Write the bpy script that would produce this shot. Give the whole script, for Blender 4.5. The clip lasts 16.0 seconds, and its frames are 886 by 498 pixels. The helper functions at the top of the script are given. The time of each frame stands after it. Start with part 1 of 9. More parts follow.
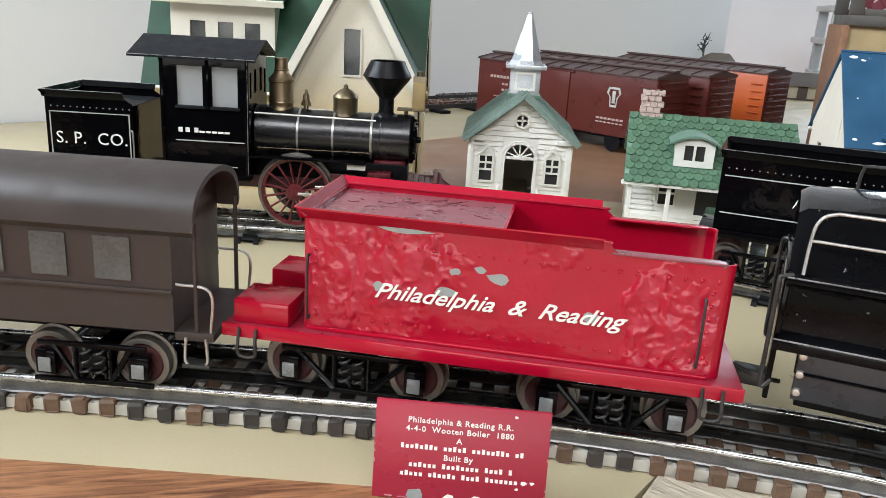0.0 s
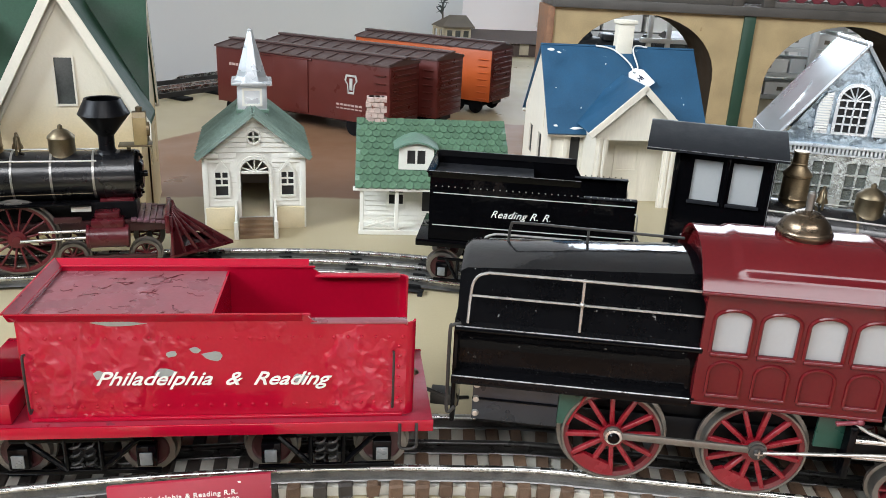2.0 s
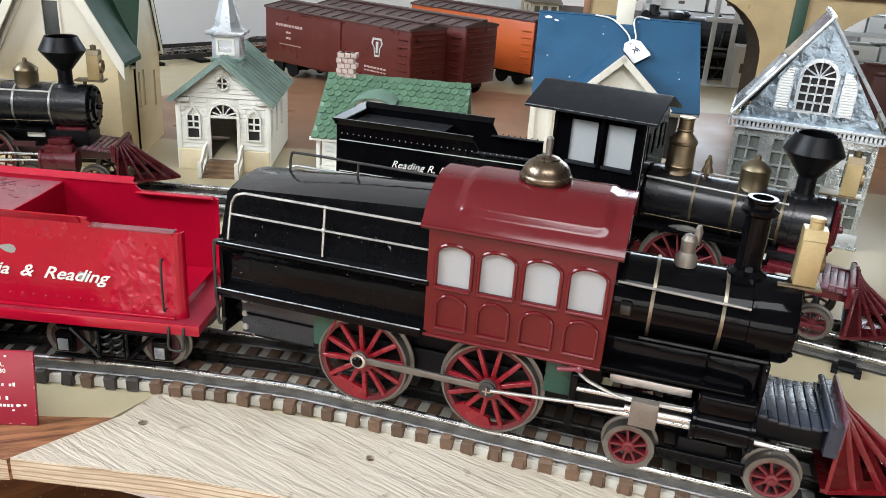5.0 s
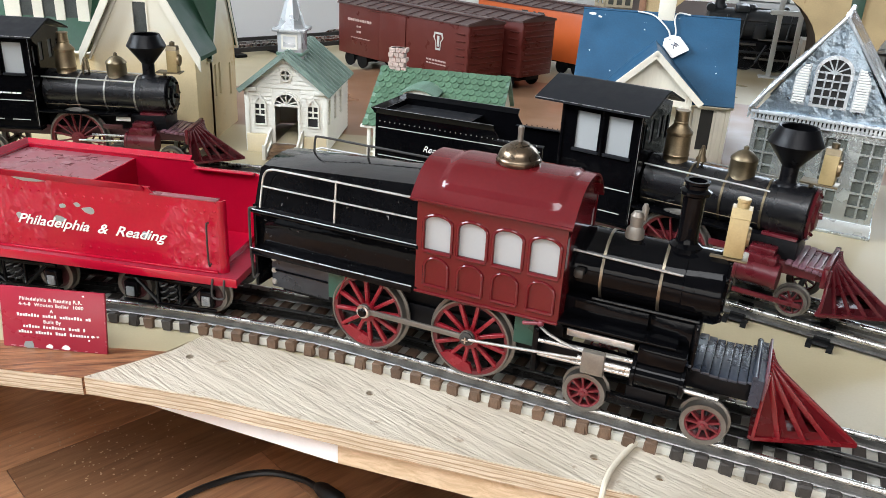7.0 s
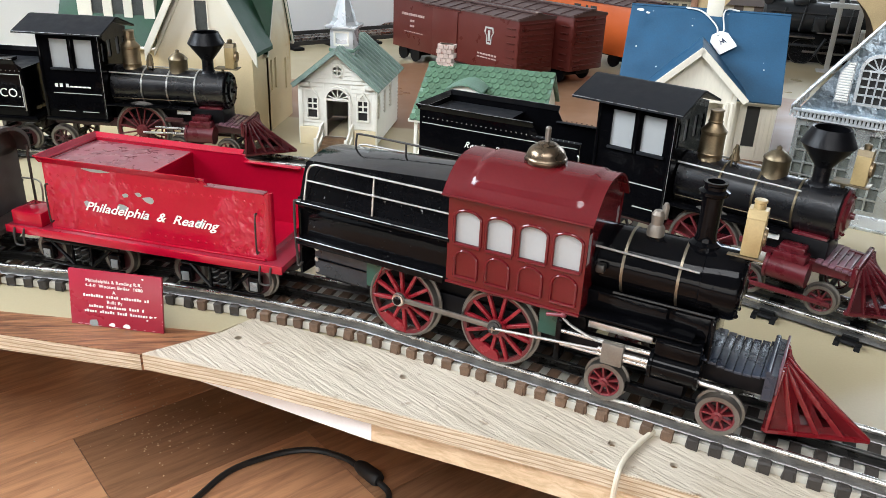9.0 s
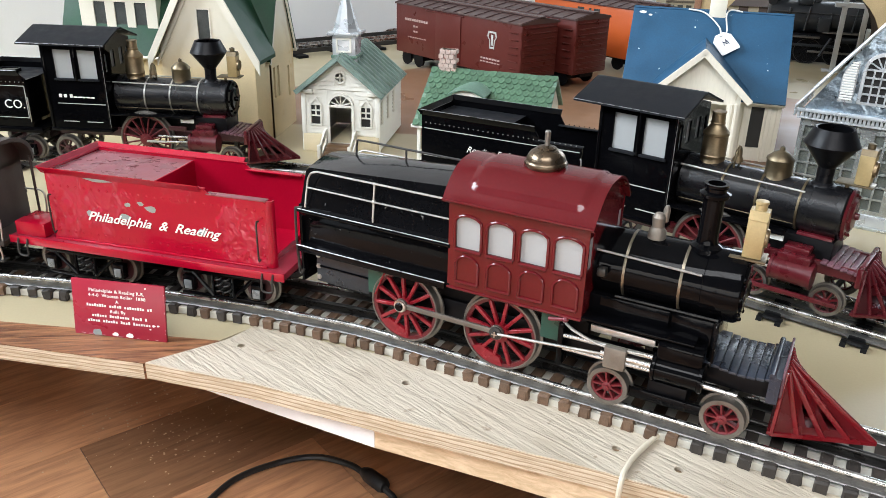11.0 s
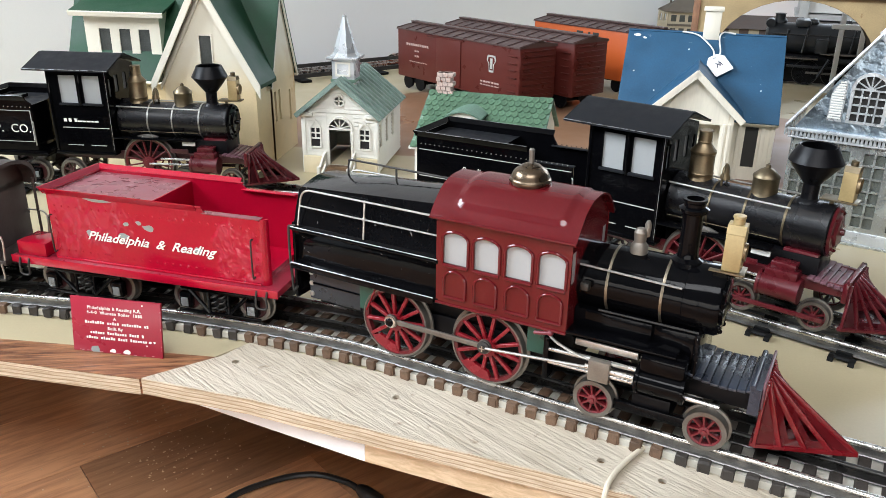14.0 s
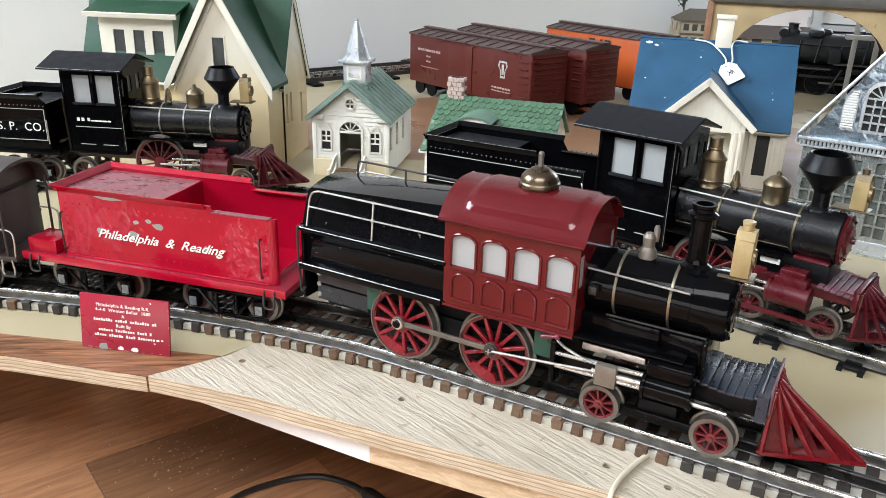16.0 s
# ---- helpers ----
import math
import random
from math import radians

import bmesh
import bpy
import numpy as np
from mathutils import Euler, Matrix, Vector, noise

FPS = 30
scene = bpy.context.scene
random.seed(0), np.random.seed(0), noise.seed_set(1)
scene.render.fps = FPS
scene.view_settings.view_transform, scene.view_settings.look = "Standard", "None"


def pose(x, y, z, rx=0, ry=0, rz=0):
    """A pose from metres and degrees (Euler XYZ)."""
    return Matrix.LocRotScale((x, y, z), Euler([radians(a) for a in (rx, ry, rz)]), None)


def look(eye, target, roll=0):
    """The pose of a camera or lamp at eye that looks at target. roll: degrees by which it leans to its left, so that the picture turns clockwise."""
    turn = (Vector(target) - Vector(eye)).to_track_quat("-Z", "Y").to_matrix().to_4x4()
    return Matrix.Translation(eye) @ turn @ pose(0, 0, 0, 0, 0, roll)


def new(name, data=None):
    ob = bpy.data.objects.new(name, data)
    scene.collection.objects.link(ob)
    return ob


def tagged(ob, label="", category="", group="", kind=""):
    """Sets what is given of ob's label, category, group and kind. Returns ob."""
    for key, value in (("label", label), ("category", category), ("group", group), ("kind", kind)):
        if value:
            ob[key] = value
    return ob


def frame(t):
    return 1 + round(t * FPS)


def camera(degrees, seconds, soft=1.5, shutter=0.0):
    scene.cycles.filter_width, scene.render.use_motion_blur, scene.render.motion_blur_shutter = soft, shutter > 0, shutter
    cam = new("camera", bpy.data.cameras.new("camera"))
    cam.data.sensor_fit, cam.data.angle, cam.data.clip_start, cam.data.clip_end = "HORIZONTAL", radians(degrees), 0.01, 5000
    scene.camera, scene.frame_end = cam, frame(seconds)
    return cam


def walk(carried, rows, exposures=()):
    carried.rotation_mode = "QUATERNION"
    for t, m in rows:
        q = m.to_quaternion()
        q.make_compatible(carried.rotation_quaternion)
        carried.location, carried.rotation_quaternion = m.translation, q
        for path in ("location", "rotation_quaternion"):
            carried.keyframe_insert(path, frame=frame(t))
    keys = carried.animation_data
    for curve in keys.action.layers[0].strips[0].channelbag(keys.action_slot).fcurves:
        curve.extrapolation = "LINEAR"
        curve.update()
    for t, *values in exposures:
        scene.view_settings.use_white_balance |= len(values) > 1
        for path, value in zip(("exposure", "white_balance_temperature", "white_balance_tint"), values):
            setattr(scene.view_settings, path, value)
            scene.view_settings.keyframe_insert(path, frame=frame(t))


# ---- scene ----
cam = camera(58.3, 16.0, soft=0.5)
PATH = [
    (0, (-0.1021, -0.3066, 0.2122), (-0.1485, 1.5811, -0.3719), 3.5),
    (0.5, (-0.0635, -0.3056, 0.2251), (0.0066, 1.5801, -0.3650), 3.4),
    (1, (-0.0378, -0.3164, 0.2152), (0.2132, 1.5425, -0.4055), 4.4),
    (1.5, (-0.0418, -0.3194, 0.2280), (0.3456, 1.5000, -0.4401), 4.7),
    (2, (-0.0685, -0.3372, 0.2903), (0.4227, 1.4516, -0.3936), 2.9),
    (2.5, (-0.0645, -0.3718, 0.3338), (0.4553, 1.4081, -0.3521), 1.3),
    (3, (-0.0457, -0.4518, 0.4158), (0.4632, 1.3152, -0.3076), 3.3),
    (3.5, (0.0155, -0.4815, 0.3565), (0.4652, 1.2767, -0.4262), 5.5),
    (4, (0.1124, -0.4153, 0.2903), (0.4790, 1.3824, -0.4460), 6.3),
    (4.5, (0.1371, -0.3748, 0.2666), (0.3733, 1.4427, -0.4747), 5.0),
    (4.7, (0.1302, -0.3846, 0.2725), (0.3338, 1.4368, -0.4687), 4.6),
    (6.8, (0.1934, -0.4726, 0.3011), (0.1509, 1.3557, -0.4499), 2.6),
    (7, (0.1914, -0.4835, 0.3051), (0.1371, 1.3330, -0.4737), 3.1),
    (7.5, (0.1885, -0.4983, 0.3170), (0.0551, 1.3024, -0.4865), 3.0),
    (8, (0.1964, -0.5032, 0.3219), (0.0234, 1.2925, -0.4865), 2.8),
    (8.5, (0.2033, -0.5032, 0.3229), (0.0244, 1.2905, -0.4875), 2.7),
    (9, (0.2102, -0.5082, 0.3199), (0.0175, 1.2846, -0.4885), 2.4),
    (11.5, (0.2152, -0.5042, 0.3199), (-0.0003, 1.2935, -0.4747), 1.3),
    (12, (0.2152, -0.5022, 0.3179), (-0.0003, 1.2964, -0.4717), 1.2),
    (12.5, (0.2162, -0.5022, 0.3179), (0.0017, 1.2994, -0.4667), 1.2),
    (13, (0.2221, -0.5082, 0.3179), (0.0037, 1.2994, -0.4519), 1.2),
    (13.5, (0.2300, -0.5121, 0.3209), (0.0037, 1.3024, -0.4292), 1.1),
    (14, (0.2310, -0.5171, 0.3199), (-0.0092, 1.2984, -0.4243), 0.9),
    (14.5, (0.2270, -0.5171, 0.3199), (-0.0329, 1.2984, -0.4193), 0.8),
    (15, (0.2290, -0.5171, 0.3170), (-0.0349, 1.2984, -0.4173), 1.1),
    (15.5, (0.2310, -0.5161, 0.3160), (-0.0329, 1.3004, -0.4154), 1.3),
    (16, (0.2320, -0.5181, 0.3170), (-0.0319, 1.3004, -0.4124), 1.5),
]
# the film camera holds its picture a little darker at first
walk(cam, [(t, look(eye, target, roll)) for t, eye, target, roll in PATH], [(0.0, -0.22), (2.0, -0.22), (4.5, -0.12), (7.0, 0.0), (16.0, 0.0)])


# ---------------------------------------------------------------- light
def area(name, eye, target, w, h, power, color):
    d = bpy.data.lights.new(name, "AREA")
    d.shape, d.size, d.size_y, d.energy, d.color = "RECTANGLE", w, h, power, color
    ob = new(name, d)
    ob.matrix_world = look(eye, target)
    return ob


world = bpy.data.worlds.new("sky")
scene.world = world
world.use_nodes = True
wn = world.node_tree
sky = wn.nodes.new("ShaderNodeTexSky")
sky.sky_type, sky.sun_disc, sky.sun_elevation, sky.sun_rotation = "NISHITA", False, radians(35), radians(200)
wn.nodes["Background"].inputs[1].default_value = 0.1
wn.links.new(sky.outputs[0], wn.nodes["Background"].inputs[0])

# daylight lamps in four unseen window openings; the two south ones are added fill
area("unseen_daylight", (-2.13, -0.2, 1.60), (0.1, 0.2, 0.1), 1.75, 0.95, 146, (0.81, 0.905, 1.0))
area("unseen_daylight", (2.2, 3.13, 1.15), (0.2, 0.2, 0.1), 1.7, 1.2, 60, (0.79, 0.895, 1.0))
area("unseen_daylight", (0.1, -1.53, 1.75), (0.1, 0.25, 0.1), 1.7, 0.75, 45, (0.95, 0.965, 1.0))
# low fill lamp added to brighten the floor below the table edge
area("unseen_daylight", (-0.1, -1.53, 0.05), (-0.1, 0.4, -0.12), 1.9, 0.36, 8.0, (0.93, 0.96, 1.0))


# ---------------------------------------------------------------- materials
def mat(name, color, rough=0.5, metal=0.0, var=0.12, scale=60.0, bump=0.0, bscale=300.0, coat=0.0, dirt=None, dirt_amt=0.0, dirt_scale=25.0, per_object=0.0, stretch=None, spec=0.5, bdist=0.001, rvar=0.1):
    m = bpy.data.materials.new(name)
    m.use_nodes = True
    nt = m.node_tree
    b = nt.nodes["Principled BSDF"]
    b.inputs["Roughness"].default_value = rough
    b.inputs["Metallic"].default_value = metal
    b.inputs["Coat Weight"].default_value = coat
    b.inputs["Coat Roughness"].default_value = 0.08
    b.inputs["Specular IOR Level"].default_value = spec
    tc = nt.nodes.new("ShaderNodeTexCoord")
    src = tc.outputs["Object"]
    if stretch:
        mp = nt.nodes.new("ShaderNodeMapping")
        mp.inputs["Scale"].default_value = stretch
        nt.links.new(src, mp.inputs[0])
        src = mp.outputs[0]
    n1 = nt.nodes.new("ShaderNodeTexNoise")
    n1.inputs["Scale"].default_value, n1.inputs["Detail"].default_value = scale, 6
    nt.links.new(src, n1.inputs["Vector"])
    nf = nt.nodes.new("ShaderNodeTexNoise")
    nf.inputs["Scale"].default_value, nf.inputs["Detail"].default_value = max(scale * 11, 500), 2
    nt.links.new(src, nf.inputs["Vector"])
    av = nt.nodes.new("ShaderNodeMix")
    av.inputs[0].default_value = 0.35
    nt.links.new(n1.outputs[0], av.inputs[2])
    nt.links.new(nf.outputs[0], av.inputs[3])
    ramp = nt.nodes.new("ShaderNodeMapRange")
    ramp.inputs[1].default_value, ramp.inputs[2].default_value = 0.3, 0.7
    ramp.inputs[3].default_value, ramp.inputs[4].default_value = 1 - var, 1 + var
    nt.links.new(av.outputs[0], ramp.inputs[0])
    mul = nt.nodes.new("ShaderNodeMix")
    mul.data_type, mul.blend_type = "RGBA", "MULTIPLY"
    mul.inputs[0].default_value = 1.0
    mul.inputs[6].default_value = (*color, 1)
    nt.links.new(ramp.outputs[0], mul.inputs[7])
    out = mul.outputs[2]
    if per_object:
        oi = nt.nodes.new("ShaderNodeObjectInfo")
        r2 = nt.nodes.new("ShaderNodeMapRange")
        r2.inputs[3].default_value, r2.inputs[4].default_value = 1 - per_object, 1 + per_object
        nt.links.new(oi.outputs["Random"], r2.inputs[0])
        m2 = nt.nodes.new("ShaderNodeMix")
        m2.data_type, m2.blend_type = "RGBA", "MULTIPLY"
        m2.inputs[0].default_value = 1.0
        nt.links.new(out, m2.inputs[6])
        nt.links.new(r2.outputs[0], m2.inputs[7])
        out = m2.outputs[2]
    if dirt:
        n2 = nt.nodes.new("ShaderNodeTexNoise")
        n2.inputs["Scale"].default_value, n2.inputs["Detail"].default_value, n2.inputs["Roughness"].default_value = dirt_scale, 8, 0.65
        nt.links.new(src, n2.inputs["Vector"])
        r3 = nt.nodes.new("ShaderNodeMapRange")
        r3.inputs[1].default_value, r3.inputs[2].default_value = 0.66 - dirt_amt * 0.4, 0.70 - dirt_amt * 0.3
        nt.links.new(n2.outputs[0], r3.inputs[0])
        m3 = nt.nodes.new("ShaderNodeMix")
        m3.data_type = "RGBA"
        nt.links.new(r3.outputs[0], m3.inputs[0])
        nt.links.new(out, m3.inputs[6])
        m3.inputs[7].default_value = (*dirt, 1)
        out = m3.outputs[2]
    nt.links.new(out, b.inputs["Base Color"])
    rr = nt.nodes.new("ShaderNodeMapRange")
    rr.inputs[1].default_value, rr.inputs[2].default_value = 0.3, 0.7
    rr.inputs[3].default_value, rr.inputs[4].default_value = max(rough - rvar, 0.03), min(rough + rvar * 1.2, 1)
    nt.links.new(n1.outputs[0], rr.inputs[0])
    nt.links.new(rr.outputs[0], b.inputs["Roughness"])
    if bump:
        n3 = nt.nodes.new("ShaderNodeTexNoise")
        n3.inputs["Scale"].default_value, n3.inputs["Detail"].default_value = bscale, 4
        nt.links.new(src, n3.inputs["Vector"])
        bp = nt.nodes.new("ShaderNodeBump")
        bp.inputs["Strength"].default_value, bp.inputs["Distance"].default_value = bump, bdist
        nt.links.new(n3.outputs[0], bp.inputs["Height"])
        nt.links.new(bp.outputs[0], b.inputs["Normal"])
    return m


def wood(name, light, dark, scale, rough, rot=0.0, stretch=(1, 12, 12), bump=0.3, coat=0.0, per_object=0.0, bdist=0.0015):
    """Long grain along local x, with fine pores."""
    m = bpy.data.materials.new(name)
    m.use_nodes = True
    nt = m.node_tree
    b = nt.nodes["Principled BSDF"]
    b.inputs["Coat Weight"].default_value = coat
    b.inputs["Coat Roughness"].default_value = 0.25
    tc = nt.nodes.new("ShaderNodeTexCoord")
    mp0 = nt.nodes.new("ShaderNodeMapping")
    mp0.inputs["Rotation"].default_value = (0, 0, radians(rot))
    nt.links.new(tc.outputs["Object"], mp0.inputs[0])
    mp = nt.nodes.new("ShaderNodeMapping")
    mp.inputs["Scale"].default_value = stretch
    nt.links.new(mp0.outputs[0], mp.inputs[0])
    n1 = nt.nodes.new("ShaderNodeTexNoise")
    n1.inputs["Scale"].default_value, n1.inputs["Detail"].default_value, n1.inputs["Roughness"].default_value, n1.inputs["Distortion"].default_value = scale, 8, 0.65, 0.6
    nt.links.new(mp.outputs[0], n1.inputs["Vector"])
    n2 = nt.nodes.new("ShaderNodeTexNoise")
    n2.inputs["Scale"].default_value, n2.inputs["Detail"].default_value = scale * 0.35, 3
    nt.links.new(tc.outputs["Object"], n2.inputs["Vector"])
    add = nt.nodes.new("ShaderNodeMath")
    add.operation = "MULTIPLY_ADD"
    add.inputs[1].default_value = 0.35
    nt.links.new(n2.outputs[0], add.inputs[0])
    nt.links.new(n1.outputs[0], add.inputs[2])
    cr = nt.nodes.new("ShaderNodeValToRGB")
    cr.color_ramp.elements[0].position, cr.color_ramp.elements[0].color = 0.52, (*dark, 1)
    cr.color_ramp.elements[1].position, cr.color_ramp.elements[1].color = 0.78, (*light, 1)
    nt.links.new(add.outputs[0], cr.inputs[0])
    out = cr.outputs[0]
    if per_object:
        oi = nt.nodes.new("ShaderNodeObjectInfo")
        r2 = nt.nodes.new("ShaderNodeMapRange")
        r2.inputs[3].default_value, r2.inputs[4].default_value = 1 - per_object, 1 + per_object
        nt.links.new(oi.outputs["Random"], r2.inputs[0])
        m2 = nt.nodes.new("ShaderNodeMix")
        m2.data_type, m2.blend_type = "RGBA", "MULTIPLY"
        m2.inputs[0].default_value = 1.0
        nt.links.new(out, m2.inputs[6])
        nt.links.new(r2.outputs[0], m2.inputs[7])
        out = m2.outputs[2]
    nt.links.new(out, b.inputs["Base Color"])
    b.inputs["Roughness"].default_value = rough
    bp = nt.nodes.new("ShaderNodeBump")
    bp.inputs["Strength"].default_value, bp.inputs["Distance"].default_value = bump, bdist
    nt.links.new(n1.outputs[0], bp.inputs["Height"])
    nt.links.new(bp.outputs[0], b.inputs["Normal"])
    return m


def flaking(name, base, faded, rough, reach):
    """Enamel crazed into small soft wrinkles, its sheen put into irregular pinker patches towards one end."""
    m = mat(name, base, rough, var=0.08, scale=40, rvar=0.05)
    nt = m.node_tree
    b = nt.nodes["Principled BSDF"]
    tc = nt.nodes.new("ShaderNodeTexCoord")
    obj = tc.outputs["Object"]

    def node(kind, **sockets):
        n = nt.nodes.new(kind)
        for key, v in sockets.items():
            n.inputs[key].default_value = v
        return n

    def calc(op, a, c):
        n = nt.nodes.new("ShaderNodeMath")
        n.operation = op
        for k, v in enumerate((a, c)):
            if isinstance(v, (int, float)):
                n.inputs[k].default_value = v
            else:
                nt.links.new(v, n.inputs[k])
        return n.outputs[0]

    def span(sock, lo, hi):
        r = nt.nodes.new("ShaderNodeMapRange")
        r.inputs[1].default_value, r.inputs[2].default_value = lo, hi
        nt.links.new(sock, r.inputs[0])
        return r.outputs[0]

    sep = node("ShaderNodeSeparateXYZ")
    nt.links.new(obj, sep.inputs[0])
    zone = node("ShaderNodeTexNoise", Scale=22, Detail=4)
    nt.links.new(obj, zone.inputs["Vector"])
    # worn most towards the rear and at the front corner
    ends = calc("MAXIMUM", span(sep.outputs[0], 0.03, -0.07), calc("MULTIPLY", span(sep.outputs[0], 0.06, 0.10), 0.8))
    where = span(calc("ADD", zone.outputs[0], calc("MULTIPLY", ends, 0.2)), 0.66 - reach, 0.72 - reach)
    mp = node("ShaderNodeMapping")
    mp.inputs["Rotation"].default_value, mp.inputs["Scale"].default_value = (0, radians(38), 0), (1, 1, 0.55)
    # the cells are pulled out of shape
    pull = node("ShaderNodeTexNoise", Scale=38, Detail=3)
    nt.links.new(obj, pull.inputs["Vector"])
    shift = node("ShaderNodeVectorMath")
    shift.operation = "MULTIPLY_ADD"
    shift.inputs[1].default_value = (0.030, 0.030, 0.030)
    nt.links.new(pull.outputs["Color"], shift.inputs[0])
    nt.links.new(obj, shift.inputs[2])
    nt.links.new(shift.outputs[0], mp.inputs[0])
    wr = node("ShaderNodeTexVoronoi", Scale=165)
    wr.feature = "SMOOTH_F1"
    wr.inputs["Smoothness"].default_value = 0.35
    nt.links.new(mp.outputs[0], wr.inputs["Vector"])
    fine = node("ShaderNodeTexNoise", Scale=75, Detail=3)
    nt.links.new(obj, fine.inputs["Vector"])
    ht = calc("ADD", calc("MULTIPLY", fine.outputs[0], 0.5), calc("MULTIPLY", calc("MULTIPLY", wr.outputs["Distance"], 1.1), where))
    bp = node("ShaderNodeBump", Strength=0.8, Distance=0.0016)
    nt.links.new(ht, bp.inputs["Height"])
    nt.links.new(bp.outputs[0], b.inputs["Normal"])
    src = b.inputs["Base Color"].links[0].from_socket
    tone = span(wr.outputs["Color"], 0.25, 0.75)
    mx = node("ShaderNodeMix")
    mx.data_type = "RGBA"
    nt.links.new(calc("MULTIPLY", where, calc("ADD", calc("MULTIPLY", tone, 0.7), 0.15)), mx.inputs[0])
    nt.links.new(src, mx.inputs[6])
    mx.inputs[7].default_value = (*faded, 1)
    nt.links.new(mx.outputs[2], b.inputs["Base Color"])
    return m


def whitewash():
    """Rough plywood under thin cream paint: raised grain, worn through in patches, brown stains."""
    m = wood("whitewashed_plywood", (0.54, 0.465, 0.36), (0.40, 0.335, 0.25), 19, 0.6, rot=36, stretch=(1, 9, 9), bump=0.9, bdist=0.004)
    nt = m.node_tree
    b = nt.nodes["Principled BSDF"]
    src = b.inputs["Base Color"].links[0].from_socket
    tc = nt.nodes.new("ShaderNodeTexCoord")
    def noise(scale, detail):
        n = nt.nodes.new("ShaderNodeTexNoise")
        n.inputs["Scale"].default_value, n.inputs["Detail"].default_value, n.inputs["Roughness"].default_value = scale, detail, 0.6
        nt.links.new(tc.outputs["Object"], n.inputs["Vector"])
        return n.outputs[0]
    def span(sock, lo, hi):
        r = nt.nodes.new("ShaderNodeMapRange")
        r.inputs[1].default_value, r.inputs[2].default_value = lo, hi
        nt.links.new(sock, r.inputs[0])
        return r.outputs[0]
    def blend(fac, a, col):
        x = nt.nodes.new("ShaderNodeMix")
        x.data_type = "RGBA"
        nt.links.new(fac, x.inputs[0])
        nt.links.new(a, x.inputs[6])
        x.inputs[7].default_value = (*col, 1)
        return x.outputs[2]
    # thicker paint hides the grain in patches
    c = blend(span(noise(9, 3), 0.46, 0.60), src, (0.53, 0.46, 0.36))
    # brown rubbed stains
    c = blend(span(noise(60, 8), 0.63, 0.73), c, (0.22, 0.15, 0.09))
    nt.links.new(c, b.inputs["Base Color"])
    return m


def layered_edge():
    """Sawn plywood edge: thin plies lying over one another, rough and uneven."""
    m = wood("plywood_edge", (0.66, 0.56, 0.42), (0.42, 0.31, 0.19), 60, 0.75, stretch=(0.5, 1, 8), bump=0.6)
    nt = m.node_tree
    b = nt.nodes["Principled BSDF"]
    src = b.inputs["Base Color"].links[0].from_socket
    tc = nt.nodes.new("ShaderNodeTexCoord")
    wv = nt.nodes.new("ShaderNodeTexWave")
    wv.bands_direction = "Z"
    wv.inputs["Scale"].default_value, wv.inputs["Distortion"].default_value, wv.inputs["Detail"].default_value, wv.inputs["Detail Scale"].default_value = 100, 2.2, 3, 0.35
    nt.links.new(tc.outputs["Object"], wv.inputs["Vector"])
    r = nt.nodes.new("ShaderNodeMapRange")
    r.inputs[1].default_value, r.inputs[2].default_value, r.inputs[3].default_value, r.inputs[4].default_value = 0.0, 0.35, 0.75, 0.0
    nt.links.new(wv.outputs["Fac"], r.inputs[0])
    x = nt.nodes.new("ShaderNodeMix")
    x.data_type = "RGBA"
    nt.links.new(r.outputs[0], x.inputs[0])
    nt.links.new(src, x.inputs[6])
    x.inputs[7].default_value = (0.27, 0.18, 0.10, 1)
    nt.links.new(x.outputs[2], b.inputs["Base Color"])
    return m


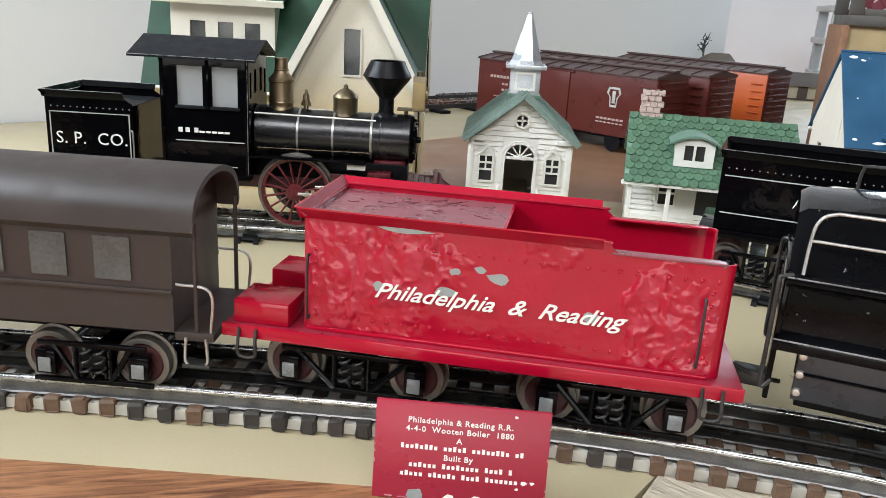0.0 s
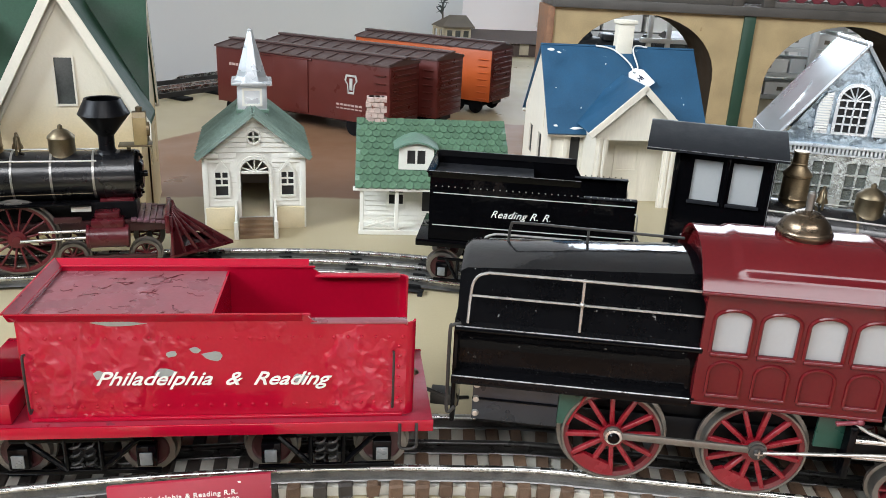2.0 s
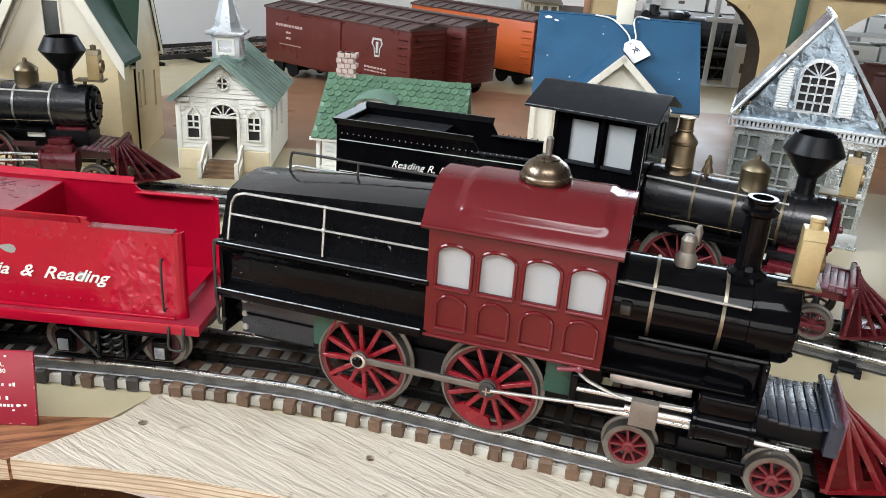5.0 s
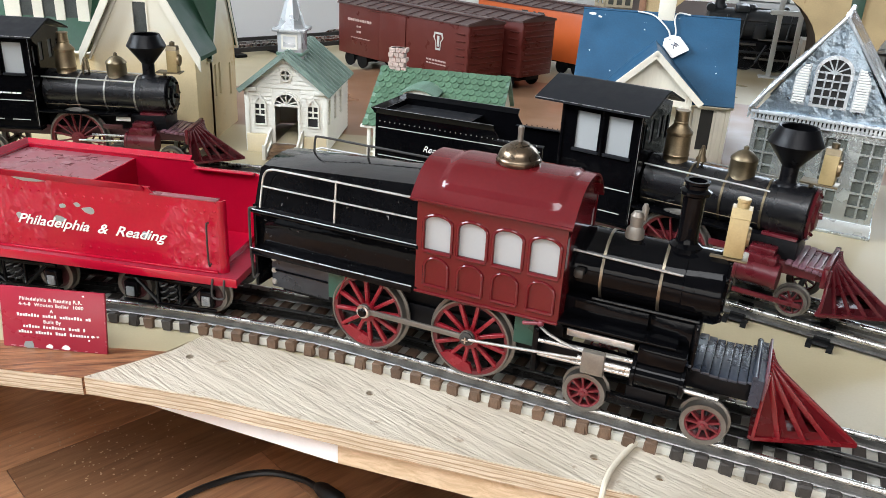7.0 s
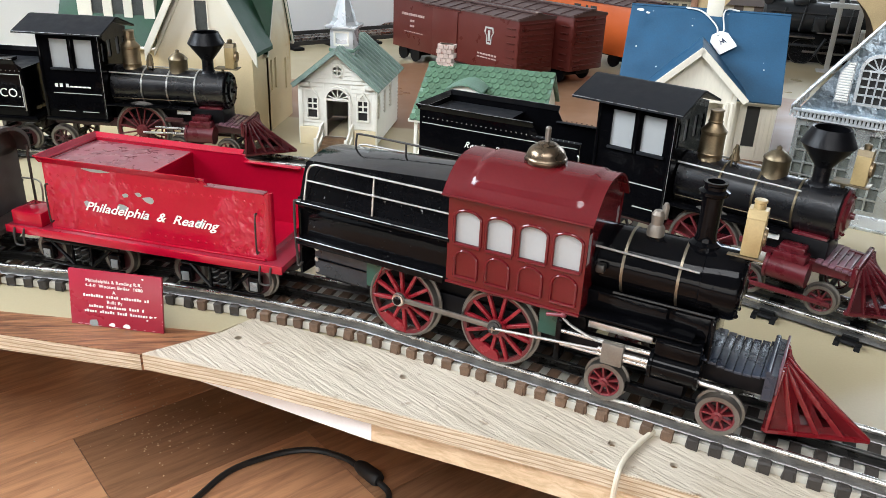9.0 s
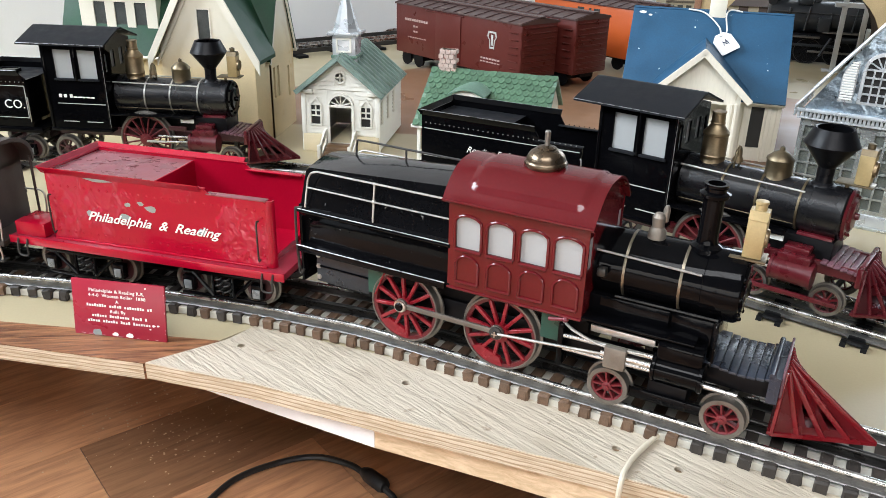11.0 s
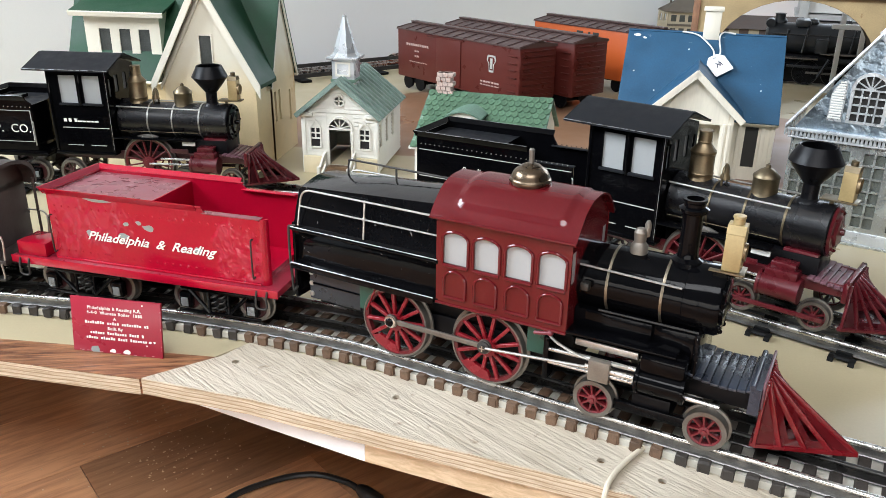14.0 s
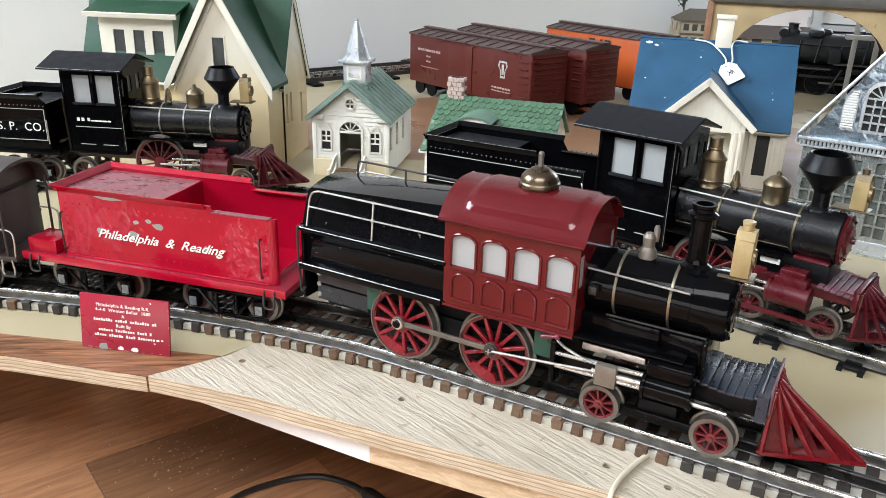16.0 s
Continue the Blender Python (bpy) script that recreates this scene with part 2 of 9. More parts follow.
M = dict(
    red=mat("red_enamel", (0.37, 0.003, 0.021), 0.13, coat=0.0, spec=0.5, var=0.08, scale=30, bump=0.35, bscale=60, rvar=0.04),
    red_worn=flaking("red_enamel_flaking", (0.37, 0.003, 0.021), (0.41, 0.022, 0.048), 0.15, 0.10),
    wheel_maroon=mat("maroon_wheel_paint", (0.095, 0.007, 0.010), 0.35, var=0.2, scale=80, bump=0.2, bscale=200),
    wheel_worn=mat("worn_red_wheel_paint", (0.13, 0.010, 0.014), 0.4, var=0.25, scale=80, bump=0.2, bscale=200, dirt=(0.10, 0.085, 0.08), dirt_amt=0.15, dirt_scale=140),
    wheel_dark=mat("dark_maroon_wheel", (0.045, 0.010, 0.011), 0.4, var=0.3, scale=80, bump=0.2, bscale=200),
    red_dull=mat("dull_red_paint", (0.26, 0.012, 0.03), 0.34, var=0.2, scale=40, bump=0.25, bscale=150, dirt=(0.12, 0.02, 0.03), dirt_amt=0.12, dirt_scale=60),
    plaque=mat("red_plaque", (0.33, 0.018, 0.040), 0.32, var=0.08, scale=25, bump=0.05),
    rim_pale=mat("rubbed_pale_red", (0.52, 0.24, 0.26), 0.45, var=0.2, scale=90),
    pilot_red=mat("dark_red_enamel", (0.165, 0.006, 0.010), 0.24, coat=0.2, var=0.1, scale=40, bump=0.1, bscale=120),
    cab_red=mat("maroon_enamel", (0.100, 0.0060, 0.0085), 0.13, coat=0.0, spec=0.42, var=0.1, scale=30, bump=0.12, bscale=45, rvar=0.03),
    cab_red_dull=mat("maroon_paint", (0.080, 0.006, 0.010), 0.3, var=0.2, scale=60, bump=0.15),
    wheel_red=mat("red_wheel_paint", (0.19, 0.007, 0.013), 0.25, var=0.2, scale=80, bump=0.2, bscale=200),
    black=mat("black_enamel", (0.002, 0.002, 0.0025), 0.06, var=0.3, scale=40, bump=0.2, bscale=70, spec=0.12, rvar=0.03),
    black_satin=mat("satin_black_enamel", (0.005, 0.005, 0.006), 0.27, var=0.3, scale=40, bump=0.12, bscale=50, spec=0.75, rvar=0.05),
    # pale specks are chips and dust, with small highlights put into the colour too
    black_worn=mat("black_enamel_chipped", (0.003, 0.003, 0.0035), 0.06, var=0.3, scale=50, bump=0.28, bscale=75, dirt=(0.30, 0.30, 0.29), dirt_amt=-0.01, dirt_scale=260, spec=0.11, rvar=0.03),
    black_crown=mat("rippled_black_enamel", (0.004, 0.004, 0.005), 0.10, var=0.3, scale=50, bump=0.55, bscale=60, spec=1.0, rvar=0.08),
    # pale metal of the rods that draw highlights along edges
    edge_glint=mat("pale_edge_highlight", (0.30, 0.30, 0.31), 0.3, metal=0.7, var=0.6, scale=90, rvar=0.1),
    skirt_grey=mat("blue_grey_skirt_paint", (0.016, 0.018, 0.023), 0.3, var=0.3, scale=60, bump=0.3, bscale=120),
    deck_lilac=mat("lilac_deck_sheen", (0.13, 0.060, 0.075), 0.32, var=0.3, scale=70, bump=0.2),
    black_matt=mat("matt_black_paint", (0.004, 0.004, 0.005), 0.36, var=0.3, scale=60, bump=0.1, spec=0.14),
    blackroof=mat("dark_grey_roof_paint", (0.015, 0.0158, 0.018), 0.45, var=0.2, scale=80, bump=0.05, spec=0.05),
    blue_black=mat("black_enamel_blue_sheen", (0.022, 0.028, 0.042), 0.28, var=0.2, scale=40, bump=0.25, spec=0.6),
    iron=mat("dark_iron", (0.05, 0.048, 0.045), 0.45, metal=0.6, var=0.25, scale=100, bump=0.15),
    steel=mat("worn_steel", (0.62, 0.61, 0.59), 0.28, metal=1.0, var=0.15, scale=120, bump=0.05, rvar=0.04),
    tyre=mat("grey_iron_tyre", (0.19, 0.175, 0.155), 0.42, metal=0.8, var=0.2, scale=100, bump=0.1),
    tinwire=mat("tinned_wire", (0.50, 0.49, 0.46), 0.35, metal=0.9, var=0.15, scale=150, rvar=0.04),
    brass=mat("aged_brass", (0.25, 0.19, 0.115), 0.38, metal=0.95, var=0.3, scale=70, bump=0.05),
    brass_dull=mat("dull_bronze", (0.17, 0.135, 0.085), 0.42, metal=0.9, var=0.2, scale=70, bump=0.05),
    # light and dark reflections of the crinkled facets are put into this tin's colour
    silver=mat("embossed_tin", (0.36, 0.45, 0.53), 0.3, metal=0.9, var=0.5, scale=55, bump=1.0, bscale=48, bdist=0.005, rvar=0.04),
    silver_flat=mat("tin_sheet", (0.58, 0.61, 0.63), 0.28, metal=0.55, var=0.12, scale=40, bump=0.35, bscale=120),
    green_pale=mat("greyed_green_strip_roof", (0.20, 0.275, 0.235), 0.45, var=0.3, scale=60, bump=0.4, bscale=160),
    stripe=mat("thin_grey_striping", (0.42, 0.42, 0.39), 0.5, var=0.1),
    bronze=mat("dark_polished_bronze", (0.155, 0.115, 0.078), 0.27, metal=0.95, var=0.25, scale=70),
    lumber_white=mat("bright_white_lumber_paint", (0.86, 0.87, 0.88), 0.5, var=0.04, scale=40),
    lamp_tan=mat("tan_lamp_paint", (0.38, 0.285, 0.135), 0.38, metal=0.2, var=0.15, scale=60),
    tin_wall=mat("dull_tin_pane_bars", (0.50, 0.53, 0.52), 0.24, metal=0.75, var=0.25, scale=60, bump=0.4, bscale=140),
    pane=mat("frosted_pane", (0.335, 0.345, 0.345), 0.4, var=0.03, scale=30),
    white=mat("ivory_plastic", (0.78, 0.76, 0.68), 0.5, var=0.06, scale=60, bump=0.15, bscale=250),
    white_paint=mat("white_paint", (0.76, 0.76, 0.72), 0.55, var=0.05, scale=40, bump=0.1),
    letter=mat("white_lettering", (0.8, 0.79, 0.74), 0.5, var=0.05),
    green_roof=mat("pale_green_plastic_roof", (0.12, 0.21, 0.155), 0.5, var=0.35, scale=60, bump=0.6, bscale=160, dirt=(0.22, 0.31, 0.23), dirt_amt=0.2, dirt_scale=60),
    green_dark=mat("dark_green_painted_roof", (0.012, 0.050, 0.024), 0.5, var=0.25, scale=25, bump=0.2, spec=0.3),
    green_cab=mat("dark_green_paint", (0.013, 0.055, 0.038), 0.3, var=0.15),
    blue=mat("blue_painted_roof", (0.013, 0.074, 0.150), 0.55, var=0.2, scale=30, bump=0.15, dirt=(0.3, 0.38, 0.45), dirt_amt=-0.07, dirt_scale=60),
    cardboard=mat("cream_painted_wood", (0.73, 0.68, 0.575), 0.6, var=0.1, scale=30, bump=0.25, dirt=(0.52, 0.40, 0.24), dirt_amt=0.03, dirt_scale=30, stretch=(1, 1, 0.15)),
    house_white=mat("white_painted_wood", (0.76, 0.71, 0.59), 0.55, var=0.06, scale=30, bump=0.2, dirt=(0.60, 0.45, 0.22), dirt_amt=0.06, dirt_scale=14),
    house_tan=mat("yellowish_house_wall", (0.70, 0.56, 0.33), 0.55, var=0.12, scale=20, bump=0.25, dirt=(0.60, 0.41, 0.17), dirt_amt=0.2, dirt_scale=9),
    roadbed=mat("pale_roadbed_strip", (0.50, 0.475, 0.41), 0.5, var=0.1, scale=80),
    lid=mat("grey_journal_lid", (0.20, 0.215, 0.22), 0.3, metal=0.4, var=0.2, scale=90),
    flake=mat("paint_flake_sheen", (0.05, 0.05, 0.053), 0.2, var=0.3, scale=90, bump=0.2),
    dark=mat("dark_opening", (0.02, 0.019, 0.018), 0.6, var=0.1),
    glass_dark=mat("dark_window", (0.075, 0.080, 0.075), 0.12, var=0.3, scale=50),
    boxcar=mat("oxide_red_car", (0.090, 0.0165, 0.0125), 0.34, spec=0.3, var=0.12, scale=30, bump=0.15, bscale=200),
    boxroof=mat("weathered_car_roof", (0.075, 0.042, 0.038), 0.42, var=0.15, scale=40, bump=0.1),
    orange=mat("orange_car", (0.52, 0.10, 0.02), 0.4, var=0.08, scale=30),
    coach=mat("dark_brown_coach", (0.032, 0.022, 0.018), 0.5, var=0.15, scale=40, bump=0.1),
    ochre=mat("ochre_painted_wood", (0.43, 0.32, 0.165), 0.6, var=0.25, scale=18, bump=0.3, bscale=80, dirt=(0.25, 0.13, 0.05), dirt_amt=0.04, dirt_scale=22),
    grey_trim=mat("grey_brown_trim", (0.08, 0.072, 0.063), 0.5, var=0.2, scale=30),
    lattice=mat("maroon_lattice", (0.14, 0.02, 0.03), 0.45, var=0.15, scale=40),
    brick_white=mat("whitewashed_brick", (0.5, 0.38, 0.33), 0.7, var=0.3, scale=200, bump=0.4, dirt=(0.3, 0.1, 0.07), dirt_amt=0.2, dirt_scale=160),
    tie=mat("brown_stained_tie", (0.125, 0.072, 0.042), 0.75, var=0.35, scale=150, bump=0.4, bscale=300, per_object=0.3),
    tie_black=mat("black_stained_tie", (0.035, 0.028, 0.023), 0.7, var=0.3, scale=150, bump=0.4, bscale=300, per_object=0.25),
    tin_tie=mat("black_tin_tie", (0.006, 0.006, 0.006), 0.5, var=0.2, scale=60, spec=0.12),
    rail=mat("tin_rail", (0.54, 0.53, 0.51), 0.25, metal=1.0, var=0.25, scale=120, rvar=0.1, bump=0.03, bscale=60),
    # darker copy of the rail tin, for the shade below the head
    rail_foot_shade=mat("dark_tin_foot_shade", (0.21, 0.205, 0.195), 0.4, metal=0.9, var=0.3, scale=90, rvar=0.1),
    rail_black=mat("blackened_rail", (0.03, 0.028, 0.026), 0.3, metal=0.5, var=0.2, scale=90),
    cable=mat("black_rubber_cable", (0.012, 0.012, 0.012), 0.45, var=0.2),
    wire=mat("ivory_wire", (0.6, 0.54, 0.42), 0.5, var=0.1),
    panel=wood("dark_unseen_wall", (0.10, 0.10, 0.105), (0.05, 0.05, 0.052), 4, 0.5, stretch=(9, 9, 1)),
    wall=mat("pale_grey_wall", (0.87, 0.885, 0.89), 0.85, var=0.03, scale=2, bump=0.1, bscale=60),
    wall_bright=mat("white_wall", (0.88, 0.89, 0.90), 0.85, var=0.02, scale=2),
    wall_grey=mat("mid_grey_wall", (0.30, 0.29, 0.27), 0.85, var=0.05, scale=2),
    ceiling=mat("grey_white_ceiling", (0.40, 0.40, 0.395), 0.9, var=0.02, scale=3),
    tag=mat("paper_tag", (0.82, 0.82, 0.80), 0.7, var=0.03),
    string=mat("white_string", (0.75, 0.75, 0.72), 0.8, var=0.05),
    ink=mat("blue_black_ink", (0.03, 0.035, 0.07), 0.7, var=0.1),
    bare=mat("bare_grey_metal", (0.30, 0.34, 0.33), 0.4, metal=0.3, var=0.1, scale=80),
    pink=mat("faded_dusty_red_paint", (0.15, 0.025, 0.035), 0.3, var=0.25, scale=50, bump=0.3, bscale=70),
    deck_pink=mat("pink_deck_glare", (0.215, 0.066, 0.078), 0.3, var=0.22, scale=45, bump=0.25, bscale=90, dirt=(0.27, 0.12, 0.135), dirt_amt=0.2, dirt_scale=40),
    stone=mat("grey_brown_stone_card", (0.13, 0.108, 0.082), 0.7, var=0.2, scale=60),
    ply=whitewash(),
    ply_edge=layered_edge(),
    varnish=wood("red_brown_varnished_ply", (0.34, 0.155, 0.07), (0.085, 0.030, 0.014), 24, 0.4, rot=-14, stretch=(1, 14, 14), bump=0.25, coat=0.2),
    pine=wood("raw_pine", (0.72, 0.56, 0.38), (0.50, 0.36, 0.21), 22, 0.6, stretch=(1, 9, 9), bump=0.2),
    plank=wood("red_brown_laminate", (0.54, 0.285, 0.150), (0.34, 0.165, 0.085), 12, 0.3, stretch=(1, 9, 9), bump=0.12, coat=0.15, per_object=0.32),
    tan_grey=mat("tarnished_grey_metal", (0.20, 0.175, 0.145), 0.42, metal=0.5, var=0.2, scale=90, bump=0.1),
    band_tan=mat("tarnished_band", (0.24, 0.205, 0.155), 0.36, metal=0.85, var=0.2, scale=120),
    ivory_stained=mat("yellowed_ivory", (0.70, 0.60, 0.40), 0.55, var=0.1, scale=60, bump=0.15, bscale=250),
    step_brown=mat("worn_brown_step", (0.20, 0.125, 0.07), 0.6, var=0.25, scale=90, bump=0.2),
)


def table_material():
    """Tan paint with a brown painted lot behind the second track, and sooty smudges."""
    m = mat("tan_painted_table", (0.42, 0.355, 0.222), 0.36, var=0.06, scale=10, bump=0.12, bscale=60)
    nt = m.node_tree
    b = nt.nodes["Principled BSDF"]
    base = b.inputs["Base Color"].links[0].from_socket
    tc = nt.nodes.new("ShaderNodeTexCoord")
    sep = nt.nodes.new("ShaderNodeSeparateXYZ")
    nz = nt.nodes.new("ShaderNodeTexNoise")
    nz.inputs["Scale"].default_value = 14
    nt.links.new(tc.outputs["Object"], nz.inputs["Vector"])
    nt.links.new(tc.outputs["Object"], sep.inputs[0])

    def ramp(sock, lo, hi):
        r = nt.nodes.new("ShaderNodeMapRange")
        r.inputs[1].default_value, r.inputs[2].default_value = lo, hi
        nt.links.new(sock, r.inputs[0])
        return r.outputs[0]

    def calc(op, a, bb):
        n = nt.nodes.new("ShaderNodeMath")
        n.operation = op
        for i, v in enumerate((a, bb)):
            if isinstance(v, (int, float)):
                n.inputs[i].default_value = v
            else:
                nt.links.new(v, n.inputs[i])
        return n.outputs[0]

    yy = calc("ADD", sep.outputs[1], calc("MULTIPLY", calc("SUBTRACT", nz.outputs[0], 0.5), 0.03))
    front = ramp(calc("ADD", yy, calc("MULTIPLY", sep.outputs[0], 0.12)), 0.62, 0.626)
    edge = calc("SUBTRACT", 1.0, ramp(calc("SUBTRACT", yy, calc("MULTIPLY", sep.outputs[0], 1.2)), 1.16, 1.17))
    rear = calc("SUBTRACT", 1.0, ramp(calc("ADD", yy, calc("MULTIPLY", sep.outputs[0], 0.249)), 1.165, 1.175))
    mask = calc("MULTIPLY", calc("MULTIPLY", front, edge), rear)
    mx = nt.nodes.new("ShaderNodeMix")
    mx.data_type = "RGBA"
    nt.links.new(mask, mx.inputs[0])
    nt.links.new(base, mx.inputs[6])
    mx.inputs[7].default_value = (0.25, 0.135, 0.075, 1)
    nt.links.new(mx.outputs[2], b.inputs["Base Color"])
    return m


M["table"] = table_material()


def yellowish():
    """House wall colour: ochre over the lower walls, cream higher up."""
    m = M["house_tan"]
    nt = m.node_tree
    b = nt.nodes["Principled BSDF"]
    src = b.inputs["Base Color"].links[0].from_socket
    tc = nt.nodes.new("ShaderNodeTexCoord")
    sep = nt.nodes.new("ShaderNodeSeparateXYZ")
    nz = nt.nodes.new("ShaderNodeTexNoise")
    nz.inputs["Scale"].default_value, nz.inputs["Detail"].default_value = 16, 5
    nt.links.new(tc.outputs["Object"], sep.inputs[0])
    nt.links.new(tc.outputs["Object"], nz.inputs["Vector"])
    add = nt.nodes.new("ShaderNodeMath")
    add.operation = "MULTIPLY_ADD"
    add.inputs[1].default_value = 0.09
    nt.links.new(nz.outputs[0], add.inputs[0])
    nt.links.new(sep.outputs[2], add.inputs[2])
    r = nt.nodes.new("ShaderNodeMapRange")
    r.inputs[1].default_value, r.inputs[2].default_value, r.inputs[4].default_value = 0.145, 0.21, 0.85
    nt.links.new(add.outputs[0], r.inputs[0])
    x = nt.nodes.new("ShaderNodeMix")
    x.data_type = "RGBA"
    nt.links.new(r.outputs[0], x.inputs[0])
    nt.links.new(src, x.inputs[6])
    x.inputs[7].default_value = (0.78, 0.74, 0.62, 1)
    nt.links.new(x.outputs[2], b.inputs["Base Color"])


yellowish()


# ---------------------------------------------------------------- mesh tools
def part(name, bm, material, parent=None, label="", smooth=True, m=None):
    me = bpy.data.meshes.new(name)
    bmesh.ops.recalc_face_normals(bm, faces=bm.faces)
    bm.to_mesh(me)
    bm.free()
    me.materials.append(M[material] if isinstance(material, str) else material)
    if smooth:
        for p in me.polygons:
            p.use_smooth = True
        me.set_sharp_from_angle(angle=radians(35))
    ob = new(name, me)
    if parent is not None:
        ob.parent = parent
    if m is not None:
        ob.matrix_basis = m
    if label:
        tagged(ob, label)
    return ob


def thing(name, m, label, category, group="", kind=""):
    ob = new(name)
    ob.empty_display_size = 0.02
    ob.matrix_basis = m
    return tagged(ob, label, category, group, kind)


def box(bm, x0, x1, y0, y1, z0, z1, bevel=0.0, m=None):
    r = bmesh.ops.create_cube(bm, size=1.0, matrix=Matrix.Translation(((x0 + x1) / 2, (y0 + y1) / 2, (z0 + z1) / 2)) @ Matrix.Diagonal((x1 - x0, y1 - y0, z1 - z0, 1)))
    vs = r["verts"]
    if bevel:
        es = list({e for v in vs for e in v.link_edges})
        b = bmesh.ops.bevel(bm, geom=es, offset=bevel, segments=2, profile=0.5, affect="EDGES", clamp_overlap=True)
        vs = list({v for f in b["faces"] for v in f.verts} | {v for v in vs if v.is_valid})
    if m is not None:
        bmesh.ops.transform(bm, matrix=m, verts=[v for v in vs if v.is_valid])
    return bm


def rod(bm, a, b, r, r2=None, seg=12, caps=True):
    a, b = Vector(a), Vector(b)
    d = b - a
    q = d.to_track_quat("Z", "Y").to_matrix().to_4x4()
    bmesh.ops.create_cone(bm, cap_ends=caps, segments=seg, radius1=r, radius2=r if r2 is None else r2, depth=d.length, matrix=Matrix.Translation((a + b) / 2) @ q)
    return bm


def lathe(bm, prof, seg=28, m=None):
    """Turn a profile of (radius, height) round local z."""
    rings = []
    for r, z in prof:
        if r < 1e-6:
            rings.append([bm.verts.new((0, 0, z))])
        else:
            rings.append([bm.verts.new((r * math.cos(2 * math.pi * i / seg), r * math.sin(2 * math.pi * i / seg), z)) for i in range(seg)])
    for a, b in zip(rings, rings[1:]):
        for i in range(seg):
            j = (i + 1) % seg
            if len(a) == 1 and len(b) == 1:
                break
            if len(a) == 1:
                bm.faces.new((a[0], b[i], b[j]))
            elif len(b) == 1:
                bm.faces.new((a[i], a[j], b[0]))
            else:
                bm.faces.new((a[i], a[j], b[j], b[i]))
    if m is not None:
        bmesh.ops.transform(bm, matrix=m, verts=[v for ring in rings for v in ring])
    return bm


def prism(bm, poly, x0, x1, m=None):
    """A (y, z) outline drawn out along x."""
    a = [bm.verts.new((x0, y, z)) for y, z in poly]
    b = [bm.verts.new((x1, y, z)) for y, z in poly]
    n = len(poly)
    bm.faces.new(a)
    bm.faces.new(b)
    for i in range(n):
        bm.faces.new((a[i], a[(i + 1) % n], b[(i + 1) % n], b[i]))
    if m is not None:
        bmesh.ops.transform(bm, matrix=m, verts=a + b)
    return bm


def slab(bm, poly, z0, z1):
    """An (x, y) outline drawn out along z."""
    a = [bm.verts.new((x, y, z0)) for x, y in poly]
    b = [bm.verts.new((x, y, z1)) for x, y in poly]
    n = len(poly)
    bm.faces.new(a)
    bm.faces.new(b)
    for i in range(n):
        bm.faces.new((a[i], a[(i + 1) % n], b[(i + 1) % n], b[i]))
    return bm


def pierced(bm, outer, holes, thick, m=None):
    """A board in the local x-z plane with openings, thick towards +y."""
    start = set(bm.verts)
    edges = []
    for loop in (outer, *holes):
        vs = [bm.verts.new((x, 0, z)) for x, z in loop]
        edges += [bm.edges.new((vs[i], vs[(i + 1) % len(vs)])) for i in range(len(vs))]
    r = bmesh.ops.triangle_fill(bm, use_beauty=True, use_dissolve=False, edges=edges, normal=(0, -1, 0))
    faces = [g for g in r["geom"] if isinstance(g, bmesh.types.BMFace)]
    ex = bmesh.ops.extrude_face_region(bm, geom=faces)
    bmesh.ops.translate(bm, vec=(0, thick, 0), verts=[g for g in ex["geom"] if isinstance(g, bmesh.types.BMVert)])
    if m is not None:
        bmesh.ops.transform(bm, matrix=m, verts=[v for v in bm.verts if v not in start])
    return bm


def rect(x0, x1, z0, z1):
    return [(x0, z0), (x1, z0), (x1, z1), (x0, z1)]


def arch(x0, x1, z0, z1, rise, n=8):
    """An opening with a rounded head of that rise."""
    c, h = (x0 + x1) / 2, (x1 - x0) / 2
    return [(x0, z0), (x1, z0)] + [(c + h * math.cos(math.pi * i / n), z1 - rise + rise * math.sin(math.pi * i / n)) for i in range(n + 1)]


def spline(pts, per=8):
    P = [Vector(p) for p in pts]
    P = [2 * P[0] - P[1]] + P + [2 * P[-1] - P[-2]]
    out = []
    for a, b, c, d in zip(P, P[1:], P[2:], P[3:]):
        for i in range(per):
            t = i / per
            out.append(0.5 * (2 * b + (c - a) * t + (2 * a - 5 * b + 4 * c - d) * t * t + (3 * b - a - 3 * c + d) * t ** 3))
    out.append(P[-2].copy())
    return out


def sweep(bm, pts, prof, up=Vector((0, 0, 1))):
    """Carry a closed (side, up) profile along points."""
    rings = []
    for i, p in enumerate(pts):
        d = (pts[min(i + 1, len(pts) - 1)] - pts[max(i - 1, 0)]).normalized()
        s = d.cross(up)
        s = s.normalized() if s.length > 1e-6 else Vector((1, 0, 0))
        u = s.cross(d)
        rings.append([bm.verts.new(p + s * a + u * b) for a, b in prof])
    n = len(prof)
    for a, b in zip(rings, rings[1:]):
        for i in range(n):
            bm.faces.new((a[i], a[(i + 1) % n], b[(i + 1) % n], b[i]))
    bm.faces.new(rings[0])
    bm.faces.new(rings[-1])
    return bm


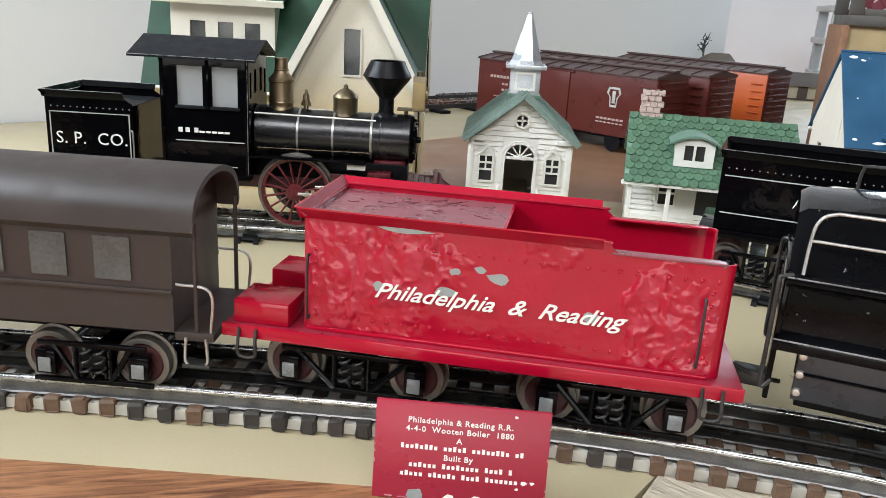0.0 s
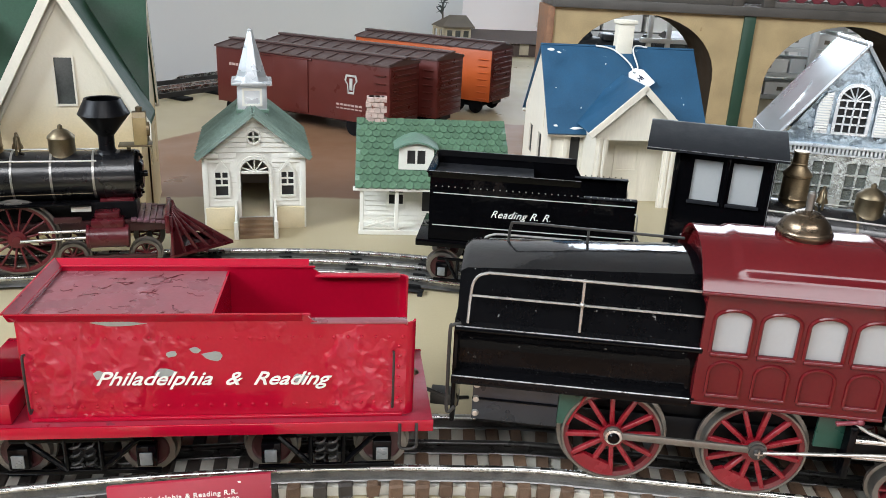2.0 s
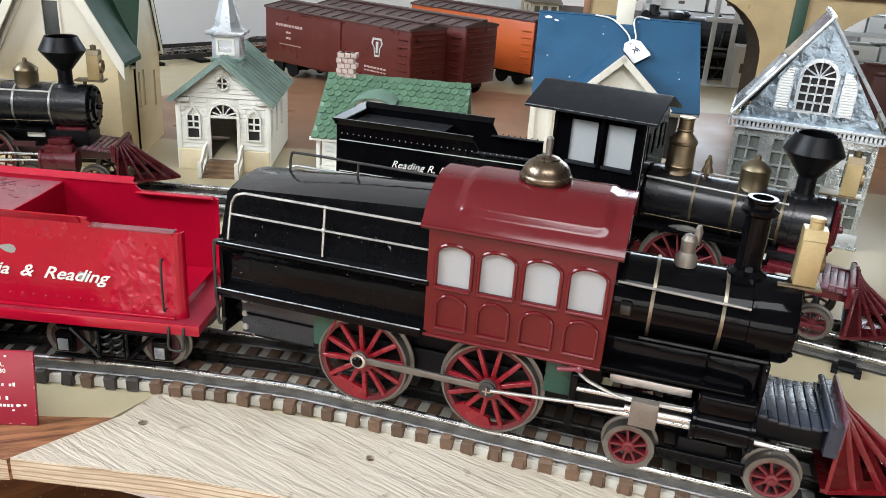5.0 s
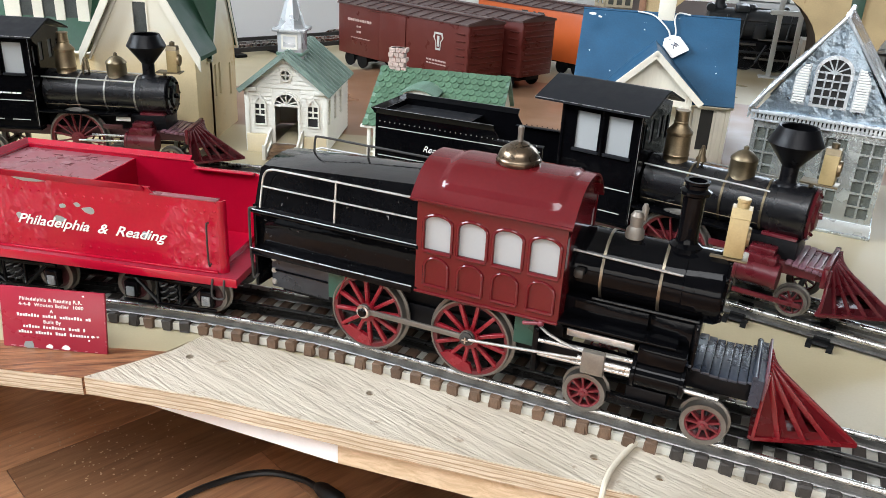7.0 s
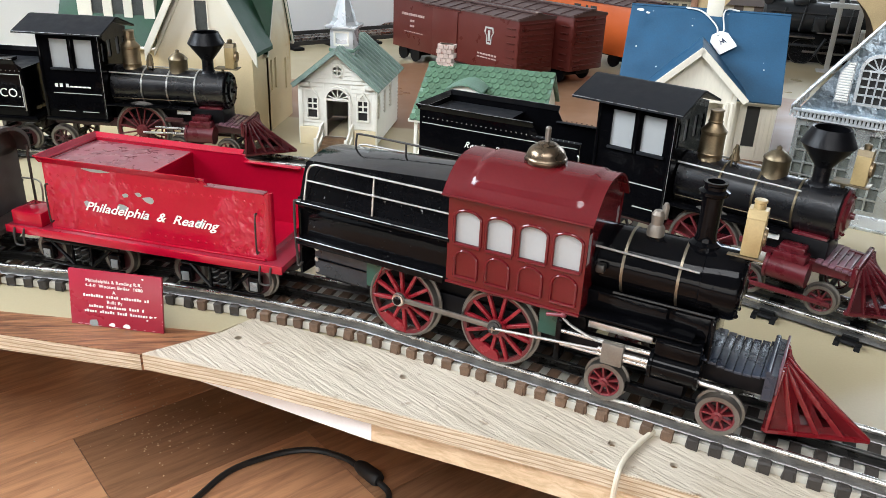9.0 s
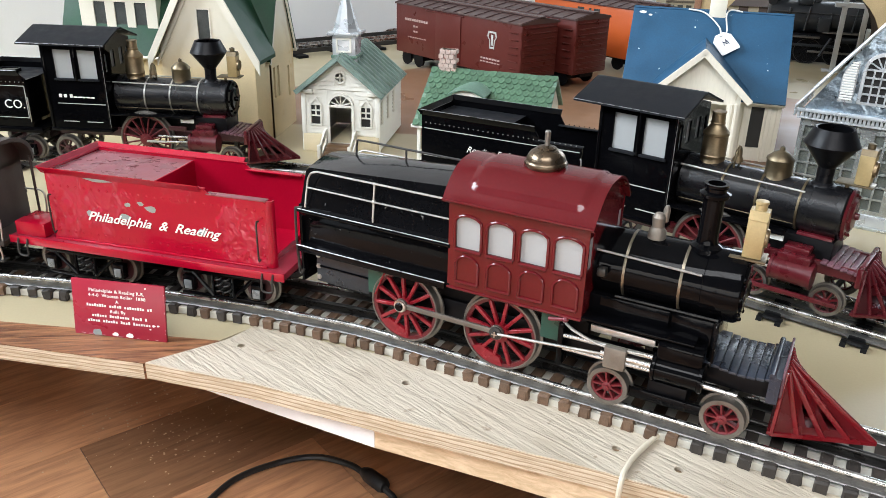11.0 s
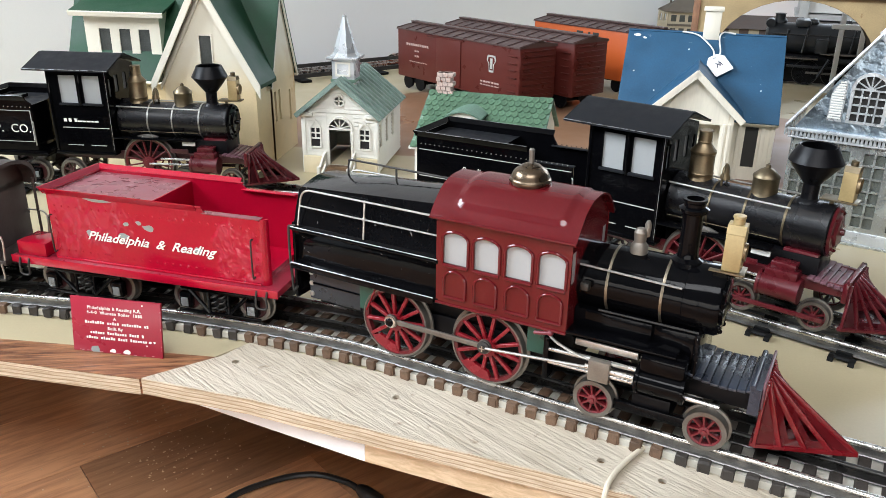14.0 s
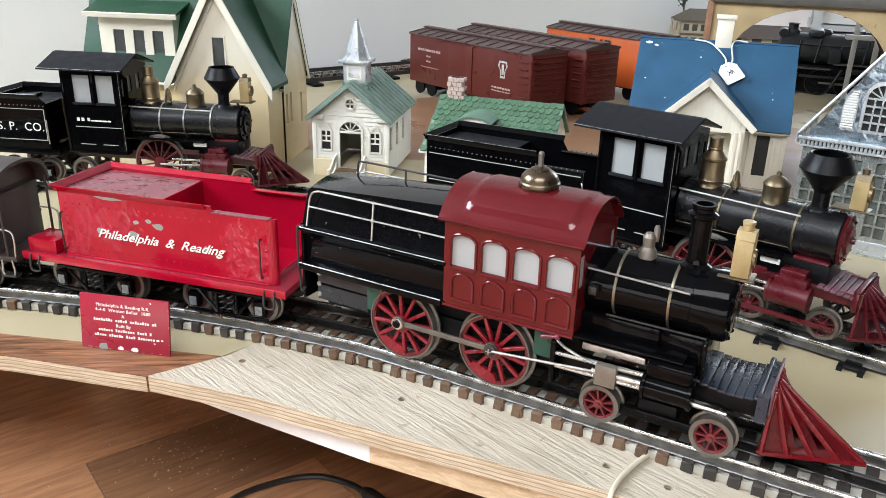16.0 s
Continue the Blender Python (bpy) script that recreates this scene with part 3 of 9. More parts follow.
def tube(bm, pts, r, per=6, seg=8):
    pts = spline(pts, per) if per > 1 else [Vector(p) for p in pts]
    # a changing frame that does not depend on the world's up
    rings, side = [], None
    for i, p in enumerate(pts):
        d = (pts[min(i + 1, len(pts) - 1)] - pts[max(i - 1, 0)]).normalized()
        if side is None:
            side = d.orthogonal().normalized()
        side = (side - d * side.dot(d)).normalized()
        u = d.cross(side)
        rings.append([bm.verts.new(p + side * (r * math.cos(a)) + u * (r * math.sin(a))) for a in [2 * math.pi * k / seg for k in range(seg)]])
    for a, b in zip(rings, rings[1:]):
        for i in range(seg):
            bm.faces.new((a[i], a[(i + 1) % seg], b[(i + 1) % seg], b[i]))
    bm.faces.new(rings[0])
    bm.faces.new(rings[-1])
    return bm


def B():
    return bmesh.new()


def text(name, words, size, m, material, parent, label="", shear=0.0, spacing=1.0, depth=0.00025, align="LEFT", bold=0.0):
    c = bpy.data.curves.new(name, "FONT")
    c.body, c.size, c.shear, c.space_character, c.extrude, c.align_x, c.offset, c.resolution_u = words, size, shear, spacing, depth, align, bold, 3
    tmp = bpy.data.objects.new(name, c)
    scene.collection.objects.link(tmp)
    bpy.context.view_layer.update()
    me = bpy.data.meshes.new_from_object(tmp)
    bpy.data.objects.remove(tmp)
    me.materials.clear()
    me.materials.append(M[material])
    ob = new(name, me)
    ob.parent, ob.matrix_basis = parent, m
    if label:
        tagged(ob, label)
    return ob


FACE = Matrix.Rotation(radians(90), 4, "X")          # text upright, read from -y


SPOKES = {}


def spoked_wheel(parent, s, y, z, r, spokes, outward, name="wheel", tyre="tyre", colour="wheel_red", counter=0.0, width=0.007, turn=0.0):
    """A spoked wheel on its axle line; outward is -1 or 1, the side that its face shows to."""
    e = new(name)
    e.parent = parent
    e.matrix_basis = Matrix.Translation((s, y, z)) @ Matrix.Rotation(radians(-90 if outward < 0 else 90), 4, "X") @ Matrix.Rotation(radians(turn), 4, "Z")
    fl = 0.0022 if r > 0.02 else 0.0016
    rim = r * (0.945 if r > 0.02 else 0.78)
    bm = lathe(B(), [(rim, 0.0), (r * 0.985, 0.0), (r, 0.0008), (r, width * 0.75), (r + fl, width * 0.8), (r + fl, width), (rim, width), (rim, 0.0)], 40 if r > 0.02 else 26)
    part("tyre", bm, tyre, e, "worn grey iron tyre with flange")
    bm = lathe(B(), [(rim - r * 0.09, 0.0012), (rim, 0.0006), (rim, width * 0.8), (rim - r * 0.09, width * 0.75), (rim - r * 0.09, 0.0012)], 36 if r > 0.02 else 24)
    part("rim", bm, "wheel_maroon" if colour == "wheel_red" else colour, e)
    hub = r * 0.24
    bm = lathe(B(), [(0, -0.0018), (hub * 0.45, -0.0018), (hub * 0.5, -0.0008), (hub, -0.0004), (hub, width * 0.7), (0, width * 0.7)], 20)
    part("hub", bm, colour, e)
    if spokes and (r, spokes, colour, width) not in SPOKES:
        bm = box(B(), hub * 0.8, rim - r * 0.04, -r * (0.047 if spokes < 14 else 0.026), r * (0.047 if spokes < 14 else 0.026), 0.0006, width * 0.55, 0.0005 if r > 0.02 else 0.0)
        bmesh.ops.recalc_face_normals(bm, faces=bm.faces)
        me = bpy.data.meshes.new("spoke")
        bm.to_mesh(me)
        bm.free()
        me.materials.append(M[colour])
        for p in me.polygons:
            p.use_smooth = True
        me.set_sharp_from_angle(angle=radians(50))
        SPOKES[(r, spokes, colour, width)] = me
    for k in range(spokes):
        ob = new("spoke", SPOKES[(r, spokes, colour, width)])
        ob.parent = e
        ob.matrix_basis = Matrix.Rotation(2 * math.pi * (k + 0.5) / spokes, 4, "Z")
    if counter:
        bm = B()
        a0 = radians(counter)
        pts = [(rim * 0.97 * math.cos(a), rim * 0.97 * math.sin(a)) for a in [a0 + radians(-30 + 60 * i / 10) for i in range(11)]]
        c, sn = math.cos(a0), math.sin(a0)
        slab(bm, pts + [(0.66 * rim * c + 0.3 * rim * -sn * k, 0.66 * rim * sn + 0.3 * rim * c * k) for k in (1, -1)], 0.0004, width * 0.5)
        part("counterweight", bm, colour, e)
    return e


def plain_truck(parent, s0, s1, z, r, name="truck"):
    """A four-wheel tender truck with side frames, journal boxes, springs and truss bars."""
    e = new(name)
    e.parent = parent
    for s in (s0, s1):
        for y, o in ((-0.0305, -1), (0.0305, 1)):
            spoked_wheel(e, s, y, z, r, 0, o, "wheel", colour="wheel_dark")
            bm = lathe(B(), [(0, 0.001), (r * 0.8, 0.0012), (r * 0.8, 0.004), (0, 0.004)], 20, Matrix.Translation((s, y, z)) @ Matrix.Rotation(radians(-90 if o < 0 else 90), 4, "X"))
            part("wheel_disc", bm, "wheel_dark", e)
        part("axle", rod(B(), (s, -0.028, z), (s, 0.028, z), 0.0022), "iron", e)
    mid = (s0 + s1) / 2
    for o in (-1, 1):
        y = o * 0.0345
        bm = B()
        box(bm, s0 - 0.007, s1 + 0.007, y - 0.001, y + 0.001, z - 0.0118, z - 0.0092, 0.0003)
        box(bm, s0 - 0.004, s1 + 0.004, y - 0.001, y + 0.001, z + 0.0082, z + 0.0108, 0.0003)
        for a, b in (((s0 + 0.004, z + 0.009), (mid - 0.009, z - 0.0095)), ((s1 - 0.004, z + 0.009), (mid + 0.009, z - 0.0095))):
            rod(bm, (a[0], y, a[1]), (b[0], y, b[1]), 0.0016, seg=8)
        for sx in (mid - 0.009, mid + 0.009):
            rod(bm, (sx, y, z - 0.0095), (sx, y, z + 0.009), 0.0013, seg=8)
        part("side_frame", bm, "black", e)
        for s in (s0, s1):
            bm = box(B(), s - 0.0052, s + 0.0052, y - o * 0.001 - 0.003, y - o * 0.001 + 0.003, z - 0.0072, z + 0.0055, 0.0007)
            jb = part("journal_box", bm, "black", e, "glossy black journal box")
            bm = box(B(), s - 0.0033, s + 0.0033, y + o * 0.002, y + o * 0.0032, z - 0.0058, z + 0.002, 0.0005)
            part("journal_lid", bm, "lid", jb, "bare metal lid")
        for k in (-1, 1):
            bm = B()
            pts = [(mid + k * 0.0035 + 0.0026 * math.cos(t * 0.9), y + 0.0026 * math.sin(t * 0.9), z - 0.008 + 0.00072 * t) for t in range(22)]
            tube(bm, pts, 0.0007, 1, 6)
            part("spring", bm, "iron", e)
    bm = box(B(), mid - 0.006, mid + 0.006, -0.034, 0.034, z - 0.004, z + 0.004, 0.0008)
    part("bolster", bm, "black_matt", e)
    return e


# ---------------------------------------------------------------- the table, floor and room
ROOM = (-2.2, 3.6, -1.5, 3.2, -0.21, 2.2)


def room():
    x0, x1, y0, y1, z0, z1 = ROOM
    bm = box(B(), x0, x1, y0, y1, z0 - 0.05, z0 - 0.004)
    fl = part("floor", bm, "plank", None, "red-brown wood laminate floor with scattered specks", smooth=False)
    tagged(fl, category="floor", kind="structure")
    # boards of the floor in the stretch that is seen
    th = radians(46.4)
    for i in range(-9, 8):
        off = [0.31, 0.5, 0.62, 0.2, 0.0][i % 5]
        for j in range(-3, 3):
            a, b = j * 0.6192 + off, j * 0.6192 + off + 0.6187
            c = (i + 0.5) * 0.13
            # boards stop at the south wall
            if 0.112 + math.sin(th) * a + math.cos(th) * c < y0 + 0.06:
                continue
            bm = box(B(), -0.30935, 0.30935, -0.0648, 0.0648, -0.004, 0.0, 0.0004)
            ob = part("floor_board", bm, "plank", fl, smooth=False)
            ob.matrix_basis = Matrix.Translation((-0.233, 0.112, z0)) @ Matrix.Rotation(th, 4, "Z") @ Matrix.Translation(((a + b) / 2, c, 0))
    # unseen ceiling and west, south and east walls darkened to dim reflections in black enamel
    ce = part("ceiling", box(B(), x0, x1, y0, y1, z1, z1 + 0.05), "ceiling", None, "plain grey unseen ceiling", smooth=False)
    tagged(ce, category="ceiling", kind="structure")

    def wallobj(name, bm, material, label):
        ob = part(name, bm, material, None, label, smooth=False)
        tagged(ob, category="wall", kind="structure")
        return ob

    wl = pierced(B(), rect(y0, y1, z0, z1), [rect(-1.1, 0.7, 1.1, 2.1)], 0.08)
    bmesh.ops.transform(wl, matrix=Matrix.Translation((x0, 0, 0)) @ Matrix.Rotation(radians(90), 4, "Z"), verts=wl.verts)
    wallobj("wall_west", wl, "wall_grey", "unseen mid grey wall with a window")
    wb = pierced(B(), rect(x0, x1, z0, z1), [rect(1.3, 3.1, 0.5, 1.8)], 0.08)
    bmesh.ops.transform(wb, matrix=Matrix.Translation((0, y1, 0)), verts=wb.verts)
    wallobj("wall_north", wb, "wall_bright", "white plaster wall with a bright window")
    # both south openings are made up to hold the added fill lamps
    ws = pierced(B(), rect(x0, x1, z0, z1), [rect(-0.8, 1.0, 1.32, 2.17), rect(-1.1, 0.9, -0.17, 0.27)], 0.08)
    bmesh.ops.transform(ws, matrix=Matrix.Translation((0, y0 - 0.08, 0)), verts=ws.verts)
    wallobj("wall_south", ws, "panel", "unseen dark grey wall with two added windows")
    wallobj("wall_east", box(B(), x1, x1 + 0.08, y0, y1, z0, z1), "panel", "unseen dark grey wall")
    # slanting partition behind the layout
    q = [(-1.0, 0.674), (0.725, 2.455), (0.682, 2.497), (-1.043, 0.716)]
    wallobj("wall_partition", slab(B(), q, z0, z1), "wall", "pale grey wall behind the train layout")
    for nm, m, w, h in (("window_1", Matrix.Translation((x0 - 0.03, -0.2, 1.60)) @ Matrix.Rotation(radians(90), 4, "Z"), 1.8, 1.0), ("window_2", Matrix.Translation((2.2, y1 + 0.05, 1.15)), 1.8, 1.3), ("added_window_3", Matrix.Translation((0.1, y0 - 0.06, 1.745)), 1.8, 0.85), ("added_window_4", Matrix.Translation((-0.1, y0 - 0.06, 0.05)), 2.0, 0.44)):
        e = tagged(new(nm), "unseen white framed window letting in daylight", "window", kind="structure")
        e.matrix_basis = m
        fr = pierced(B(), rect(-w / 2, w / 2, -h / 2, h / 2), [rect(-w / 2 + 0.05, -0.02, -h / 2 + 0.05, h / 2 - 0.05), rect(0.02, w / 2 - 0.05, -h / 2 + 0.05, h / 2 - 0.05)], 0.03)
        part("window_frame", fr, "white_paint", e, smooth=False)


def table():
    """The layout's top, its edge boards and the lumber below."""
    top = part("train_table", slab(B(), [(-1.3, 0.006), (-0.02, 0.006), (0.0, 0.034), (0.33, -0.052), (1.4, -0.45), (1.9, -0.45), (1.9, 2.12), (1.04, 2.38), (0.74, 2.46), (-0.2, 1.49), (-1.0, 0.664), (-1.3, 0.55)], -0.016, 0.0), "table", None, "tan and brown painted train layout table top", smooth=False)
    tagged(top, category="table", kind="structure")
    # varnished board in front
    b1 = part("edge_board", slab(B(), [(-1.3, -0.02), (-0.18, -0.0265), (-0.0625, -0.0345), (-0.017, 0.0055), (-1.3, 0.0055)], -0.0135, 0.0005), "varnish", None, "red-brown varnished plywood edge strip of the table", smooth=False)
    tagged(b1, category="board")
    part("plywood_edge", slab(B(), [(-1.3, -0.0205), (-0.18, -0.027), (-0.0625, -0.035), (-0.0628, -0.0342), (-0.18, -0.0262), (-1.3, -0.0197)], -0.0133, -0.0004), "ply_edge", b1, "raw layered plywood edge", smooth=False)
    # whitewashed board with screw holes
    bm = B()
    outer = [(-0.0605, -0.0345), (0.029, -0.0485), (0.136, -0.0745), (0.271, -0.106), (0.45, -0.16), (0.62, -0.222), (0.62, -0.165), (0.332, -0.0535), (0.0005, 0.0325), (-0.015, 0.0065)]
    holes = [[(hx + 0.0029 * math.cos(a), hy + 0.0029 * math.sin(a)) for a in [2 * math.pi * i / 14 for i in range(14)]] for hx, hy in ((0, 0), (0.134, -0.03), (0.279, -0.082), (0.316, -0.097))]
    pierced(bm, outer, holes, 0.014, Matrix.Translation((0, 0, 0.0012)) @ Matrix.Rotation(radians(-90), 4, "X"))
    b2 = part("edge_board", bm, "ply", None, "whitewashed rough plywood board with screw holes", smooth=False)
    tagged(b2, category="board")
    bm = B()
    fr = [(-0.0605, -0.0345), (0.029, -0.0485), (0.136, -0.0745), (0.271, -0.106), (0.45, -0.16), (0.62, -0.222)]
    slab(bm, [(x, y - 0.0008) for x, y in fr] + [(x, y + 0.0004) for x, y in reversed(fr)], -0.0122, 0.0006)
    part("plywood_edge", bm, "ply_edge", b2, "raw layered plywood edge", smooth=False)
    for hx, hy in ((0, 0), (0.134, -0.03), (0.279, -0.082), (0.316, -0.097)):
        part("screw_hole", lathe(B(), [(0, -0.0030), (0.0028, -0.0016), (0.0029, -0.0020), (0, -0.0034)], 14, Matrix.Translation((hx, hy, 0.0001))), "step_brown", b2, "dark sunken screw hole")
    # lumber under the board
    bm = slab(B(), [(-0.12, 0.0189), (0.117, -0.0613), (0.117, -0.035), (-0.12, 0.045)], -0.034, -0.0165)
    tagged(part("lumber_strip", bm, "lumber_white", None, "white painted lumber strip below the table edge", smooth=False), category="board")
    bm = slab(B(), [(0.1172, -0.0614), (0.193, -0.081), (0.271, -0.1035), (0.62, -0.219), (0.62, -0.19), (0.271, -0.078), (0.1172, -0.035)], -0.034, -0.0138)
    tagged(part("lumber_strip", bm, "pine", None, "raw knotty pine lumber strip below the table edge", smooth=False), category="board")
    for x, y in ((-1.1, 0.3), (-0.4, 0.75), (0.5, 1.3), (1.5, 0.0), (1.6, 1.4), (0.7, 0.25), (-0.3, 0.3)):
        tagged(part("table_leg", box(B(), x - 0.03, x + 0.03, y - 0.03, y + 0.03, -0.21, -0.016, 0.002), "pine", top), "")


room()
table()


# ---------------------------------------------------------------- tracks
def along(pts, step, start=0.0):
    """Places and headings at even steps on a polyline."""
    out, left = [], start
    for a, b in zip(pts, pts[1:]):
        d = (b - a).length
        while left <= d:
            p = a + (b - a) * (left / d)
            out.append((p, math.atan2(b.y - a.y, b.x - a.x)))
            left += step
        left -= d
    return out


TRACK1 = [(-1.0, 0.045, 0), (-0.75, 0.064, 0), (-0.55, 0.076, 0), (-0.38, 0.082, 0), (-0.28, 0.083, 0), (-0.2, 0.082, 0), (-0.13, 0.080, 0), (-0.06, 0.074, 0), (0.0, 0.066, 0), (0.05, 0.056, 0), (0.095, 0.046, 0), (0.138, 0.031, 0), (0.21, 0.0035, 0), (0.28, -0.0235, 0), (0.35, -0.0505, 0), (0.45, -0.089, 0), (0.62, -0.155, 0), (0.9, -0.262, 0)]
TRACK2 = [(-1.1, 0.338, 0), (-0.8, 0.378, 0), (-0.55, 0.394, 0), (-0.38, 0.397, 0), (-0.2, 0.398, 0), (-0.1, 0.392, 0), (-0.02, 0.383, 0), (0.05, 0.366, 0), (0.12, 0.338, 0), (0.2, 0.293, 0), (0.4255, 0.156, 0), (0.6, 0.053, 0), (0.9, -0.12, 0), (1.2, -0.29, 0)]


def track_near():
    pts = spline(TRACK1, 10)
    e = thing("railway_track", Matrix.Identity(4), "three-rail toy train track on brown wooden ties", "railway track")
    foot = [(-0.0036, 0), (-0.0030, 0.0008), (-0.0007, 0.0010), (-0.0007, 0.0050), (0.0007, 0.0050), (0.0007, 0.0010), (0.0030, 0.0008), (0.0036, 0)]
    head = [(0.0020 * math.cos(a), 0.0066 + 0.0020 * math.sin(a)) for a in [radians(248 - 316 * i / 12) for i in range(13)]]
    for off, mt, lab in ((-0.027, "rail", "shiny tin running rail"), (0.027, "rail", "shiny tin running rail"), (0.0, "rail_black", "blackened middle rail")):
        line = []
        for i, p in enumerate(pts):
            d = (pts[min(i + 1, len(pts) - 1)] - pts[max(i - 1, 0)]).normalized()
            line.append(p + Vector((-d.y, d.x, 0)) * off + Vector((0, 0, 0.0087)))
        rl = part("rail", sweep(B(), line, head if off else [(a, b * 0.86) for a, b in head]), mt, e, lab)
        # shade under the rail head is put into the foot's darker colour
        part("rail_foot", sweep(B(), line, foot if off else [(a, b * 0.86) for a, b in foot]), "rail_foot_shade" if off else "rail_black", rl, "pressed foot of the rail with shade in its colour")
    line = [p + Vector((0, 0, 0.0006)) for p in pts]
    part("roadbed_strip", sweep(B(), line, [(-0.0322, 0), (0.0322, 0), (0.0318, 0.0056), (-0.0318, 0.0056)]), "roadbed", e, "pale strip of roadbed between the ties", smooth=False)
    rng = random.Random(5)
    shapes = []
    for k in range(4):
        bm = box(B(), -0.0038, 0.0038, -0.0352, 0.0352, 0.0, 0.0088, 0.0011)
        for v in bm.verts:
            v.co += Vector((rng.uniform(-1, 1), rng.uniform(-1, 1), rng.uniform(-0.5, 0.5))) * 0.0006
        me = bpy.data.meshes.new("tie")
        bmesh.ops.recalc_face_normals(bm, faces=bm.faces)
        bm.to_mesh(me)
        bm.free()
        shapes.append(me)
    black = [s.copy() for s in shapes]
    for s in shapes:
        s.materials.append(M["tie"])
    for s in black:
        s.materials.append(M["tie_black"])
    for p, a in along(pts, 0.0148):
        late = p.x > 0.335 or (p.x < -0.01 and rng.random() < 0.65)
        ob = new("tie", (black if late else shapes)[rng.randrange(4)])
        ob.parent = e
        ob.matrix_basis = Matrix.Translation(p + Vector((0, rng.uniform(-0.001, 0.001), 0.0003))) @ Matrix.Rotation(a + rng.uniform(-0.035, 0.035), 4, "Z")


def track_far():
    pts = spline(TRACK2, 10)
    e = thing("railway_track", Matrix.Identity(4), "tubular tin three-rail track on black pressed ties", "railway track")
    foot = [(-0.0045, 0), (-0.0035, 0.0008), (-0.0008, 0.0010), (-0.0008, 0.0044), (0.0008, 0.0044), (0.0008, 0.0010), (0.0035, 0.0008), (0.0045, 0)]
    head = [(0.0026 * math.cos(a), 0.0064 + 0.0026 * math.sin(a)) for a in [radians(250 - 320 * i / 12) for i in range(13)]]
    for off in (-0.027, 0.0, 0.027):
        line = []
        for i, p in enumerate(pts):
            d = (pts[min(i + 1, len(pts) - 1)] - pts[max(i - 1, 0)]).normalized()
            line.append(p + Vector((-d.y, d.x, 0)) * off + Vector((0, 0, 0.0035)))
        rl = part("rail", sweep(B(), line, head), "rail", e, "round-headed tin rail")
        part("rail_foot", sweep(B(), line, foot), "rail_foot_shade", rl)
    bm = B()
    prism(bm, [(-0.0400, 0.0016), (-0.0385, 0.0042), (0.0385, 0.0042), (0.0400, 0.0016), (0.0385, 0.0010), (-0.0385, 0.0010)], -0.0062, 0.0062)
    # pressed ears that turn down at both ends, a notch between them
    for o in (-1, 1):
        for k in (-1, 1):
            prism(bm, [(o * 0.0360, 0.0040), (o * 0.0400, 0.0046), (o * 0.0438, 0.0034), (o * 0.0452, 0.0), (o * 0.0432, 0.0), (o * 0.0418, 0.0024), (o * 0.0360, 0.0022)], k * 0.0078 - 0.0022, k * 0.0078 + 0.0022)
        prism(bm, [(o * 0.0350, 0.0038), (o * 0.0405, 0.0044), (o * 0.0418, 0.0026), (o * 0.0350, 0.0020)], -0.0062, 0.0062)
    for y in (-0.034, -0.020, 0.020, 0.034, -0.007, 0.007):
        box(bm, -0.006, 0.006, y - 0.0015, y + 0.0015, 0.003, 0.0065, 0.0004)
    me = bpy.data.meshes.new("tie")
    bmesh.ops.recalc_face_normals(bm, faces=bm.faces)
    bm.to_mesh(me)
    bm.free()
    me.materials.append(M["tin_tie"])
    for p, a in along(pts, 0.066, 0.02):
        ob = new("tie", me)
        ob.parent = e
        ob.matrix_basis = Matrix.Translation(p + Vector((0, 0, 0.0002))) @ Matrix.Rotation(a, 4, "Z")


track_near()
track_far()


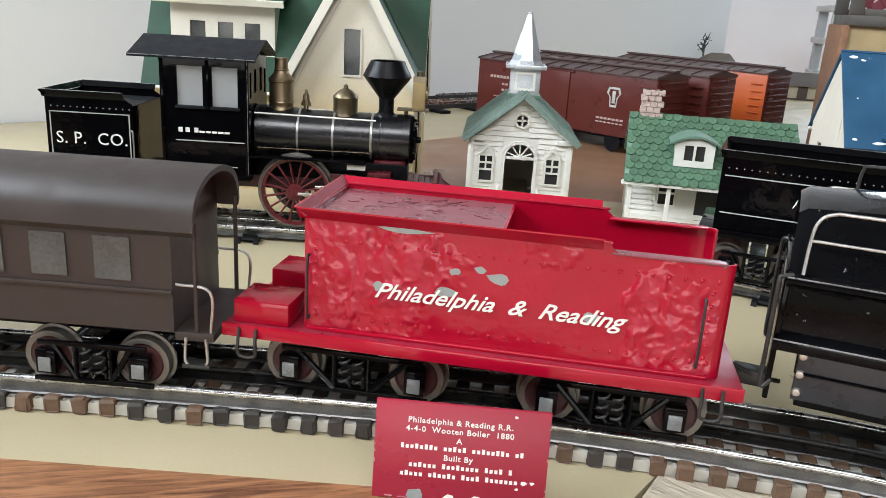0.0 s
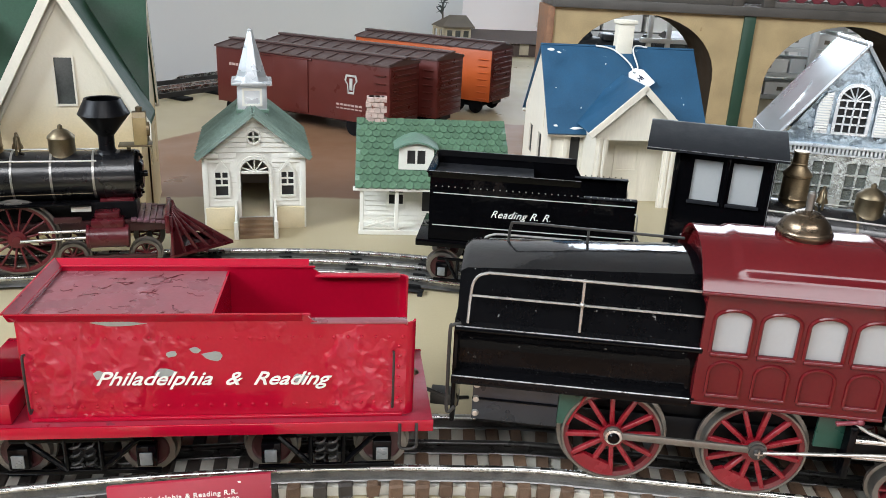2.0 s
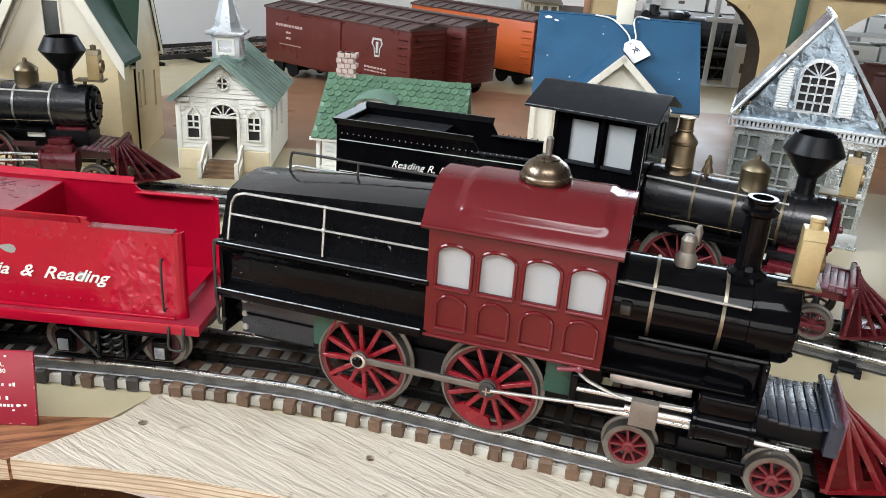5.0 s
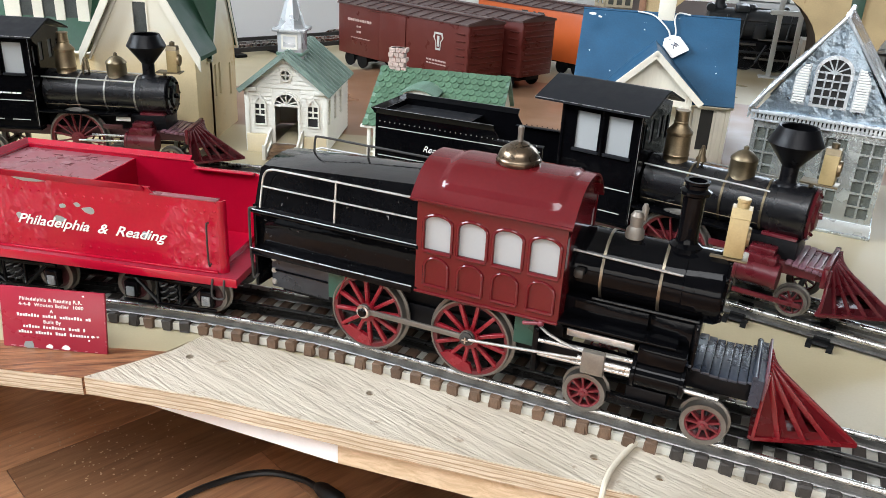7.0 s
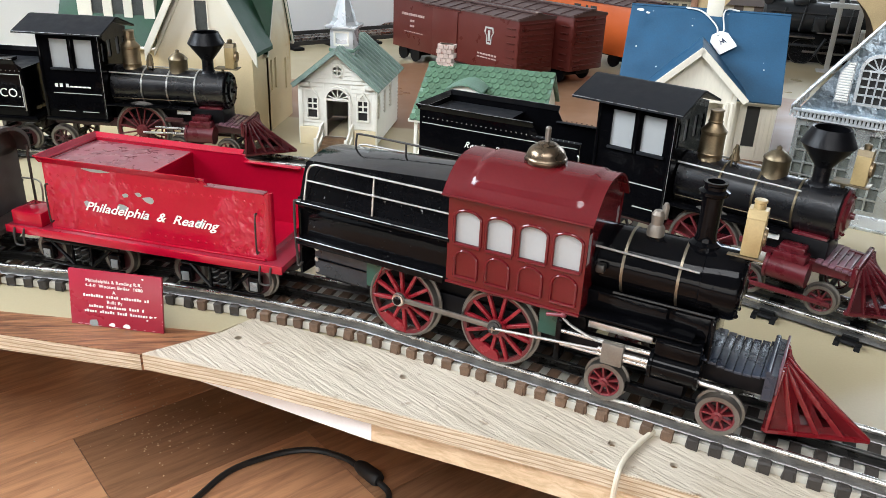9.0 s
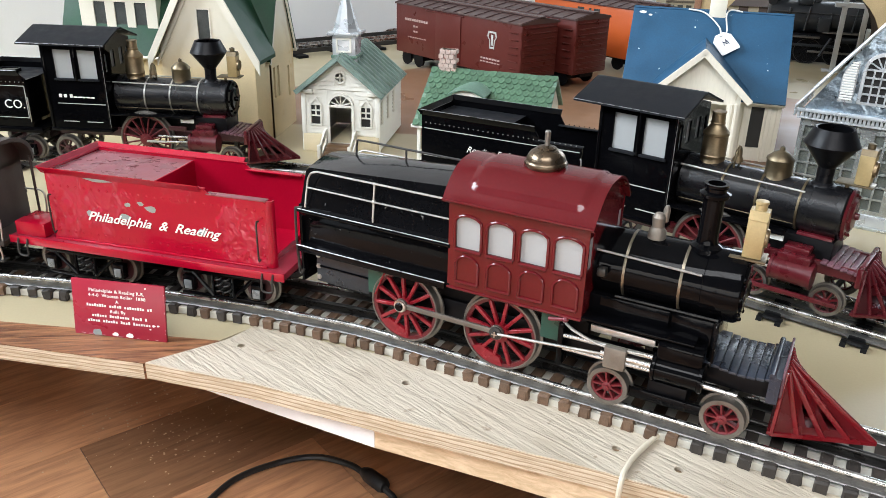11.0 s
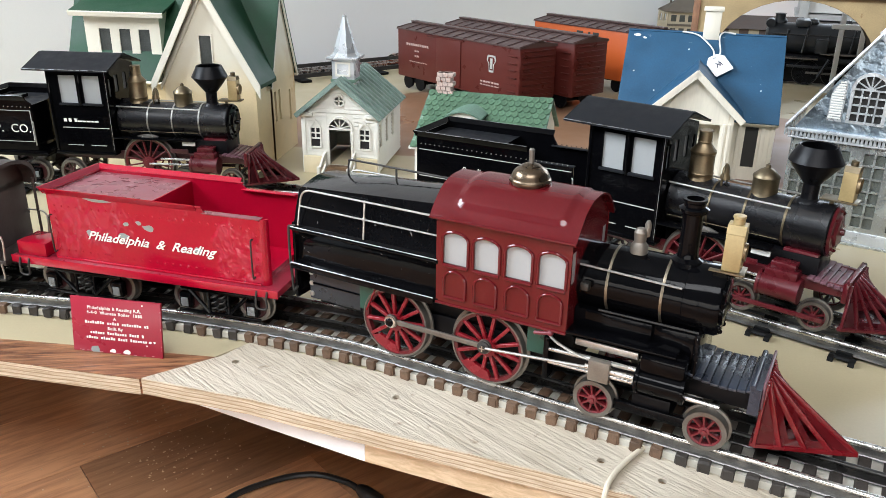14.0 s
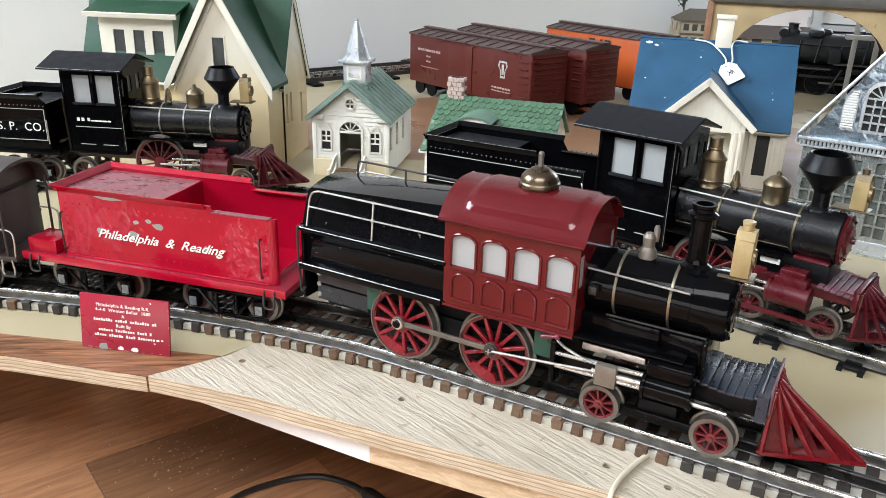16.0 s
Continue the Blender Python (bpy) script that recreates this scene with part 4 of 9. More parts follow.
# ---------------------------------------------------------------- the near train
def near_tender():
    e = thing("tender", pose(-0.089, 0.081, 0, 0, 0, -8), "chipped glossy red tender with white script lettering", "train tender")
    # deck with edge bead
    bm = box(B(), -0.1255, 0.1255, -0.041, 0.041, 0.0472, 0.0532, 0.0006)
    part("deck", bm, "red_dull", e, "worn dark red deck plate")
    for y in (-1, 1):
        bm = box(B(), -0.1258, 0.1258, y * 0.0412 - 0.0006, y * 0.0412 + 0.0006, 0.0468, 0.0536, 0.0004)
        part("deck_edge", bm, "red", e)
        bm = box(B(), -0.083, 0.109, y * 0.0352 - 0.001, y * 0.0352 + 0.001, 0.0532, 0.0552, 0.0005)
        part("base_bead", bm, "red", e)
    # side plates with raised rear part, low front part and rounded front corner
    top = [(-0.084, 0.053), (0.1105, 0.053), (0.1105, 0.1065), (0.108, 0.1085), (0.066, 0.1085), (0.062, 0.1095), (0.058, 0.113), (-0.084, 0.113)]
    for y in (-0.034, 0.0328):
        part("side_plate", pierced(B(), top, [], 0.0012, Matrix.Translation((0, y, 0))), "red_worn" if y < 0 else "red", e, "flaking red side plate" if y < 0 else "", smooth=False)
        yy = y + (-0.0003 if y < 0 else 0.0015)
        o = -1 if y < 0 else 1
        bm = prism(B(), [(yy, 0.110), (yy + o * 0.0042, 0.1155), (yy + o * 0.0042, 0.1163), (yy - o * 0.0012, 0.1125)], -0.088, 0.056)
        part("flared_lip", bm, "red", e)
        bm = box(B(), 0.060, 0.1105, y - 0.0006, y + 0.0058 if y < 0 else y + 0.0018, 0.1082, 0.1092, 0.0003) if y < 0 else box(B(), 0.060, 0.1105, y - 0.0046, y + 0.0018, 0.1082, 0.1092, 0.0003)
        part("top_flange", bm, "deck_pink" if y < 0 else "red", e)
        bm = box(B(), -0.084, 0.06, y - 0.0004, y + 0.0016, 0.1125, 0.1138, 0.0004)
        part("top_bead", bm, "red", e)
    for o in (-1, 1):
        arc = [(0.1104 + 0.005 * math.sin(radians(a)), o * (0.0290 + 0.005 * math.cos(radians(a)))) for a in range(0, 91, 15)]
        inn = [(0.1104 + 0.0038 * math.sin(radians(a)), o * (0.0290 + 0.0038 * math.cos(radians(a)))) for a in range(90, -1, -15)]
        part("front_corner", slab(B(), arc + inn, 0.0531, 0.1086), "red", e, "rounded red front corner")
    part("rear_plate", box(B(), -0.0852, -0.084, -0.034, 0.034, 0.053, 0.113), "red", e)
    bm = prism(B(), [(-0.0382, 0.1155), (0.0382, 0.1155), (0.0382, 0.1163), (-0.0382, 0.1163)], -0.0895, -0.0885)
    part("rear_lip", bm, "red", e)
    bm = B()
    prism(bm, [(-0.0370, 0), (0.0370, 0), (0.0370, 0.0009), (-0.0370, 0.0009)], 0, 0.0068, Matrix.Translation((-0.0892, 0, 0.1156)) @ Matrix.Rotation(radians(38), 4, "Y"))
    part("rear_flare", bm, "red_dull", e)
    # coal deck, bulkhead and well floor
    # window glare on the dark red deck is put into its pink
    part("coal_deck", box(B(), -0.084, 0.009, -0.0328, 0.0328, 0.1095, 0.1105), "deck_pink", e, "flaking red coal deck with pink glare in its colour", smooth=False)
    part("bulkhead", box(B(), 0.009, 0.0102, -0.0328, 0.0328, 0.0532, 0.1105), "red", e)
    part("well_floor", box(B(), 0.0052, 0.109, -0.0328, 0.0328, 0.0533, 0.058), "red", e)
    # toolboxes, coupler pin, grab irons, steps
    part("toolbox", box(B(), -0.121, -0.092, -0.038, -0.012, 0.0532, 0.0655, 0.001), "red", e, "red toolbox")
    part("toolbox", box(B(), -0.121, -0.092, 0.012, 0.038, 0.0532, 0.0655, 0.001), "red", e)
    bm = lathe(B(), [(0, 0.0025), (0.0022, 0.0022), (0.0032, 0.0)], 14, Matrix.Translation((0.119, 0.012, 0.0530)))
    part("deck_bolt", bm, "brass_dull", e)
    for s in (0.1035, -0.0825):
        bm = tube(B(), [(s, -0.0345, 0.060), (s, -0.0378, 0.062), (s, -0.0378, 0.090), (s, -0.0345, 0.092)], 0.0007)
        part("grab_iron", bm, "iron", e)
    for s in (0.112, -0.112):
        bm = tube(B(), [(s - 0.0045, -0.0415, 0.052), (s - 0.0045, -0.0435, 0.046), (s - 0.004, -0.0435, 0.038), (s + 0.004, -0.0435, 0.038), (s + 0.0045, -0.0435, 0.046), (s + 0.0045, -0.0415, 0.052)], 0.0009)
        part("step", bm, "iron", e)
    bm = B()
    for i in range(27):
        x = -0.079 + i * 0.0072
        bmesh.ops.create_icosphere(bm, subdivisions=1, radius=0.0012, matrix=Matrix.Translation((x, -0.0341, 0.1005)) @ Matrix.Diagonal((1, 0.6, 1, 1)))
        bmesh.ops.create_icosphere(bm, subdivisions=1, radius=0.0012, matrix=Matrix.Translation((x, -0.0341, 0.0610)) @ Matrix.Diagonal((1, 0.6, 1, 1)))
    for i in range(6):
        bmesh.ops.create_icosphere(bm, subdivisions=1, radius=0.0012, matrix=Matrix.Translation((-0.0795, -0.0341, 0.0635 + 0.0063 * i)) @ Matrix.Diagonal((1, 0.6, 1, 1)))
        bmesh.ops.create_icosphere(bm, subdivisions=1, radius=0.0012, matrix=Matrix.Translation((0.1065, -0.0341, 0.0635 + 0.0063 * i)) @ Matrix.Diagonal((1, 0.6, 1, 1)))
    tagged(part("rivets", bm, "red", e), kind="stuff")
    # bare patches where the paint has come off
    rng = random.Random(11)
    for i, (x, z, w, h) in enumerate(((-0.048, 0.0795, 0.006, 0.006), (-0.015, 0.081, 0.013, 0.0065), (-0.011, 0.0915, 0.005, 0.0045), (0.001, 0.0935, 0.0055, 0.005), (0.0105, 0.0902, 0.012, 0.0065), (0.054, 0.0768, 0.009, 0.006), (-0.036, 0.109, 0.026, 0.003))):
        bm = B()
        n = 9
        pl = [(x + w / 2 * math.cos(2 * math.pi * k / n) * rng.uniform(0.6, 1.15), z + h / 2 * math.sin(2 * math.pi * k / n) * rng.uniform(0.6, 1.15)) for k in range(n)]
        pierced(bm, pl, [], 0.0003, Matrix.Translation((0, -0.03425, 0)))
        part("bare_patch", bm, "bare", e, "bare grey metal where paint flaked")
    # cracks in the paint of the coal deck
    for k in range(30):
        x, y = rng.uniform(-0.078, -0.006), rng.uniform(-0.026, 0.026)
        pl = [(x, y, 0.1106)]
        for j in range(4):
            x, y = x + rng.uniform(-0.001, 0.004), y + rng.uniform(-0.003, 0.003)
            pl.append((x, y, 0.1106))
        part("paint_crack", tube(B(), pl, 0.00022, 2, 5), "wheel_maroon", e, "dark crack in the paint")
    text("lettering", "Philadelphia  &  Reading", 0.0110, Matrix.Translation((-0.0500, -0.0347, 0.0742)) @ Matrix.Rotation(radians(0.6), 4, "Y") @ FACE @ Matrix.Diagonal((1.13, 1, 1, 1)), "letter", e, "white script lettering", shear=0.48, bold=0.00010, spacing=0.99)
    plain_truck(e, -0.0925, -0.0275, 0.0320, 0.0142)
    plain_truck(e, 0.038, 0.0985, 0.0320, 0.0142)
    bm = tube(B(), [(0.1255, 0, 0.049), (0.14, 0.0, 0.043), (0.152, 0.004, 0.0400)], 0.0012)
    part("drawbar", bm, "iron", e)


def near_engine():
    e = thing("steam_locomotive", pose(0.138, 0.031, 0, 0, 0, -21), "glossy black and maroon camelback steam locomotive on the track", "locomotive")
    # firebox: an upright wagon-top section that widens to a ledge
    def sect(t):
        return [(-0.0365, 0.0735), (-0.0365, 0.0765), (-0.0305, 0.0785), (-0.0298, 0.090), (-0.0325, 0.0985), (-0.0362, 0.1035), (-0.0362, 0.1058), (-0.033, 0.108), (-0.0295, 0.119), (-0.0250, t - 0.0066), (-0.0243, t - 0.0046), (-0.011, t - 0.0010), (0, t)]
    rows = []
    bm = B()
    for s, t in ((-0.0895, 0.1375), (-0.086, 0.140), (-0.02, 0.1440), (0.039, 0.1475)):
        half = sect(t)
        ring = half + [(-y, z) for y, z in reversed(half[:-1])]
        k = 0.985 if s < -0.088 else 1.0
        rows.append([bm.verts.new((s, y * k, z)) for y, z in ring])
    for a, b in zip(rows, rows[1:]):
        for i in range(len(a) - 1):
            if not 10 <= i < len(a) - 11:
                bm.faces.new((a[i], a[i + 1], b[i + 1], b[i]))
        bm.faces.new((a[-1], a[0], b[0], b[-1]))
    bm.faces.new(rows[0])
    bm.faces.new(rows[-1])
    part("firebox", bm, "black_worn", e, "glossy chipped black firebox")
    bm = B()
    rows = []
    for s, t in ((-0.0895, 0.1375), (-0.086, 0.140), (-0.02, 0.1440), (0.039, 0.1475)):
        k = 0.985 if s < -0.088 else 1.0
        half = [(-0.0243, t - 0.0046), (-0.0200, t - 0.0030), (-0.0110, t - 0.0010), (-0.0040, t - 0.0001)]
        rows.append([bm.verts.new((s, y * k, z)) for y, z in half + [(-y, z) for y, z in reversed(half)]])
    for a, b in zip(rows, rows[1:]):
        for i in range(len(a) - 1):
            bm.faces.new((a[i], a[i + 1], b[i + 1], b[i]))
    part("crown_sheet", bm, "black_crown", e, "glossy rippled black crown sheet")
    # lifted paint flakes; the crown's broken sheen is put into their grey
    rng = random.Random(31)
    for k in range(22):
        s, y, r = rng.uniform(-0.06, 0.034), -rng.uniform(0.0115, 0.0215), rng.uniform(0.0015, 0.0045)
        t = 0.1375 + (s + 0.0895) * 0.0778
        z = t - 0.0010 + (y + 0.010) * 0.39
        pl = [(r * 2.2 * math.cos(2 * math.pi * i / 7) * rng.uniform(0.5, 1.2), r * 0.38 * math.sin(2 * math.pi * i / 7) * rng.uniform(0.4, 1.3)) for i in range(7)]
        bm = slab(B(), pl, 0.0, 0.0004)
        bmesh.ops.transform(bm, matrix=Matrix.Translation((s, y, z + 0.0002)) @ Matrix.Rotation(radians(21.5 + rng.uniform(-5, 5)), 4, "X") @ Matrix.Rotation(radians(-3), 4, "Y"), verts=bm.verts)
        part("paint_flake", bm, "flake", e, "lifted flake of black paint with sheen in its grey")
    for o in (-1, 1):
        bm = tube(B(), [(-0.09, o * 0.0362, 0.1050), (0.038, o * 0.0362, 0.1050)], 0.0011, 1)
        part("ledge_bead", bm, "black", e)
        # highlights on the bend and the ledge are drawn as thin pale rods
        part("worn_edge", tube(B(), [(-0.0895, o * 0.0363, 0.1062), (0.038, o * 0.0363, 0.1062)], 0.00045, 1, 6), "edge_glint", e, "pale line painting the bend highlight")
        part("worn_edge", tube(B(), [(-0.0905, o * 0.0380, 0.0773), (0.036, o * 0.0380, 0.0773)], 0.00045, 1, 6), "edge_glint", e)
        bm = box(B(), -0.0905, 0.036, o * 0.0372 - 0.0008, o * 0.0372 + 0.0008, 0.0722, 0.0772, 0.0004)
        part("running_board_edge", bm, "black_worn", e)
        # hand rails
        y = o * 0.0315
        bm = tube(B(), [(0.038, y, 0.136), (-0.06, y, 0.1362), (-0.076, y, 0.1355), (-0.0815, y, 0.131), (-0.083, o * 0.0325, 0.122), (-0.0835, o * 0.035, 0.108)], 0.0008)
        rl = part("hand_rail", bm, "tinwire", e, "thin soldered wire hand rail")
        bm = tube(B(), [(0.038, o * 0.033, 0.1228), (-0.0825, o * 0.033, 0.1232)], 0.0007, 1)
        part("lower_rail", bm, "tinwire", rl)
        bm = tube(B(), [(-0.0245, o * 0.0312, 0.1370), (-0.0245, o * 0.034, 0.108)], 0.0008, 1)
        part("rail_post", bm, "tinwire", rl)
        bm = B()
        bmesh.ops.create_icosphere(bm, subdivisions=2, radius=0.0017, matrix=Matrix.Translation((-0.0245, o * 0.0325, 0.123)))
        part("rail_knob", bm, "tinwire", rl)
    bm = tube(B(), [(-0.066, 0.008, 0.1405), (-0.065, 0.008, 0.150), (-0.06, 0.008, 0.152), (-0.02, 0.008, 0.1515), (0.03, 0.006, 0.1515)], 0.0008)
    part("top_rail", bm, "iron", e)
    bm = tube(B(), [(-0.022, 0.008, 0.143), (-0.022, 0.008, 0.1515)], 0.0008, 1)
    part("top_rail_post", bm, "iron", e)
    # rear frame: end posts, steps, skirt, ash pan, green side panel
    for o in (-1, 1):
        bm = tube(B(), [(-0.0925, o * 0.034, 0.062), (-0.0925, o * 0.0355, 0.075), (-0.0925, o * 0.0355, 0.103), (-0.091, o * 0.035, 0.106), (-0.087, o * 0.034, 0.107)], 0.001)
        part("end_post", bm, "iron", e)
        bm = tube(B(), [(-0.0925, o * 0.0345, 0.074), (-0.0925, o * 0.034, 0.055), (-0.091, o * 0.034, 0.052), (-0.088, o * 0.034, 0.056)], 0.001)
        part("step", bm, "iron", e)
        bm = box(B(), -0.0785, -0.031, o * 0.0295 - 0.001, o * 0.0295 + 0.001, 0.047, 0.073, 0.0005)
        part("skirt", bm, "skirt_grey", e, "flat black skirt plate")
        bm = tube(B(), [(-0.0785, o * 0.0308, 0.0605), (-0.0315, o * 0.0308, 0.0605)], 0.0008, 1)
        part("skirt_bead", bm, "black", e)
        bm = pierced(B(), [(-0.031, 0.050), (-0.025, 0.050), (-0.018, 0.066), (-0.015, 0.073), (-0.031, 0.073)], [], 0.0015, Matrix.Translation((0, o * 0.0303 - 0.00075, 0)))
        part("side_panel", bm, "green_cab", e, "dark green side panel with red edge")
        bm = tube(B(), [(-0.0250, o * 0.0312, 0.050), (-0.018, o * 0.0312, 0.066), (-0.014, o * 0.0312, 0.074)], 0.0008, 1)
        part("panel_edge", bm, "wheel_red", e)
        bm = box(B(), 0.106, 0.124, o * 0.030 - 0.001, o * 0.030 + 0.001, 0.052, 0.077, 0.0005)
        part("side_panel", bm, "green_cab", e)
        for z in (0.069, 0.060, 0.051):
            bm = lathe(B(), [(0, 0.0014), (0.0017, 0.0011), (0.0022, 0)], 12, Matrix.Translation((-0.0765, o * 0.0305, z)) @ Matrix.Rotation(radians(90 if o < 0 else -90), 4, "X"))
            part("bolt", bm, "tinwire", e)
    part("rear_sheet", box(B(), -0.0905, -0.088, -0.034, 0.034, 0.046, 0.109, 0.0006), "black", e)
    part("drawhead", box(B(), -0.105, -0.088, -0.005, 0.005, 0.038, 0.046, 0.0008), "iron", e)
    # main frame
    for o in (-1, 1):
        part("frame_bar", box(B(), -0.076, 0.2, o * 0.0195 - 0.002, o * 0.0195 + 0.002, 0.040, 0.056, 0.0006), "black_matt", e)
    part("belly", box(B(), -0.07, 0.135, -0.0185, 0.0185, 0.040, 0.076), "black_matt", e)
    # drivers and rods
    for s, turn in ((0.0, 10), (0.0765, 25)):
        spoked_wheel(e, s, -0.0315, 0.0456, 0.0281, 12, -1, "driving_wheel", counter=112 - turn, turn=turn)
        spoked_wheel(e, s, 0.0315, 0.0456, 0.0281, 12, 1, "driving_wheel", counter=-60, turn=turn)
        part("axle", rod(B(), (s, -0.027, 0.0456), (s, 0.027, 0.0456), 0.0035), "iron", e)
    for o in (-1, 1):
        yy = o * 0.0355
        bm = box(B(), 0.0, 0.0765, yy - 0.0009, yy + 0.0009, 0.0468, 0.0508, 0.0004)
        for s in (0.0, 0.0765):
            lathe(bm, [(0.0048, -0.0012), (0.0052, -0.0008), (0.0052, 0.0012), (0.0, 0.0012), ], 20, Matrix.Translation((s, yy, 0.0488)) @ Matrix.Rotation(radians(90 if o < 0 else -90), 4, "X"))
        part("side_rod", bm, "tyre", e, "flat steel side rod")
        for s in (0.0, 0.0765):
            bm = lathe(B(), [(0, -0.0042), (0.0022, -0.004), (0.0026, -0.003), (0.0046, -0.0026), (0.0046, -0.001), (0, -0.001)], 18, Matrix.Translation((s, yy, 0.0488)) @ Matrix.Rotation(radians(-90 if o < 0 else 90), 4, "X"))
            cp = part("crank_pin", bm, "steel" if s == 0 else "iron", e, "shiny ringed crank pin")
            if s == 0:
                part("pin_cap", lathe(B(), [(0, -0.0047), (0.0024, -0.0046), (0.0032, -0.0036), (0.0032, -0.0020), (0, -0.0020)], 18, Matrix.Translation((s, yy, 0.0488)) @ Matrix.Rotation(radians(-90 if o < 0 else 90), 4, "X")), "black", cp)
            else:
                bm = box(B(), s - 0.0022, s + 0.0022, yy + o * 0.0040, yy + o * 0.0046, 0.0484, 0.0492)
                box(bm, s - 0.0004, s + 0.0004, yy + o * 0.0040, yy + o * 0.0046, 0.0466, 0.0510)
                part("screw_slot", bm, "steel", cp, "bright crossed screw head", smooth=False)
        bm = B()
        rod(bm, (0.0765, o * 0.0385, 0.0490), (0.150, o * 0.0385, 0.0560), 0.0010, seg=10)
        part("main_rod", bm, "tinwire", e, "thin tarnished main rod")
        # guides, crosshead, cylinder, steam chest
        for z in (0.0610, 0.0515):
            part("guide_bar", rod(B(), (0.122, o * 0.036, z), (0.184, o * 0.036, z + 0.0012), 0.0016), "steel", e)
        part("piston_rod", rod(B(), (0.150, o * 0.037, 0.0562), (0.186, o * 0.037, 0.0565), 0.0021), "steel", e)
        part("crosshead", box(B(), 0.153, 0.167, o * 0.0385 - 0.0025, o * 0.0385 + 0.0025, 0.0485, 0.0635, 0.0006), "tan_grey", e, "dull tan metal crosshead")
        bm = lathe(B(), [(0, 0), (0.0088, 0), (0.0098, 0.001), (0.0098, 0.0025), (0.0085, 0.003), (0.0085, 0.0285), (0.0098, 0.029), (0.0098, 0.031), (0.006, 0.032), (0, 0.032)], 28, Matrix.Translation((0.183, o * 0.034, 0.0555)) @ Matrix.Rotation(radians(90), 4, "Y"))
        part("cylinder", bm, "black", e, "glossy black steam cylinder")
        part("steam_chest", box(B(), 0.185, 0.213, o * 0.031 - 0.008, o * 0.031 + 0.008, 0.063, 0.0745, 0.0018), "black", e)
        part("valve_plate", box(B(), 0.140, 0.182, o * 0.030 - 0.001, o * 0.030 + 0.001, 0.066, 0.071, 0.0006), "tinwire", e)
        part("guide_yoke", box(B(), 0.1205, 0.1245, o * 0.032 - 0.006, o * 0.032 + 0.006, 0.038, 0.070, 0.001), "black", e)
        bm = tube(B(), [(0.118, o * 0.033, 0.073), (0.126, o * 0.036, 0.069), (0.133, o * 0.037, 0.066), (0.15, o * 0.037, 0.0615), (0.178, o * 0.037, 0.063)], 0.0010)
        part("feed_pipe", bm, "tinwire", e)
        bm = rod(B(), (0.113, o * 0.036, 0.0700), (0.124, o * 0.0365, 0.0725), 0.0013)
        bmesh.ops.create_icosphere(bm, subdivisions=2, radius=0.0022, matrix=Matrix.Translation((0.1245, o * 0.0365, 0.0727)))
        part("valve_lever", bm, "pink", e)
    # front truck
    for s in (0.1555, 0.2285):
        for o in (-1, 1):
            spoked_wheel(e, s, o * 0.0325, 0.0296, 0.0138, 9, o, "truck_wheel", colour="wheel_worn", width=0.009)
        part("axle", rod(B(), (s, -0.028, 0.0296), (s, 0.028, 0.0296), 0.0022), "iron", e)
    for o in (-1, 1):
        bm = box(B(), 0.168, 0.217, o * 0.0285 - 0.0015, o * 0.0285 + 0.0015, 0.0255, 0.0325, 0.001)
        part("truck_frame", bm, "black_worn", e, "black truck frame")
        part("frame_rail", rod(B(), (0.205, o * 0.026, 0.046), (0.234, o * 0.024, 0.044), 0.0018), "steel", e)
    part("truck_bolster", box(B(), 0.18, 0.205, -0.027, 0.027, 0.024, 0.04, 0.001), "black_matt", e)
    # cab
    ops = [arch(0.0432 + k * 0.0234, 0.0612 + k * 0.0234, 0.1052, 0.1282, 0.0048) for k in range(4)]
    low = [arch(0.0438 + k * 0.0234, 0.0606 + k * 0.0234, 0.0805, 0.1000, 0.0065) for k in range(4)]
    for o in (-1, 1):
        y = -0.036 if o < 0 else 0.0348
        part("cab_side", pierced(B(), [(0.0375, 0.074), (0.1345, 0.074), (0.1352, 0.1392), (0.0375, 0.1392)], ops, 0.0012, Matrix.Translation((0, y, 0))), "cab_red", e, "glossy maroon cab side", smooth=False)
        ypane = y + 0.0014 if o < 0 else y - 0.0007
        for k in range(4):
            pn = part("window_pane", pierced(B(), rect(0.0420 + k * 0.0234, 0.0624 + k * 0.0234, 0.1040, 0.1295), [], 0.0005, Matrix.Translation((0, ypane, 0))), "pane", e, "frosted pale window pane", smooth=False)
            yo = y - 0.0007 if o < 0 else y + 0.0012
            part("window_sill", rod(B(), (0.0428 + k * 0.0234, yo + 0.0004, 0.1038), (0.0619 + k * 0.0234, yo + 0.0004, 0.1038), 0.0013), "cab_red", pn)
            part("panel_sill", rod(B(), (0.0438 + k * 0.0234, yo + 0.0004, 0.0800), (0.0606 + k * 0.0234, yo + 0.0004, 0.0800), 0.0013), "cab_red", e)
            hood = arch(0.0424 + k * 0.0234, 0.0620 + k * 0.0234, 0.1052, 0.1292, 0.0056)
            part("window_surround", tube(B(), [(a, yo + 0.0006, b) for a, b in hood[1:] + hood[:1]], 0.0011, 1, 8), "cab_red", pn)
            ring = arch(0.0438 + k * 0.0234, 0.0606 + k * 0.0234, 0.0805, 0.1, 0.0065)
            c = (0.0522 + k * 0.0234, 0.0905)
            part("arched_panel", tube(B(), [(a, yo + 0.0003, b) for a, b in ring[1:] + ring[:1]], 0.0010, 1, 8), "cab_red", e)
        part("skirt_bead", rod(B(), (0.0375, y + (0.0 if o < 0 else 0.0012), 0.0745), (0.1345, y + (0.0 if o < 0 else 0.0012), 0.0745), 0.0012), "cab_red", e)
